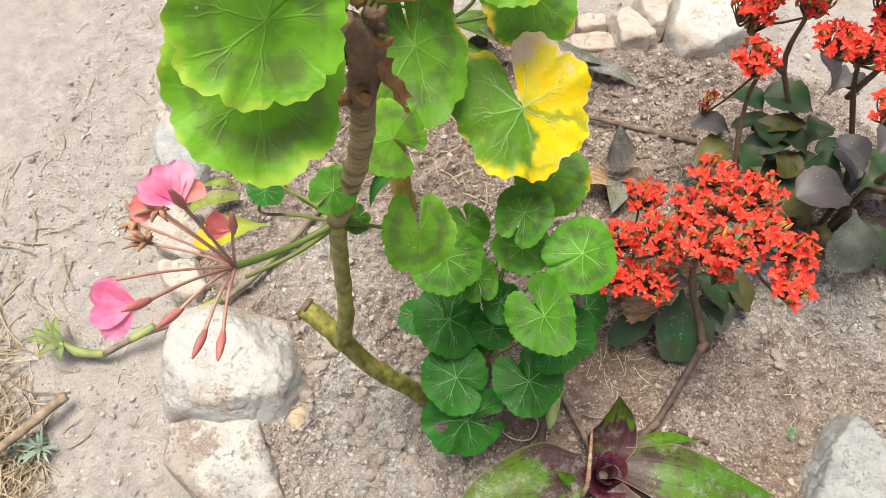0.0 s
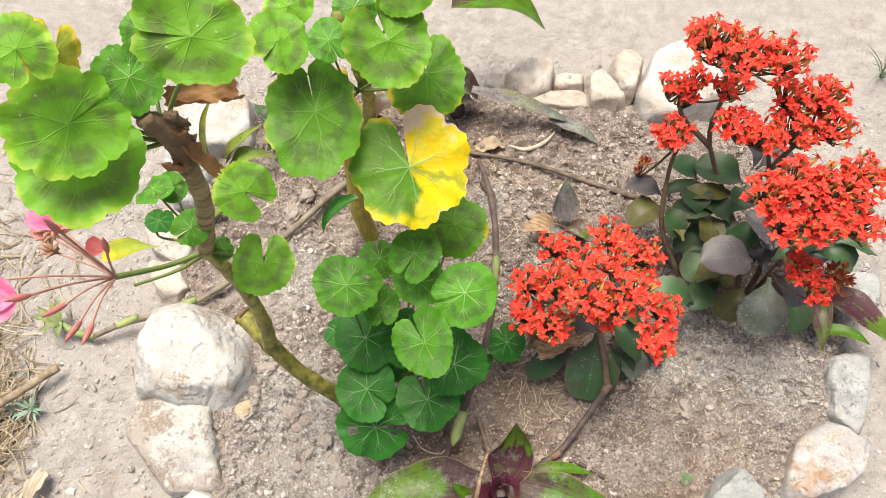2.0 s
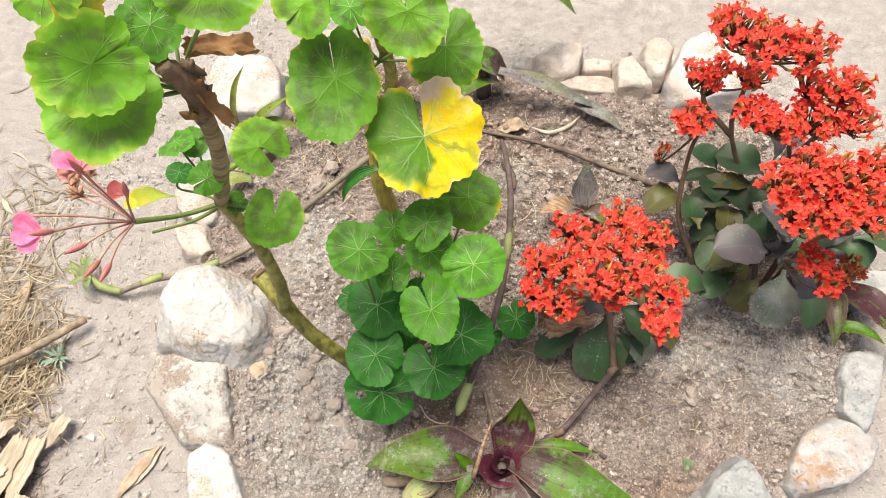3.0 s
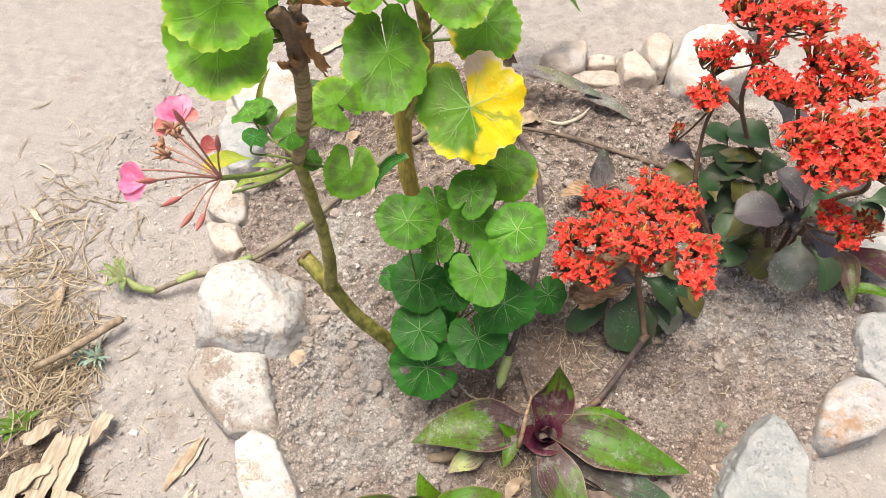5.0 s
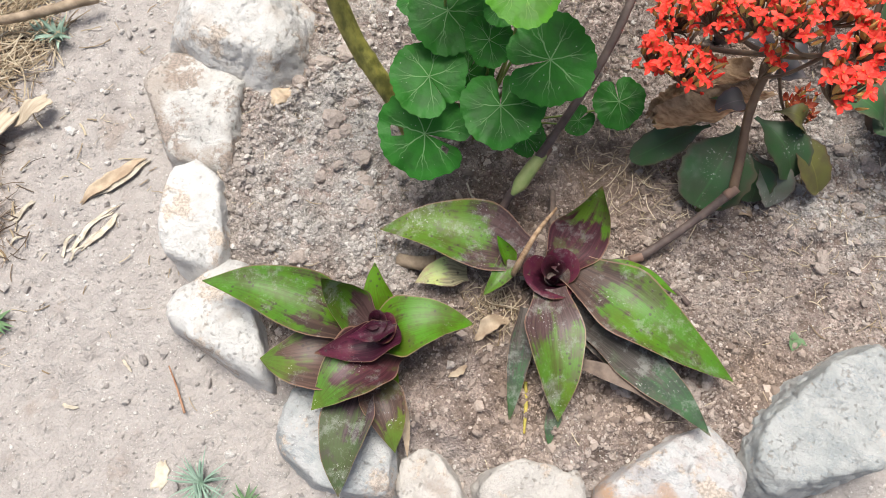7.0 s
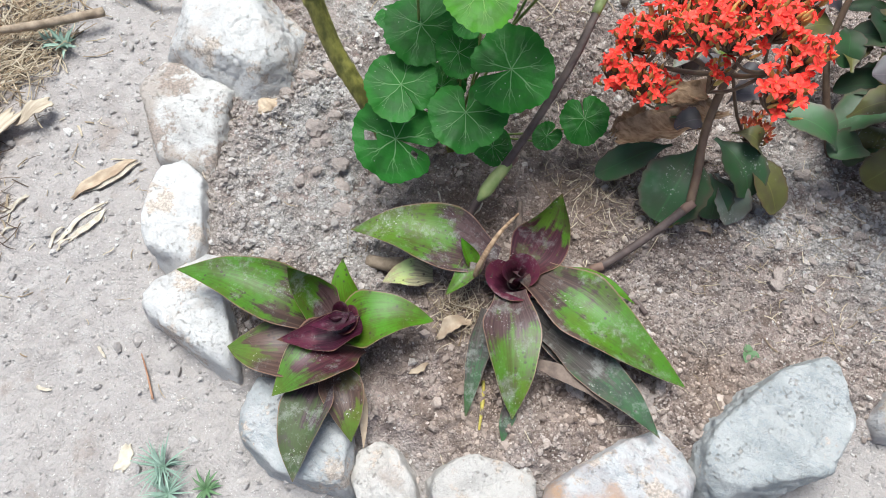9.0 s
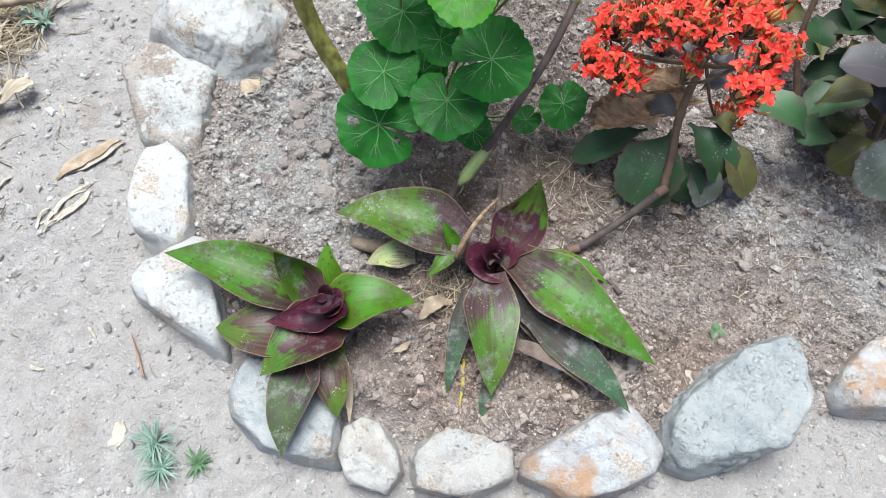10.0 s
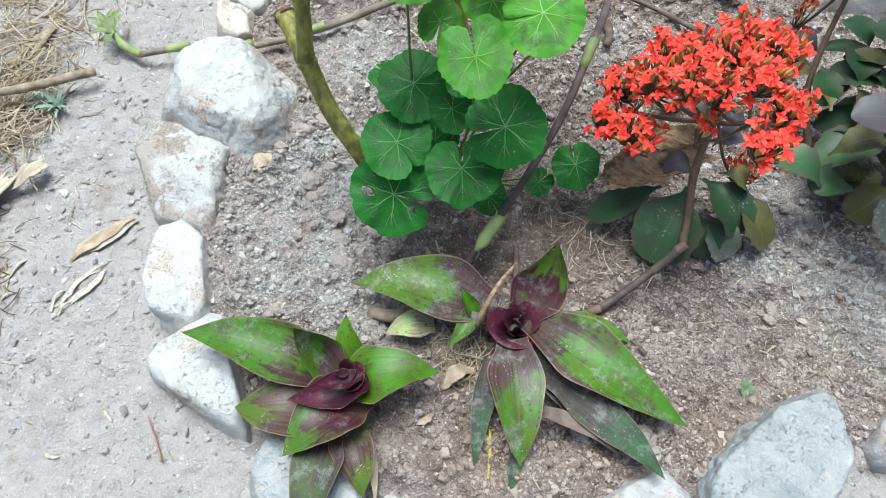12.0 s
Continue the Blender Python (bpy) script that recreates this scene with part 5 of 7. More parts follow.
far_callisia = thing("callisia_plant", (0.0, 0.65, 0), "callisia with long dusty grey-green leaves behind the geranium", "plant")
low_callisia = thing("callisia_plant", (-0.06, 0.6, 0), "shaded callisia with dull grey-green leaves behind the yellow stem", "plant")
bladed_callisia = thing("callisia_plant", (-0.22, 0.45, 0), "young callisia with narrow upright yellow-green blades", "plant")
blade(young_callisia, (0.190, 0.504, 0.020), (0.182, 0.540, 0.060), 0.0373, callisia_grey, 0.0, fold=0.4)
blade(young_callisia, (0.179, 0.495, 0.015), (0.139, 0.472, 0.030), 0.0332, dry_brown, 0.01)
blade(young_callisia, (0.187, 0.493, 0.015), (0.180, 0.447, 0.020), 0.0330, callisia_grey, 0.01)
blade(young_callisia, (0.197, 0.500, 0.015), (0.221, 0.482, 0.020), 0.0289, callisia_brown, 0.01)
blade(shaded_callisia, (0.482, 0.471, 0.020), (0.498, 0.387, 0.030), 0.0348, callisia_brown, 0.02)
blade(shaded_callisia, (0.495, 0.418, 0.020), (0.553, 0.406, 0.030), 0.0172, callisia_leaf, 0.01)
blade(shaded_callisia, (0.502, 0.469, 0.020), (0.583, 0.406, 0.030), 0.0467, callisia_purple, 0.02)
blade(far_callisia, (-0.005, 0.745, 0.120), (0.123, 0.776, 0.060), 0.0638, callisia_leaf, 0.03)
blade(far_callisia, (0.040, 0.662, 0.050), (0.190, 0.663, 0.010), 0.0256, callisia_grey, 0.01)
blade(far_callisia, (0.150, 0.662, 0.018), (0.222, 0.640, 0.004), 0.026, callisia_grey, 0.004)
blade(far_callisia, (0.047, 0.670, 0.030), (-0.037, 0.669, 0.060), 0.0451, callisia_green, 0.02)
blade(far_callisia, (0.040, 0.668, 0.020), (-0.012, 0.612, 0.030), 0.0377, callisia_green, 0.02)
blade(low_callisia, (-0.183, 0.545, 0.030), (-0.240, 0.580, 0.050), 0.0338, callisia_dusty, 0.02)
blade(low_callisia, (-0.186, 0.547, 0.020), (-0.213, 0.530, 0.020), 0.0279, callisia_dusty, 0.01)
blade(low_callisia, (-0.088, 0.603, 0.030), (-0.039, 0.629, 0.040), 0.0310, callisia_brown, 0.02)
blade(low_callisia, (-0.096, 0.599, 0.020), (-0.050, 0.596, 0.020), 0.0266, callisia_dusty, 0.01)
blade(low_callisia, (-0.172, 0.564, 0.040), (-0.154, 0.598, 0.070), 0.0273, callisia_green, 0.01)
blade(bladed_callisia, (-0.279, 0.499, 0.020), (-0.260, 0.533, 0.120), 0.0162, callisia_fresh, 0.01, fold=0.5)
blade(bladed_callisia, (-0.260, 0.504, 0.020), (-0.204, 0.532, 0.080), 0.0225, callisia_fresh, 0.01, fold=0.5)
blade(bladed_callisia, (-0.253, 0.496, 0.020), (-0.194, 0.518, 0.030), 0.0260, callisia_fresh, 0.02)
blade(bladed_callisia, (-0.237, 0.430, 0.020), (-0.295, 0.403, 0.010), 0.0206, callisia_fresh, 0.01)
blade(bladed_callisia, (-0.242, 0.443, 0.020), (-0.280, 0.438, 0.020), 0.0103, callisia_fresh, 0.01)
for plant, x, y, h in ((dark_callisia, 0.166, 0.164, 0.012), (green_callisia, 0.070, 0.046, 0.030), (young_callisia, 0.19, 0.475, 0.02), (shaded_callisia, 0.455, 0.465, 0.025), (bladed_callisia, -0.235, 0.475, 0.025), (far_callisia, 0.02, 0.66, 0.06), (low_callisia, -0.075, 0.545, 0.02)):
    tube("crown", plant, [(x, y, -0.02), (x, y, h * 0.5), (x, y, h)], [0.011, 0.010, 0.006], runner_brown, 8, 10, 0.06)

# ---- kalanchoes ----
front_kalanchoe = thing("kalanchoe_plant", (0.255, 0.31, 0), "low kalanchoe with one broad red flower head and dark leaves", "plant")
plant_anchors[front_kalanchoe.name] = [(0.233, 0.361, 0.138), (0.200, 0.348, 0.145), (0.172, 0.345, 0.120), (0.258, 0.340, 0.170), (0.236, 0.365, 0.165)]
for fork in plant_anchors[front_kalanchoe.name][1:]:
    foot = (0.233, 0.361, 0.130)
    tube("branch", front_kalanchoe, [foot, tuple(p * 0.5 + q * 0.5 - r for p, q, r in zip(foot, fork, (0, 0, 0.003))), fork], [0.0024, 0.0020, 0.0016], kalanchoe_stem, 8, 6)
tube("stem", front_kalanchoe, [(0.259, 0.291, 0.050), (0.250, 0.315, 0.066), (0.240, 0.338, 0.082), (0.235, 0.354, 0.105), (0.233, 0.361, 0.138)], [0.0038, 0.0036, 0.0034, 0.0032, 0.0030], kalanchoe_stem, 18, 10, 0.04, [0.3, 0.55, 0.8])
creeping = tube("creeping_stem", front_kalanchoe, [(0.195, 0.196, 0.0), (0.218, 0.216, 0.010), (0.231, 0.236, 0.018), (0.246, 0.264, 0.032), (0.259, 0.291, 0.050)], [0.0034, 0.0036, 0.0036, 0.0037, 0.0038], runner_brown, 18, 10, 0.04, [0.3, 0.97], "brown stem creeping over the soil")
tube("joint", creeping, [(0.2145, 0.2125, 0.008), (0.2225, 0.220, 0.0125)], [0.0040, 0.0042], runner_node, 4, 10, 0.05)
tube("joint", creeping, [(0.2565, 0.286, 0.0465), (0.2605, 0.294, 0.0525)], [0.0043, 0.0043], runner_node, 4, 10, 0.05)
blade(front_kalanchoe, (0.241, 0.351, 0.050), (0.240, 0.281, 0.020), 0.0617, kalanchoe_green, 0.012, crenate=True)
blade(front_kalanchoe, (0.249, 0.366, 0.050), (0.299, 0.341, 0.030), 0.0466, kalanchoe_green, 0.012, crenate=True)
blade(front_kalanchoe, (0.220, 0.347, 0.040), (0.174, 0.294, 0.020), 0.0312, kalanchoe_green, 0.012, crenate=True)
blade(front_kalanchoe, (0.236, 0.355, 0.070), (0.215, 0.337, 0.075), 0.0225, kalanchoe_grey, 0.012, crenate=True)
blade(front_kalanchoe, (0.275, 0.376, 0.040), (0.328, 0.351, 0.015), 0.0359, kalanchoe_olive, 0.012, crenate=True)
blade(front_kalanchoe, (0.261, 0.345, 0.030), (0.282, 0.316, 0.010), 0.0319, kalanchoe_green, 0.012, crenate=True)
blade(front_kalanchoe, (0.260, 0.316, 0.020), (0.242, 0.284, 0.010), 0.0257, kalanchoe_olive, 0.012, crenate=True)
blade(front_kalanchoe, (0.265, 0.348, 0.030), (0.300, 0.324, 0.008), 0.0340, kalanchoe_dusty, 0.012, crenate=True)
blade(front_kalanchoe, (0.243, 0.379, 0.080), (0.265, 0.391, 0.090), 0.0244, kalanchoe_grey, 0.012, crenate=True)
blade(front_kalanchoe, (0.233, 0.377, 0.050), (0.191, 0.359, 0.030), 0.0366, kalanchoe_green, 0.012, crenate=True)
blade(front_kalanchoe, (0.259, 0.371, 0.060), (0.286, 0.375, 0.050), 0.0251, kalanchoe_olive, 0.012, crenate=True)
blade(front_kalanchoe, (0.237, 0.386, 0.100), (0.258, 0.386, 0.110), 0.0190, kalanchoe_grey, 0.012, crenate=True)
blade(front_kalanchoe, (0.229, 0.366, 0.060), (0.201, 0.350, 0.070), 0.0276, kalanchoe_green, 0.012, crenate=True)
crumpled(front_kalanchoe, (0.244, 0.365, 0.085), (0.178, 0.308, 0.062), 0.0303, dry_brown)
crumpled(front_kalanchoe, (0.228, 0.372, 0.085), (0.181, 0.354, 0.075), 0.0277, dry_brown)
crumpled(front_kalanchoe, (0.185, 0.351, 0.065), (0.174, 0.322, 0.045), 0.0204, dry_brown)
blade(front_kalanchoe, (0.237, 0.376, 0.110), (0.205, 0.373, 0.120), 0.0187, kalanchoe_grey, 0.006, crenate=True)
floret_cluster(front_kalanchoe, (0.155, 0.359, 0.140), 0.0195, 13)
floret_cluster(front_kalanchoe, (0.157, 0.329, 0.126), 0.0184, 11)
floret_cluster(front_kalanchoe, (0.176, 0.395, 0.161), 0.0196, 11)
floret_cluster(front_kalanchoe, (0.181, 0.347, 0.174), 0.0233, 16)
floret_cluster(front_kalanchoe, (0.182, 0.318, 0.140), 0.0217, 12)
floret_cluster(front_kalanchoe, (0.202, 0.362, 0.201), 0.0197, 11)
floret_cluster(front_kalanchoe, (0.209, 0.323, 0.211), 0.0213, 14)
floret_cluster(front_kalanchoe, (0.223, 0.396, 0.206), 0.0193, 11)
floret_cluster(front_kalanchoe, (0.225, 0.354, 0.227), 0.0183, 9)
floret_cluster(front_kalanchoe, (0.250, 0.368, 0.225), 0.0190, 12)
floret_cluster(front_kalanchoe, (0.227, 0.316, 0.224), 0.0191, 10)
floret_cluster(front_kalanchoe, (0.247, 0.330, 0.233), 0.0184, 9)
floret_cluster(front_kalanchoe, (0.270, 0.318, 0.229), 0.0166, 10)
floret_cluster(front_kalanchoe, (0.270, 0.293, 0.214), 0.0167, 11)
floret_cluster(front_kalanchoe, (0.227, 0.309, 0.189), 0.0078, 3)
floret_cluster(front_kalanchoe, (0.277, 0.393, 0.060), 0.0141, 9, faded=True)
tall_kalanchoe = thing("kalanchoe_plant", (0.42, 0.457, 0), "tall kalanchoe with several red flower heads over dark purple-green leaves", "plant")
plant_anchors[tall_kalanchoe.name] = [(0.286, 0.528, 0.185), (0.305, 0.570, 0.262), (0.355, 0.517, 0.225), (0.410, 0.434, 0.24), (0.401, 0.534, 0.235), (0.279, 0.586, 0.19), (0.385, 0.40, 0.17)]
for pts in ([(0.356, 0.446, -0.01), (0.324, 0.459, 0.04), (0.294, 0.480, 0.09), (0.284, 0.517, 0.15), (0.286, 0.528, 0.19)],
            [(0.417, 0.455, -0.01), (0.394, 0.504, 0.05), (0.326, 0.555, 0.15), (0.315, 0.564, 0.22), (0.305, 0.570, 0.265)],
            [(0.424, 0.456, -0.01), (0.417, 0.479, 0.08), (0.382, 0.529, 0.17), (0.355, 0.517, 0.23)],
            [(0.431, 0.458, -0.01), (0.427, 0.457, 0.13), (0.435, 0.434, 0.20), (0.410, 0.434, 0.245)],
            [(0.387, 0.530, 0.15), (0.389, 0.526, 0.20), (0.401, 0.534, 0.24)],
            [(0.326, 0.555, 0.15), (0.289, 0.574, 0.17), (0.279, 0.586, 0.195)],
            [(0.427, 0.457, 0.10), (0.41, 0.42, 0.15), (0.385, 0.40, 0.175)]):
    tube("stem", tall_kalanchoe, pts, [0.0035, 0.0030, 0.0024, 0.0020], kalanchoe_stem, 18, 10, 0.04, [0.3, 0.6])
blade(tall_kalanchoe, (0.384, 0.434, 0.125), (0.327, 0.418, 0.135), 0.0508, kalanchoe_grey, 0.012, crenate=True)
blade(tall_kalanchoe, (0.405, 0.429, 0.130), (0.426, 0.388, 0.130), 0.0415, kalanchoe_grey, 0.012, crenate=True)
blade(tall_kalanchoe, (0.407, 0.457, 0.120), (0.366, 0.476, 0.150), 0.0366, kalanchoe_grey, 0.012, crenate=True)
blade(tall_kalanchoe, (0.381, 0.547, 0.100), (0.321, 0.551, 0.115), 0.0462, kalanchoe_green, 0.012, crenate=True)
blade(tall_kalanchoe, (0.376, 0.530, 0.100), (0.310, 0.518, 0.100), 0.0263, kalanchoe_olive, 0.012, crenate=True)
blade(tall_kalanchoe, (0.330, 0.548, 0.090), (0.297, 0.563, 0.100), 0.0324, kalanchoe_green, 0.012, crenate=True)
blade(tall_kalanchoe, (0.379, 0.550, 0.120), (0.355, 0.566, 0.170), 0.0279, kalanchoe_grey, 0.012, crenate=True)
blade(tall_kalanchoe, (0.292, 0.518, 0.090), (0.250, 0.525, 0.090), 0.0323, kalanchoe_grey, 0.012, crenate=True)
blade(tall_kalanchoe, (0.297, 0.511, 0.080), (0.259, 0.478, 0.080), 0.0362, kalanchoe_olive, 0.012, crenate=True)
blade(tall_kalanchoe, (0.297, 0.508, 0.090), (0.315, 0.474, 0.080), 0.0292, kalanchoe_green, 0.012, crenate=True)
blade(tall_kalanchoe, (0.362, 0.513, 0.090), (0.304, 0.502, 0.090), 0.0304, kalanchoe_green, 0.012, crenate=True)
blade(tall_kalanchoe, (0.385, 0.488, 0.060), (0.319, 0.476, 0.050), 0.0380, kalanchoe_green, 0.012, crenate=True)
blade(tall_kalanchoe, (0.386, 0.481, 0.060), (0.333, 0.438, 0.050), 0.0442, kalanchoe_green, 0.012, crenate=True)
blade(tall_kalanchoe, (0.419, 0.443, 0.080), (0.410, 0.385, 0.050), 0.0514, kalanchoe_dusty, 0.012, crenate=True)
blade(tall_kalanchoe, (0.399, 0.436, 0.060), (0.378, 0.402, 0.040), 0.0369, kalanchoe_olive, 0.012, crenate=True)
blade(tall_kalanchoe, (0.407, 0.472, 0.090), (0.368, 0.484, 0.090), 0.0388, kalanchoe_green, 0.012, crenate=True)
blade(tall_kalanchoe, (0.413, 0.454, 0.100), (0.446, 0.477, 0.100), 0.0379, kalanchoe_green, 0.012, crenate=True)
blade(tall_kalanchoe, (0.440, 0.443, 0.060), (0.469, 0.404, 0.030), 0.0328, kalanchoe_green, 0.012, crenate=True)
blade(tall_kalanchoe, (0.427, 0.480, 0.140), (0.463, 0.475, 0.140), 0.0338, kalanchoe_grey, 0.012, crenate=True)
blade(tall_kalanchoe, (0.424, 0.564, 0.110), (0.406, 0.576, 0.120), 0.0262, kalanchoe_grey, 0.012, crenate=True)
blade(tall_kalanchoe, (0.388, 0.556, 0.120), (0.418, 0.587, 0.120), 0.0261, kalanchoe_grey, 0.012, crenate=True)
blade(tall_kalanchoe, (0.394, 0.538, 0.060), (0.378, 0.559, 0.060), 0.0415, kalanchoe_olive, 0.012, crenate=True)
blade(tall_kalanchoe, (0.458, 0.473, 0.100), (0.501, 0.463, 0.100), 0.0376, kalanchoe_green, 0.012, crenate=True)
blade(tall_kalanchoe, (0.353, 0.540, 0.080), (0.289, 0.519, 0.100), 0.0201, kalanchoe_green, 0.012, crenate=True)
blade(tall_kalanchoe, (0.473, 0.478, 0.120), (0.519, 0.489, 0.100), 0.0374, kalanchoe_green, 0.012, crenate=True)
blade(tall_kalanchoe, (0.385, 0.464, 0.030), (0.360, 0.443, 0.010), 0.0346, kalanchoe_green, 0.012, crenate=True)
blade(tall_kalanchoe, (0.318, 0.617, 0.190), (0.311, 0.621, 0.210), 0.0148, kalanchoe_grey, 0.012, crenate=True)
blade(tall_kalanchoe, (0.412, 0.573, 0.150), (0.422, 0.573, 0.160), 0.0113, kalanchoe_grey, 0.012, crenate=True)
blade(tall_kalanchoe, (0.372, 0.532, 0.035), (0.343, 0.506, 0.031), 0.0447, kalanchoe_green, 0.01, crenate=True)
blade(tall_kalanchoe, (0.374, 0.473, 0.037), (0.374, 0.446, 0.026), 0.0436, kalanchoe_olive, 0.01, crenate=True)
blade(tall_kalanchoe, (0.456, 0.517, 0.081), (0.435, 0.468, 0.095), 0.0405, kalanchoe_green, 0.01, crenate=True)
blade(tall_kalanchoe, (0.479, 0.522, 0.047), (0.453, 0.497, 0.039), 0.0437, kalanchoe_olive, 0.01, crenate=True)
blade(tall_kalanchoe, (0.321, 0.468, 0.084), (0.308, 0.504, 0.071), 0.0356, kalanchoe_olive, 0.01, crenate=True)
blade(tall_kalanchoe, (0.409, 0.535, 0.033), (0.400, 0.499, 0.015), 0.0406, kalanchoe_olive, 0.01, crenate=True)
blade(tall_kalanchoe, (0.414, 0.450, 0.077), (0.406, 0.486, 0.060), 0.0416, kalanchoe_grey, 0.01, crenate=True)
blade(tall_kalanchoe, (0.372, 0.480, 0.069), (0.363, 0.504, 0.085), 0.0312, kalanchoe_green, 0.01, crenate=True)
blade(tall_kalanchoe, (0.458, 0.529, 0.039), (0.403, 0.528, 0.056), 0.0351, kalanchoe_green, 0.01, crenate=True)
blade(tall_kalanchoe, (0.334, 0.421, 0.081), (0.366, 0.447, 0.100), 0.0289, kalanchoe_olive, 0.01, crenate=True)
blade(tall_kalanchoe, (0.371, 0.495, 0.091), (0.336, 0.517, 0.098), 0.0305, kalanchoe_green, 0.01, crenate=True)
blade(tall_kalanchoe, (0.490, 0.534, 0.041), (0.491, 0.493, 0.044), 0.0357, kalanchoe_grey, 0.01, crenate=True)
blade(tall_kalanchoe, (0.369, 0.439, 0.037), (0.340, 0.398, 0.056), 0.0355, kalanchoe_green, 0.01, crenate=True)
blade(tall_kalanchoe, (0.332, 0.493, 0.098), (0.323, 0.527, 0.102), 0.0366, kalanchoe_green, 0.01, crenate=True)
blade(tall_kalanchoe, (0.367, 0.504, 0.100), (0.382, 0.534, 0.106), 0.0319, kalanchoe_green, 0.01, crenate=True)
blade(tall_kalanchoe, (0.373, 0.484, 0.047), (0.412, 0.478, 0.063), 0.0415, kalanchoe_grey, 0.01, crenate=True)
blade(tall_kalanchoe, (0.348, 0.508, 0.084), (0.352, 0.473, 0.081), 0.0332, kalanchoe_olive, 0.01, crenate=True)
blade(tall_kalanchoe, (0.344, 0.405, 0.058), (0.290, 0.402, 0.074), 0.0377, kalanchoe_green, 0.01, crenate=True)
blade(tall_kalanchoe, (0.399, 0.509, 0.093), (0.408, 0.461, 0.110), 0.0331, kalanchoe_grey, 0.01, crenate=True)
blade(tall_kalanchoe, (0.461, 0.464, 0.076), (0.474, 0.497, 0.083), 0.0326, kalanchoe_grey, 0.01, crenate=True)
blade(tall_kalanchoe, (0.484, 0.542, 0.077), (0.546, 0.577, 0.059), 0.0426, kalanchoe_green, 0.01, crenate=True)
blade(tall_kalanchoe, (0.452, 0.508, 0.078), (0.483, 0.551, 0.077), 0.0362, kalanchoe_grey, 0.01, crenate=True)
floret_cluster(tall_kalanchoe, (0.288, 0.570, 0.300), 0.0265, 16)
floret_cluster(tall_kalanchoe, (0.316, 0.551, 0.310), 0.0308, 22)
floret_cluster(tall_kalanchoe, (0.346, 0.552, 0.310), 0.0225, 15)
floret_cluster(tall_kalanchoe, (0.274, 0.584, 0.290), 0.0163, 8)
floret_cluster(tall_kalanchoe, (0.274, 0.527, 0.207), 0.0200, 15)
floret_cluster(tall_kalanchoe, (0.269, 0.587, 0.210), 0.0145, 7)
floret_cluster(tall_kalanchoe, (0.292, 0.597, 0.215), 0.0144, 7)
floret_cluster(tall_kalanchoe, (0.287, 0.584, 0.200), 0.0122, 5)
floret_cluster(tall_kalanchoe, (0.319, 0.571, 0.240), 0.0171, 9)
floret_cluster(tall_kalanchoe, (0.322, 0.510, 0.260), 0.0215, 14)
floret_cluster(tall_kalanchoe, (0.346, 0.500, 0.260), 0.0192, 12)
floret_cluster(tall_kalanchoe, (0.370, 0.545, 0.270), 0.0236, 14)
floret_cluster(tall_kalanchoe, (0.396, 0.543, 0.280), 0.0210, 13)
floret_cluster(tall_kalanchoe, (0.378, 0.518, 0.255), 0.0237, 14)
floret_cluster(tall_kalanchoe, (0.410, 0.519, 0.265), 0.0190, 11)
floret_cluster(tall_kalanchoe, (0.343, 0.423, 0.280), 0.0217, 14)
floret_cluster(tall_kalanchoe, (0.367, 0.435, 0.290), 0.0244, 18)
floret_cluster(tall_kalanchoe, (0.395, 0.430, 0.290), 0.0242, 18)
floret_cluster(tall_kalanchoe, (0.418, 0.448, 0.290), 0.0214, 14)
floret_cluster(tall_kalanchoe, (0.364, 0.399, 0.270), 0.0216, 14)
floret_cluster(tall_kalanchoe, (0.387, 0.403, 0.280), 0.0213, 15)
floret_cluster(tall_kalanchoe, (0.417, 0.408, 0.280), 0.0212, 14)
floret_cluster(tall_kalanchoe, (0.401, 0.392, 0.210), 0.0170, 11)
floret_cluster(tall_kalanchoe, (0.419, 0.378, 0.200), 0.0128, 7)
floret_cluster(tall_kalanchoe, (0.436, 0.394, 0.200), 0.0139, 10, faded=True)
floret_cluster(tall_kalanchoe, (0.261, 0.537, 0.120), 0.0075, 3, faded=True)


# ---- runners, twigs and sticks ----
def long_thing(name, pts, radii, mat, label, category, n=24, sides=8, rough=0.05, rings=None):
    pts = [(x, y, max(z, zg(x, y) + 0.6 * radii[0])) for x, y, z in pts]
    v, f = tube_geo(pts, radii, n, sides, rough, rings, len(pts))
    return tagged(new(name, mesh_of(name, v, f, [mat])), label, category)


path_runner = thing("runner", (-0.25, 0.3, 0), "callisia runner creeping across the path, green at its tip", "runner")
tube("runner_stem", path_runner, [(-0.345, 0.246, -0.004), (-0.312, 0.266, 0.004), (-0.247, 0.298, 0.012), (-0.210, 0.331, 0.014), (-0.181, 0.372, 0.012), (-0.143, 0.432, 0.014), (-0.105, 0.497, 0.014), (-0.06, 0.55, 0.014)], [0.0034, 0.0036, 0.0036, 0.0040, 0.0042, 0.0042], runner_pale, 40, 8, 0.05, [0.2, 0.42, 0.66, 0.85])
tube("runner_tip", path_runner, [(-0.345, 0.246, -0.004), (-0.372, 0.246, -0.004), (-0.398, 0.256, 0.002)], [0.0044, 0.0050, 0.003], runner_green, 12, 8, 0.05, [0.5])
for a, b in (((-0.318, 0.262, 0.004), (-0.296, 0.276, 0.010)), ((-0.255, 0.294, 0.012), (-0.232, 0.310, 0.016)), ((-0.190, 0.358, 0.015), (-0.182, 0.371, 0.015))):
    tube("leaf_sheath", path_runner, [a, tuple((p + q) / 2 for p, q in zip(a, b)), b], [0.0042, 0.0048, 0.0040], runner_green, 8, 8, 0.04)
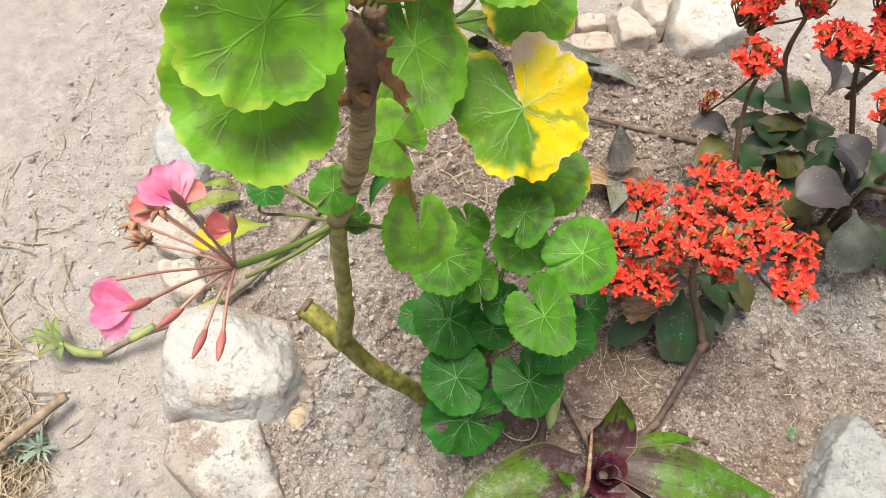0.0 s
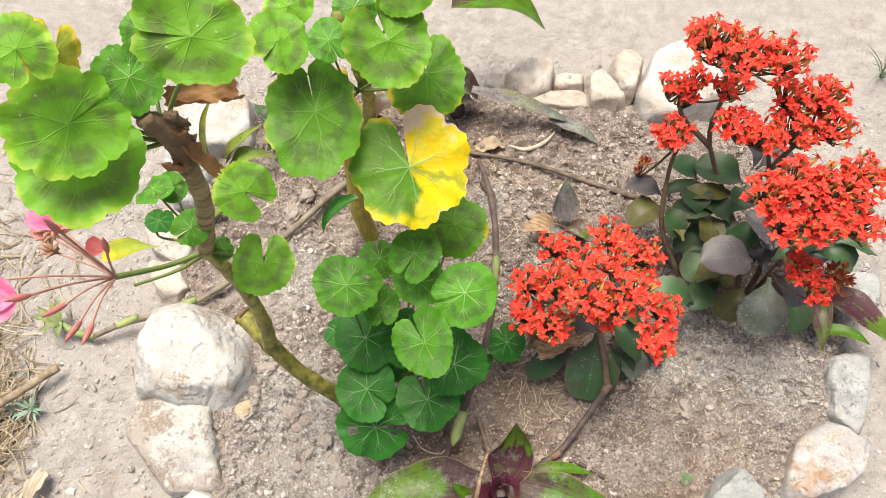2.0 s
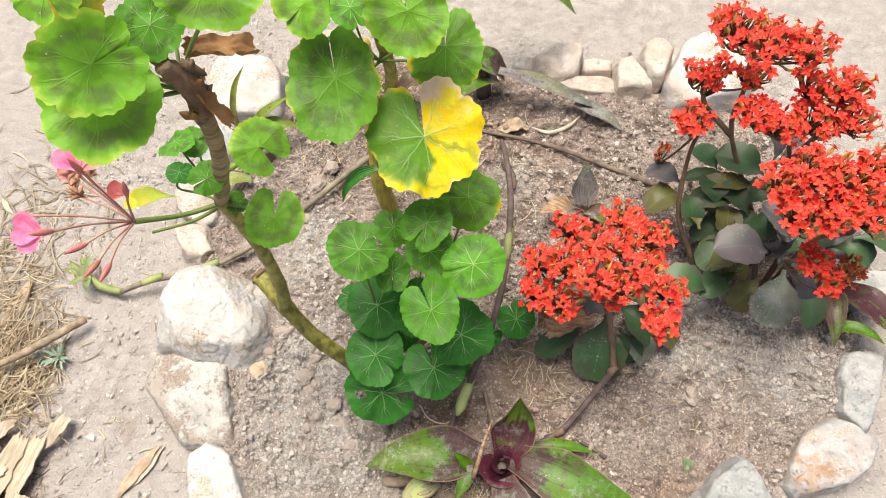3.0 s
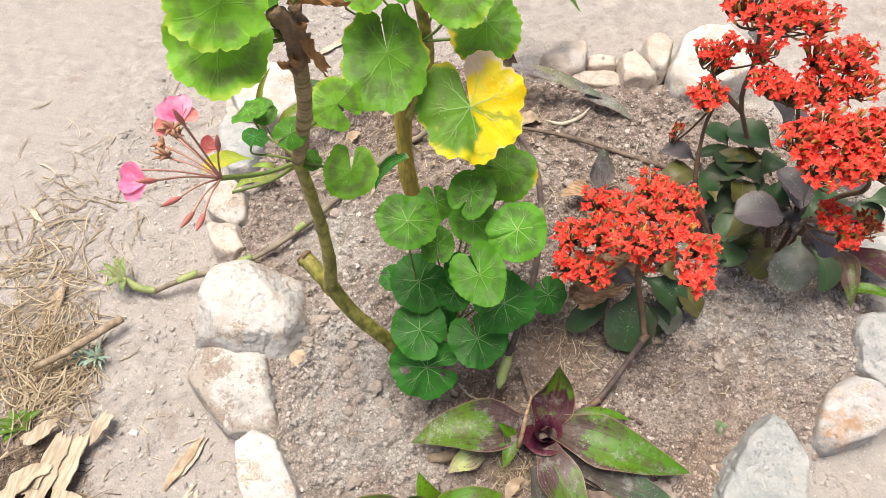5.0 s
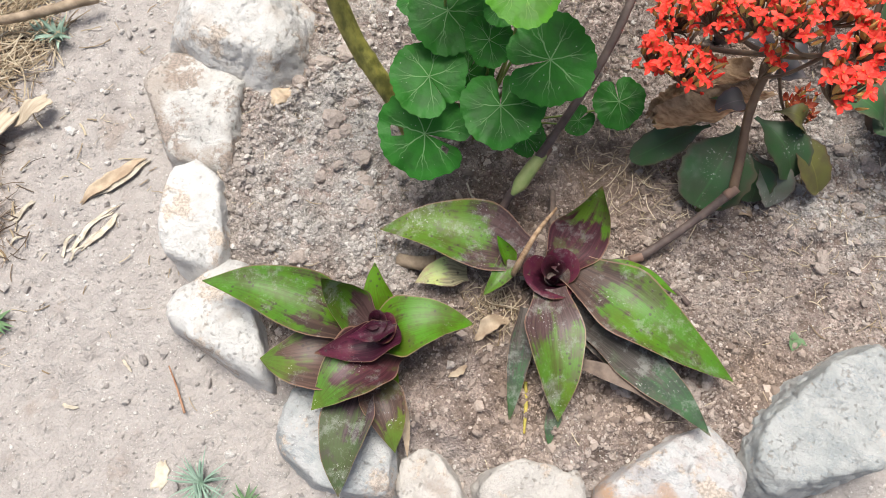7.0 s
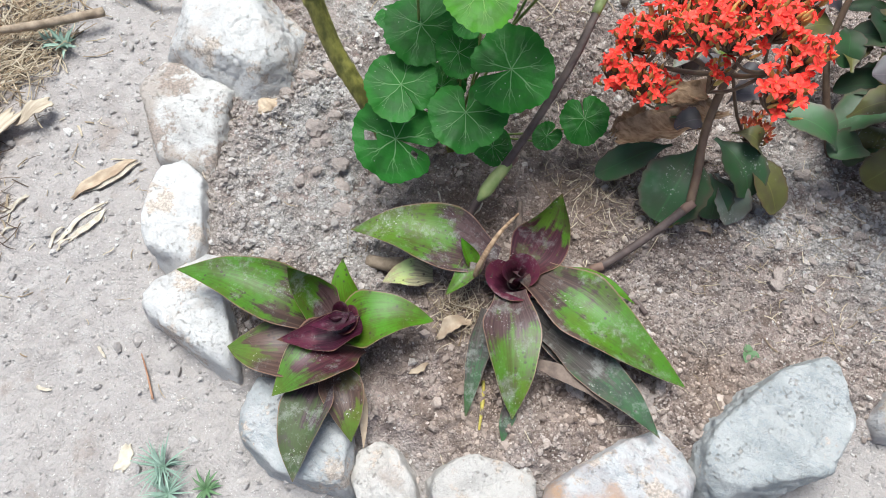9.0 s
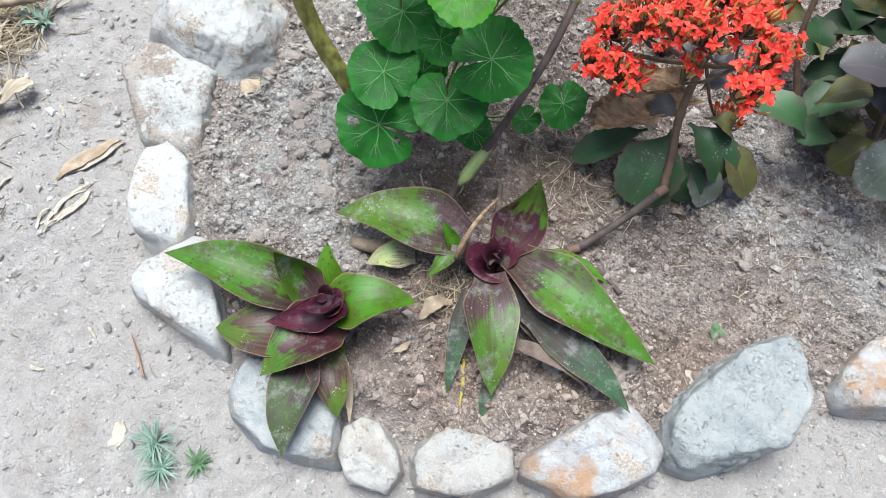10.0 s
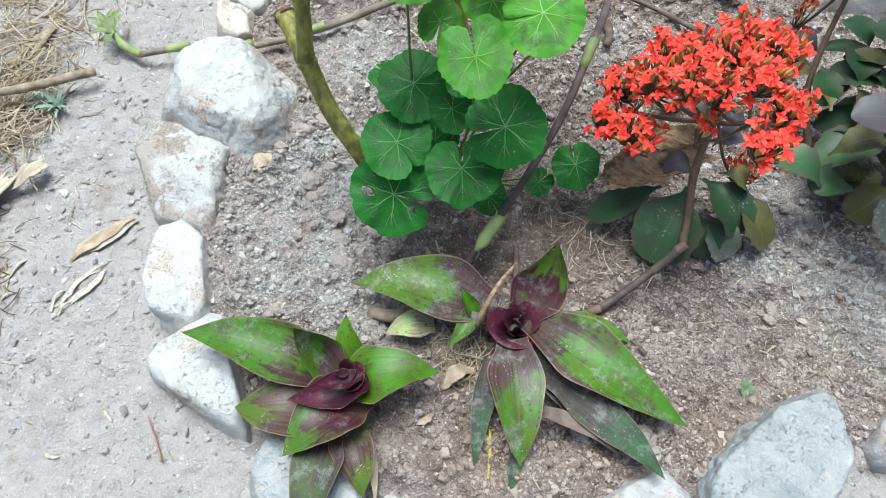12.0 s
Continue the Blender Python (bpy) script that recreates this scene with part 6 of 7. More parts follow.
for b in ((-0.425, 0.266, 0.005), (-0.412, 0.276, 0.006), (-0.428, 0.252, 0.004), (-0.400, 0.280, 0.007), (-0.408, 0.235, 0.004), (-0.385, 0.233, 0.0)):
    blade(path_runner, (-0.388, 0.251, 0.002), b, 0.010, callisia_sprout, 0.004, 0.35)

bed_runner = thing("runner", (0.11, 0.23, 0), "brown jointed callisia runner arching down into the rosette", "runner")
tube("runner_stem", bed_runner, [(0.066, 0.580, 0.008), (0.085, 0.510, 0.075), (0.105, 0.430, 0.132), (0.117, 0.365, 0.150), (0.122, 0.310, 0.125), (0.117, 0.265, 0.090), (0.110, 0.228, 0.060), (0.1035, 0.200, 0.040), (0.102, 0.171, 0.012)], [0.0034, 0.0034, 0.0034, 0.0034, 0.0034, 0.0036, 0.0036], runner_brown, 56, 8, 0.04, [0.36, 0.74])
tube("leaf_sheath", bed_runner, [(0.1155, 0.378, 0.1485), (0.1175, 0.362, 0.1500), (0.1195, 0.345, 0.1450)], [0.0042, 0.0046, 0.0038], runner_green, 8, 8, 0.04)
tube("leaf_sheath", bed_runner, [(0.112, 0.236, 0.061), (0.110, 0.222, 0.060), (0.108, 0.206, 0.054), (0.1065, 0.196, 0.050)], [0.0044, 0.0058, 0.0062, 0.0016], runner_green, 10, 8, 0.05, label="pale green shoot at a joint")
tube("joint", bed_runner, [(0.1135, 0.244, 0.062), (0.1115, 0.234, 0.0605)], [0.0040, 0.0046], runner_node, 4, 8)

long_thing("twig", [(0.02, 0.588, 0.008), (0.099, 0.590, 0.008), (0.154, 0.587, 0.006), (0.218, 0.574, 0.006), (0.29, 0.562, 0.006)], [0.0024, 0.0027, 0.0028, 0.0032, 0.0040], twig_wood, "bent brown dry twig across the soil", "twig", rings=[0.45, 0.75])
long_thing("twig", [(0.128, 0.240, 0.004), (0.140, 0.215, 0.010), (0.150, 0.195, 0.012), (0.158, 0.175, 0.012)], [0.0028, 0.003, 0.003, 0.0026], twig_wood, "short dark root by the rosette", "twig")
long_thing("twig", [(0.078, 0.545, 0.006), (0.092, 0.53, 0.008), (0.098, 0.51, 0.008)], [0.005, 0.005, 0.004], twig_wood, "short stub of brown twig", "twig", 8)
long_thing("stick", [(-0.445, 0.118, 0.0), (-0.412, 0.150, 0.0), (-0.369, 0.200, 0.0)], [0.004, 0.0048, 0.005], stick_wood, "broken tan stick on the path", "stick", 16, 8, 0.1)
long_thing("straw", [(0.10, 0.617, 0.0), (0.125, 0.612, 0.004), (0.148, 0.625, 0.004), (0.160, 0.646, 0.008)], [0.0012, 0.003, 0.003, 0.0008], straw_pale, "curved pale dry straw on the soil", "straw", 14, 6)
long_thing("twig", [(-0.075, -0.058, -0.018), (-0.059, -0.068, -0.018), (-0.039, -0.082, -0.018)], [0.0006, 0.0008, 0.0010], withered, "thin reddish-brown stalk lying on the path", "twig", 10, 6)
long_thing("root", [(0.06, 0.205, 0.01), (0.075, 0.192, 0.014), (0.094, 0.192, 0.012), (0.102, 0.206, 0.012), (0.10, 0.218, 0.008)], [0.0009, 0.0009, 0.0009, 0.0008], straw_pale, "thin pale looped root under the geranium", "root", 18, 5)
long_thing("root", [(0.205, 0.209, 0.004), (0.238, 0.214, 0.003), (0.258, 0.210, 0.003), (0.274, 0.204, 0.002)], [0.0020, 0.0022, 0.0022, 0.0026], runner_brown, "thin brown root lying on the soil beside the rosette", "root", 14, 8)
long_thing("root", [(0.188, 0.078, 0.004), (0.197, 0.062, 0.002), (0.206, 0.042, 0.0)], [0.0016, 0.0018, 0.001], stem_yellow, "thin yellow root at the edging", "root", 10, 6)
long_thing("root", [(0.045, 0.115, 0.002), (0.064, 0.120, 0.006), (0.075, 0.128, 0.008)], [0.006, 0.0062, 0.0055], stick_wood, "cut tan stem stub beside the rosette", "root", 8, 8)


# ---- litter ----
FLAKE_SEED = [0]


def flake(name, a, b, width, mat, label, category, lift, curl):
    """A thin curled strip lying on the ground."""
    FLAKE_SEED[0] += 1
    rng = random.Random(FLAKE_SEED[0] + 300)
    za, zb = zg(*a), zg(*b)
    width *= {"straw": 0.65, "bark_strip": 1.5}.get(name, 1.05)
    rumple = 0.3 if name == "bark_strip" else 1.0
    rest = 0.014 if name == "bark_strip" else 0.0015
    A, B = Vector((*a, za + rest)), Vector((*b, zb + rest))
    side = (B - A).normalized().cross(Vector((0, 0, 1))).normalized()
    n, m = 24, 8
    sh = Vector((rng.uniform(0, 60), rng.uniform(0, 60), 0))
    bend = rng.uniform(-0.12, 0.12) * (B - A).length
    top, bot, faces = [], [], []
    ph = rng.uniform(0, 6)
    for i in range(n + 1):
        s = i / n
        p = 0.45 + 0.55 * math.sin(math.pi * min(1, 0.15 + s * 0.85)) ** 0.6
        if category == "leaf":
            p = max(0.05, math.sin(math.pi * (0.06 + 0.9 * s)) ** 0.8)
        c = A.lerp(B, s) + side * (bend * math.sin(math.pi * s) + 0.04 * width * math.sin(17 * s + ph)) + Vector((0, 0, lift * math.sin(math.pi * s) * (0.7 + 0.5 * math.sin(5 * s + ph))))
        for j in range(m + 1):
            w = 2 * j / m - 1
            q = c + side * w * width / 2 * p * (1 + 0.08 * math.sin(13 * s + 3 * w + ph) + 0.18 * noise.noise(Vector((s * 12, 5.0 * (w > 0), 0)) + sh)) + Vector((0, 0, curl * width * 0.22 * w * w * p + rumple * width * (0.16 * noise.noise(Vector((s * 4, w * 1.5, 0)) + sh) + 0.07 * noise.noise(Vector((s * 9, w * 5, 0)) + sh))))
            if i in (0, n):
                q += (B - A) * rng.uniform(-0.07, 0.07)
            top.append(q + Vector((0, 0, 0.0006)))
            bot.append(q - Vector((0, 0, 0.0004)))
    o = len(top)
    for i in range(n):
        for j in range(m):
            k = i * (m + 1) + j
            faces.append((k, k + 1, k + m + 2, k + m + 1))
            faces.append((o + k, o + k + m + 1, o + k + m + 2, o + k + 1))
        for k0, k1 in ((i * (m + 1), (i + 1) * (m + 1)), ((i + 1) * (m + 1) + m, i * (m + 1) + m)):
            faces.append((k0, k1, o + k1, o + k0))
    return tagged(new(name, mesh_of(name, top + bot, faces, [mat])), label, category)


flake('bark_strip', (-0.377, 0.052), (-0.374, -0.045), 0.0164, bark_tan, 'curled strip of dry tan bark', 'bark', 0.006, 0.35)
flake('bark_strip', (-0.356, 0.057), (-0.354, -0.021), 0.0139, bark_tan, 'curled strip of dry tan bark', 'bark', 0.006, 0.35)
flake('bark_strip', (-0.336, 0.087), (-0.350, 0.049), 0.0116, bark_tan, 'curled strip of dry tan bark', 'bark', 0.006, 0.35)
flake('bark_strip', (-0.402, -0.014), (-0.381, 0.010), 0.0176, bark_tan, 'curled strip of dry tan bark', 'bark', 0.006, 0.35)
flake('bark_strip', (-0.376, -0.060), (-0.329, -0.023), 0.0123, bark_tan, 'curled strip of dry tan bark', 'bark', 0.006, 0.35)
flake('bark_strip', (-0.411, -0.034), (-0.377, 0.016), 0.0151, bark_tan, 'curled strip of dry tan bark', 'bark', 0.006, 0.35)
flake('bark_strip', (-0.418, 0.034), (-0.393, 0.065), 0.0117, bark_tan, 'curled strip of dry tan bark', 'bark', 0.006, 0.35)
flake('bark_strip', (-0.391, -0.054), (-0.370, -0.020), 0.0186, bark_tan, 'curled strip of dry tan bark', 'bark', 0.006, 0.35)
flake('bark_strip', (-0.358, -0.016), (-0.324, -0.011), 0.0087, bark_tan, 'curled strip of dry tan bark', 'bark', 0.006, 0.35)
flake('straw', (-0.423, 0.061), (-0.394, 0.091), 0.0066, straw_pale, 'piece of pale dry straw on the soil', 'straw', 0.003, 0.2)
flake('straw', (-0.286, -0.002), (-0.290, -0.028), 0.0055, straw_pale, 'piece of pale dry straw on the soil', 'straw', 0.003, 0.2)
flake('straw', (-0.303, -0.077), (-0.279, -0.065), 0.0036, straw_pale, 'piece of pale dry straw on the soil', 'straw', 0.003, 0.2)
flake('straw', (-0.270, -0.045), (-0.265, -0.032), 0.0036, straw_pale, 'piece of pale dry straw on the soil', 'straw', 0.003, 0.2)
flake('straw', (-0.221, -0.029), (-0.224, -0.007), 0.0049, straw_pale, 'piece of pale dry straw on the soil', 'straw', 0.003, 0.2)
flake('straw', (-0.217, -0.020), (-0.211, 0.026), 0.0061, straw_pale, 'piece of pale dry straw on the soil', 'straw', 0.003, 0.2)
flake('straw', (-0.216, -0.008), (-0.210, 0.034), 0.0043, straw_pale, 'piece of pale dry straw on the soil', 'straw', 0.003, 0.2)
flake('straw', (-0.573, 0.330), (-0.539, 0.302), 0.0104, straw_pale, 'piece of pale dry straw on the soil', 'straw', 0.003, 0.2)
flake('straw', (-0.556, 0.249), (-0.499, 0.224), 0.0036, straw_pale, 'piece of pale dry straw on the soil', 'straw', 0.003, 0.2)
flake('straw', (-0.567, 0.392), (-0.600, 0.402), 0.0039, straw_pale, 'piece of pale dry straw on the soil', 'straw', 0.003, 0.2)
flake('dry_leaf', (-0.243, 0.021), (-0.222, 0.084), 0.0126, dry_leaf, 'curled dry tan leaf on the soil', 'leaf', 0.008, 0.5)
flake('dry_leaf', (-0.481, 0.154), (-0.475, 0.242), 0.0168, dry_leaf, 'long curved dry tan leaf on the path', 'leaf', 0.006, 0.4)
flake('dry_leaf', (-0.137, 0.185), (-0.131, 0.206), 0.0176, dry_leaf, 'small dry tan leaf scrap on the soil', 'leaf', 0.004, 0.3)
flake('dry_leaf', (-0.144, 0.198), (-0.125, 0.184), 0.0136, dry_leaf, 'small dry tan leaf scrap on the soil', 'leaf', 0.004, 0.3)
flake('dry_leaf', (0.269, 0.318), (0.289, 0.309), 0.0126, dry_leaf, 'small pale dry leaf by the kalanchoe stem', 'leaf', 0.003, 0.2)
flake('dry_leaf', (0.137, 0.087), (0.152, 0.118), 0.0127, dry_leaf, 'crumpled brown dry leaf between the rosettes', 'leaf', 0.01, 0.6)
flake('dry_leaf', (0.133, 0.051), (0.141, 0.066), 0.0057, dry_leaf, 'small pointed dry leaf on the soil', 'leaf', 0.004, 0.3)
flake('dry_leaf', (0.058, 0.600), (0.095, 0.614), 0.0204, dry_leaf, 'dry brown leaf base by the twig', 'leaf', 0.008, 0.5)
flake('dry_leaf', (-0.169, 0.513), (-0.153, 0.536), 0.0141, dry_leaf, 'dry leaf scrap at the geranium foot', 'leaf', 0.005, 0.4)
flake('dry_leaf', (-0.266, 0.684), (-0.228, 0.736), 0.0114, straw_pale, 'pale curled dry leaf behind the geranium', 'leaf', 0.006, 0.4)
flake('wood_chip', (-0.022, -0.140), (-0.032, -0.121), 0.0109, straw_pale, 'pale flat wood chip on the path', 'wood chip', 0.004, 0.1)
flake('straw', (0.167, 0.652), (0.167, 0.702), 0.0064, straw_pale, 'piece of pale dry straw on the soil', 'straw', 0.012, 0.2)
flake('straw', (-0.283, -0.026), (-0.283, -0.002), 0.0054, straw_pale, 'piece of pale dry straw on the soil', 'straw', 0.004, 0.2)
flake('straw', (-0.212, -0.014), (-0.206, 0.027), 0.0095, straw_pale, 'piece of pale dry straw on the soil', 'straw', 0.004, 0.4)
flake('straw', (-0.243, 0.026), (-0.218, 0.085), 0.0088, straw_pale, 'piece of pale dry straw on the soil', 'straw', 0.004, 0.5)
flake('straw', (-0.212, -0.028), (-0.212, -0.011), 0.0037, straw_pale, 'piece of pale dry straw on the soil', 'straw', 0.004, 0.2)
flake('straw', (-0.133, -0.128), (-0.120, -0.124), 0.0047, straw_pale, 'piece of pale dry straw on the soil', 'straw', 0.003, 0.2)
flake('straw', (-0.114, -0.074), (-0.100, -0.078), 0.0034, straw_pale, 'piece of pale dry straw on the soil', 'straw', 0.003, 0.2)


# ---- weeds ----
def weed(at, reach, count, mat, label, width=0.0022, rise=0.8, seed=1):
    w = thing("weed", (*at, 0), label, "weed")
    rng = random.Random(seed)
    z = zg(*at)
    for k in range(count):
        a = k * 2.4 + rng.uniform(-0.4, 0.4)
        d = reach * rng.uniform(0.6, 1.1)
        blade(w, (at[0], at[1], z), (at[0] + d * math.cos(a), at[1] + d * math.sin(a), z + d * rise * rng.uniform(0.3, 1.0)), width * rng.uniform(0.8, 1.3), mat, d * 0.15, 0.3)
    return w


weed((-0.388, 0.150), 0.022, 16, weed_blue, "small blue-green succulent seedling on the path", 0.0045, 1.0, 1)
weed((-0.405, 0.145), 0.016, 10, weed_blue, "tiny grey-green seedling beside dry grass", 0.004, 1.0, 2)
weed((-0.232, -0.105), 0.020, 14, weed_green, "small star-shaped green weed on the path", 0.0035, 0.5, 3)
weed((0.006, -0.118), 0.026, 44, weed_blue, "feathery grey-green weed beside the edging", 0.0015, 0.8, 4)
weed((0.022, -0.132), 0.024, 40, weed_blue, "feathery grey-green weed beside the edging", 0.0015, 0.8, 5)
weed((0.045, -0.112), 0.016, 12, weed_green, "small green weed by a pale stone", 0.003, 0.6, 6)
weed((-0.440, 0.052), 0.030, 8, callisia_leaf, "small bright green broadleaf weed by the bark strips", 0.014, 0.5, 7)
weed((0.361, 0.222), 0.012, 3, weed_green, "tiny green seedling in the bed", 0.009, 0.3, 8)
weed((0.205, 0.10), 0.008, 5, weed_green, "tiny green seedling beside the rosette", 0.003, 0.4, 9)
weed((0.105, 0.005), 0.012, 9, weed_green, "small green seedling under the rosette", 0.004, 0.4, 10)
weed((0.62, 0.86), 0.05, 16, weed_green, "thin grass tuft on the far path", 0.0014, 1.3, 11)


# ---- loose soil, grit and dry grass ----
def lump(kind):
    if kind == "grain":
        v = np.array([(1, 0, 0), (-1, 0, 0), (0, 1, 0), (0, -1, 0), (0, 0, 1), (0, 0, -1)], float)
        f = np.array([(0, 2, 4), (2, 1, 4), (1, 3, 4), (3, 0, 4), (2, 0, 5), (1, 2, 5), (3, 1, 5), (0, 3, 5)])
        return v, f
    g = (1 + 5 ** 0.5) / 2
    v = np.array([(-1, g, 0), (1, g, 0), (-1, -g, 0), (1, -g, 0), (0, -1, g), (0, 1, g), (0, -1, -g), (0, 1, -g), (g, 0, -1), (g, 0, 1), (-g, 0, -1), (-g, 0, 1)]) / 1.9
    f = np.array([(0, 11, 5), (0, 5, 1), (0, 1, 7), (0, 7, 10), (0, 10, 11), (1, 5, 9), (5, 11, 4), (11, 10, 2), (10, 7, 6), (7, 1, 8), (3, 9, 4), (3, 4, 2), (3, 2, 6), (3, 6, 8), (3, 8, 9), (4, 9, 5), (2, 4, 11), (6, 2, 10), (8, 6, 7), (9, 8, 1)])
    return v, f


def crumbs(name, mat, label, count, lo, hi, power, want_bed, seed, kind):
    """Many small lumps in one mesh."""
    rng = np.random.default_rng(seed)
    k = 4
    x, y = rng.uniform(-0.5, 0.62, count * k), rng.uniform(-0.2, 0.80, count * k)
    bed = in_bed(x, y)
    keep = rng.uniform(0, 1, count * k) < (bed if want_bed else 1 - bed)
    patch = vnoise(x * 14, y * 14, 21) * 0.5 + 0.5
    keep &= rng.uniform(0, 1, count * k) < 0.15 + 0.85 * patch
    x, y = x[keep][:count], y[keep][:count]
    n = len(x)
    r = lo * (1 - rng.uniform(0, 1, n) * (1 - (lo / hi) ** power)) ** (-1 / power)
    z = height(x, y) + r * 0.12
    v, f = lump(kind)
    nv = len(v)
    q = v[None] * (1 + rng.uniform(-0.38, 0.38, (n, nv, 1))) + rng.uniform(-0.15, 0.15, (n, nv, 3))
    q = q * (r[:, None] * rng.uniform(0.65, 1.3, (n, 3)))[:, None, :]
    a = rng.uniform(0, 6.28, n)
    c, s = np.cos(a)[:, None], np.sin(a)[:, None]
    q = np.stack([q[..., 0] * c - q[..., 1] * s, q[..., 0] * s + q[..., 1] * c, q[..., 2] * 0.8], -1) + np.stack([x, y, z], -1)[:, None, :]
    faces = (f[None] + (np.arange(n) * nv)[:, None, None]).reshape(-1, 3)
    me = mesh_of(name, q.reshape(-1, 3).tolist(), faces.tolist(), [mat], smooth=False)
    soil_kinds(me, np.repeat(x, nv), np.repeat(y, nv))
    return tagged(new(name, me), label, "soil", kind="stuff")


crumbs("soil_grains", bed_grains, "fine loose grains of grey-brown soil in the bed", 120000, 0.0006, 0.0020, 2.0, True, 3, "grain")
crumbs("soil_crumbs", bed_clods, "crumbly grey-brown soil lumps in the bed", 13000, 0.0014, 0.0044, 2.6, True, 8, "crumb")
crumbs("path_grit", path_grit, "pale grit and crumbs on the trodden path", 40000, 0.0005, 0.0024, 2.4, False, 4, "grain")


crumbs("path_crumbs", path_grit, "crumbled earth scattered over the path", 2200, 0.0016, 0.0050, 2.2, False, 12, "crumb")


PEB = [0]


def pebble(at, r):
    PEB[0] += 1
    rng = random.Random(PEB[0])
    bm = bmesh.new()
    bmesh.ops.create_icosphere(bm, subdivisions=3, radius=1)
    sh = Vector((rng.uniform(0, 90), 3, 7))
    e = Vector((rng.uniform(0.85, 1.2), rng.uniform(0.7, 1.0), rng.uniform(0.5, 0.7)))
    for v in bm.verts:
        k = 1 + 0.30 * noise.noise(v.co * 1.3 + sh) + 0.20 * noise.noise(v.co * 3.5 + sh) + 0.12 * noise.noise(v.co * 9 + sh)
        v.co = Vector((v.co.x * e.x, v.co.y * e.y, v.co.z * e.z)) * k * r
    me = bpy.data.meshes.new("pebble")
    bm.to_mesh(me)
    bm.free()
    me.materials.append(bed_clods)
    ob = new("soil_clod", me)
    ob.location = (at[0], at[1], zg(*at) + r * 0.15)
    ob.rotation_euler = (0, 0, rng.uniform(0, 6))
    tagged(ob, "hard dry grey-brown clod of soil", "clod", "clods in the bed")


pebble((-0.029, 0.074), 0.0057)
pebble((0.356, 0.302), 0.0069)
pebble((0.415, 0.356), 0.0044)
pebble((-0.081, 0.202), 0.0118)
pebble((0.229, 0.282), 0.0052)
pebble((0.376, 0.332), 0.0038)
pebble((-0.153, 0.218), 0.0072)
pebble((-0.123, 0.246), 0.0108)
pebble((-0.131, 0.219), 0.0078)
pebble((-0.170, 0.202), 0.0065)
pebble((-0.112, 0.270), 0.0095)
pebble((0.315, 0.323), 0.0045)
pebble((-0.146, 0.481), 0.0095)
pebble((-0.158, 0.456), 0.0132)
pebble((-0.150, 0.400), 0.0083)
pebble((0.407, 0.351), 0.0038)
pebble((0.457, 0.345), 0.0041)
pebble((0.358, 0.292), 0.0057)
pebble((0.259, 0.344), 0.0042)
pebble((0.048, 0.142), 0.0088)
pebble((-0.032, 0.070), 0.0055)
pebble((0.186, 0.296), 0.0042)
_clods = random.Random(15)
for cx, cy, sx, sy, count in ((-0.05, 0.19, 0.05, 0.05, 16), (0.37, 0.39, 0.04, 0.03, 10), (0.30, 0.14, 0.05, 0.03, 8), (0.10, 0.52, 0.05, 0.03, 6)):
    for _ in range(count):
        pebble((round(cx + _clods.uniform(-sx, sx), 3), round(cy + _clods.uniform(-sy, sy), 3)), _clods.uniform(0.0035, 0.0085))


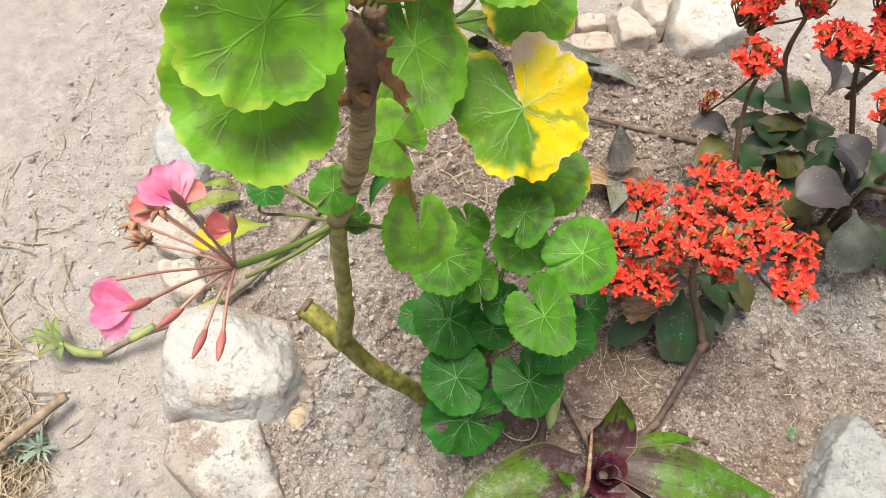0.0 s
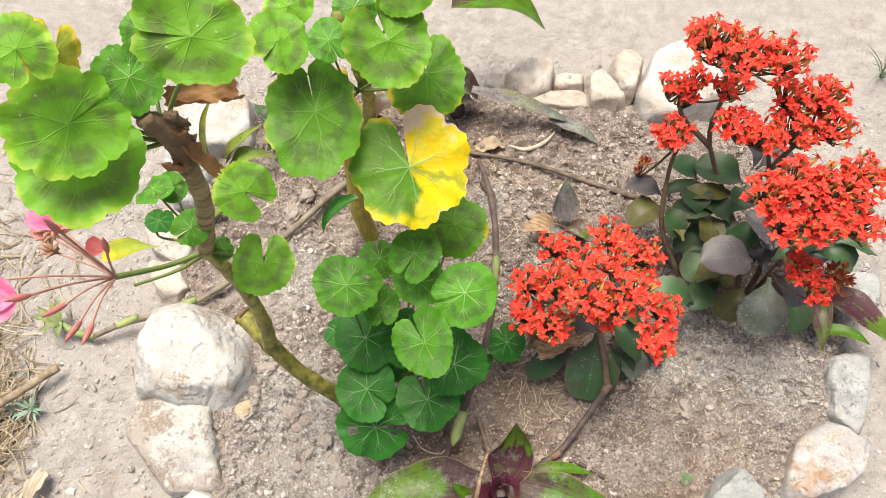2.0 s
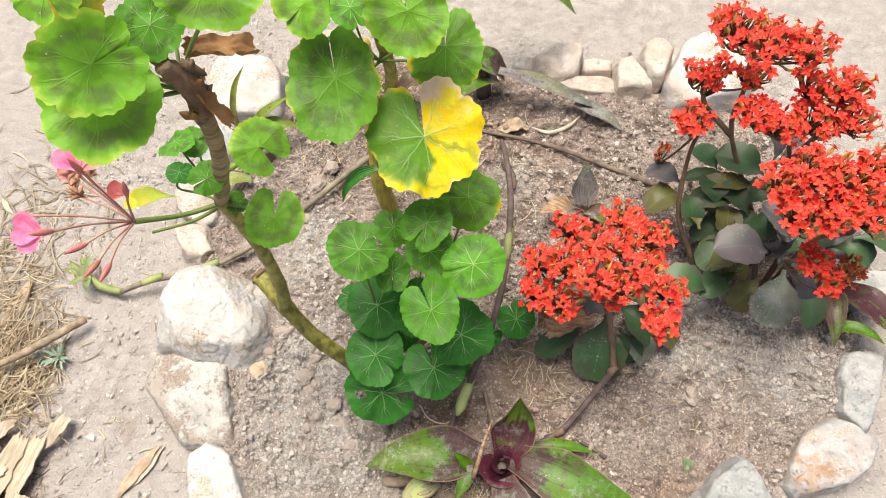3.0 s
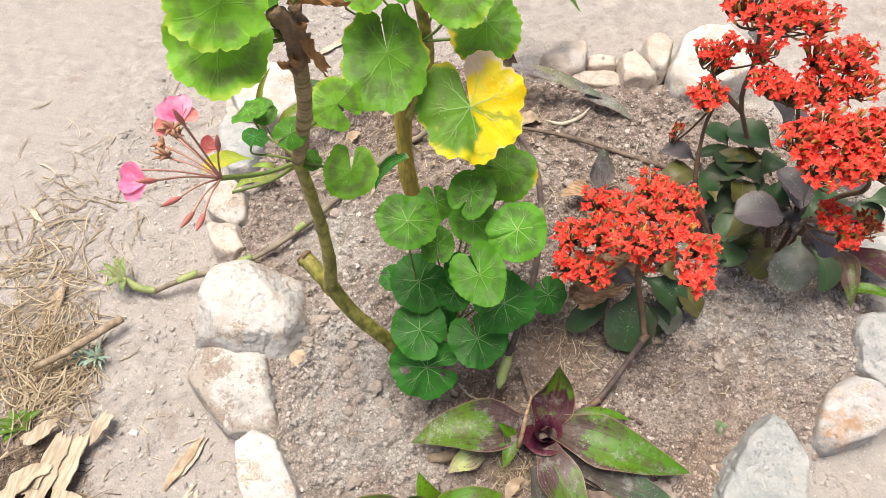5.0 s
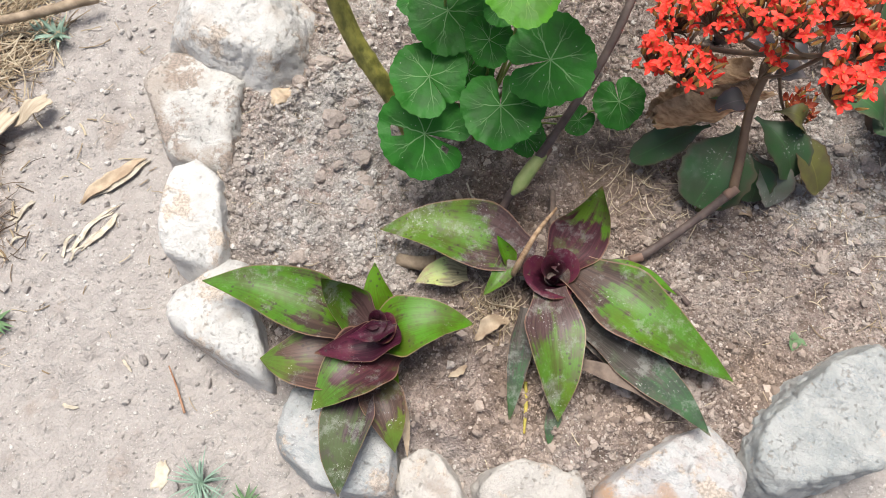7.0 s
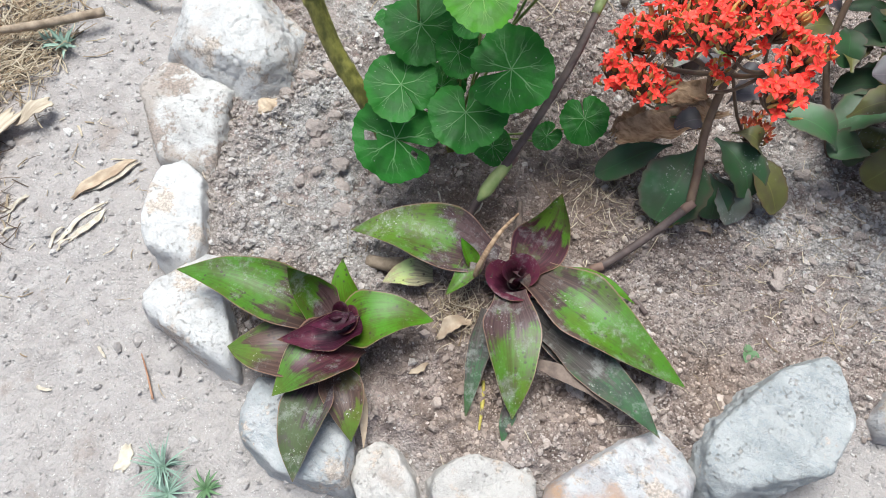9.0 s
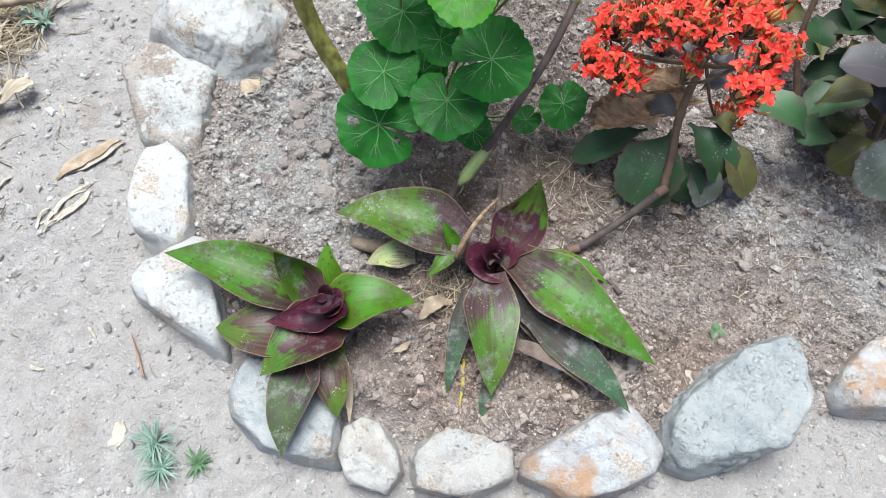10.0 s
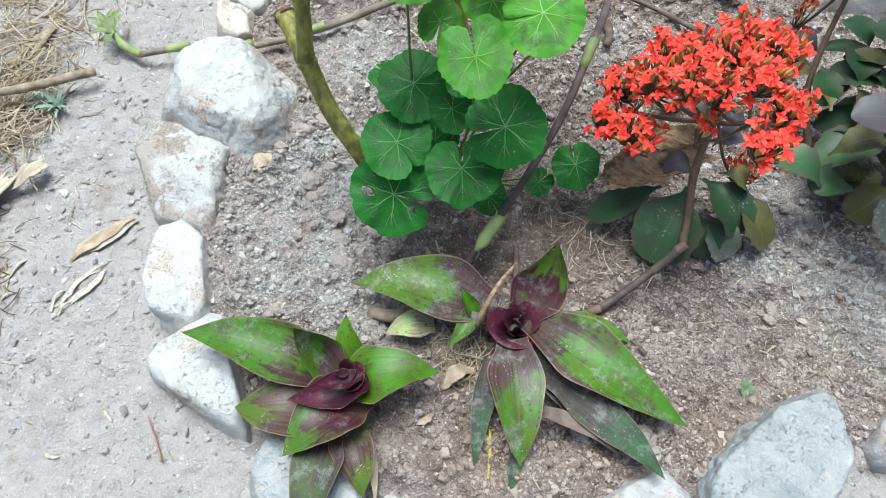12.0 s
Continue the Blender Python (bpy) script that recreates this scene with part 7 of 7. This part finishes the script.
def strands(name, mat, label, spots, seed, flatness=0.4):
    """Dry grass or rootlets: spots are (x, y, spread x, spread y, count, length, width, pile height)."""
    rng = random.Random(seed)
    verts, faces = [], []
    for sx, sy, dx, dy, count, length, width, pile in spots:
        for _ in range(count):
            x, y = rng.gauss(sx, dx), rng.gauss(sy, dy)
            a = rng.uniform(0, 6.28)
            L = length * rng.uniform(0.35, 1.3)
            d = Vector((math.cos(a), math.sin(a), 0))
            s = Vector((-d.y, d.x, 0))
            z = zg(x, y) + 0.001 + pile * rng.random() ** 1.5
            tilt, bow = rng.uniform(-0.25, 0.25) * flatness * (pile > 0.004), rng.uniform(-0.5, 0.5)
            w = width * rng.uniform(0.5, 1.3)
            o = len(verts)
            for i in range(5):
                k = i / 4 - 0.5
                c = Vector((x, y, z)) + d * L * k + s * bow * L * k * k + Vector((0, 0, tilt * L * k + 0.001 * rng.random()))
                for v in (c - s * w, c + s * w, c + Vector((0, 0, w * 1.2))):
                    verts.append(v)
            for i in range(4):
                for p, q in ((0, 2), (2, 1), (1, 0)):
                    faces.append((o + 3 * i + p, o + 3 * i + q, o + 3 * i + 3 + q, o + 3 * i + 3 + p))
    return tagged(new(name, mesh_of(name, verts, faces, [mat], smooth=False)), label, "dry grass", kind="stuff")


strands("dry_grass", hay, "matted dry straw-coloured grass at the path edge", [(-0.425, 0.115, 0.022, 0.028, 420, 0.04, 0.0006, 0.010), (-0.47, 0.15, 0.03, 0.05, 330, 0.045, 0.0006, 0.008), (-0.53, 0.25, 0.05, 0.10, 260, 0.045, 0.0007, 0.004),
                                                                              (-0.55, 0.10, 0.04, 0.08, 300, 0.05, 0.0007, 0.008)], 5)
strands("root_mat", root_hair, "dark matted rootlets and dry grass on the path", [(-0.335, -0.065, 0.026, 0.026, 600, 0.020, 0.0005, 0.005), (-0.38, -0.075, 0.035, 0.04, 1300, 0.020, 0.0005, 0.006), (-0.41, 0.0, 0.03, 0.03, 260, 0.026, 0.0005, 0.006), (-0.29, -0.12, 0.03, 0.03, 120, 0.02, 0.0005, 0.002),
                                                                                (-0.44, 0.12, 0.025, 0.03, 220, 0.03, 0.0005, 0.006)], 6)
strands("soil_straw", hay, "fine dry stalks scattered over soil and path", [(0.12, 0.30, 0.25, 0.2, 260, 0.014, 0.00035, 0.0), (0.18, 0.29, 0.035, 0.03, 160, 0.02, 0.0004, 0.004), (-0.25, 0.15, 0.12, 0.2, 200, 0.012, 0.0004, 0.0),
                                                                          (0.12, 0.55, 0.12, 0.05, 140, 0.022, 0.0005, 0.002), (-0.08, 0.52, 0.08, 0.06, 160, 0.03, 0.0006, 0.004), (0.135, 0.125, 0.012, 0.012, 160, 0.016, 0.0004, 0.006), (0.35, 0.33, 0.06, 0.05, 160, 0.016, 0.0004, 0.0), (-0.35, 0.5, 0.1, 0.15, 160, 0.018, 0.0005, 0.0),
                                                                          (-0.36, -0.05, 0.035, 0.035, 26, 0.028, 0.0011, 0.006), (-0.45, 0.10, 0.04, 0.06, 45, 0.04, 0.0011, 0.010), (-0.50, 0.26, 0.04, 0.08, 30, 0.05, 0.0012, 0.004), (-0.28, 0.0, 0.06, 0.08, 30, 0.016, 0.0009, 0.001)], 7)
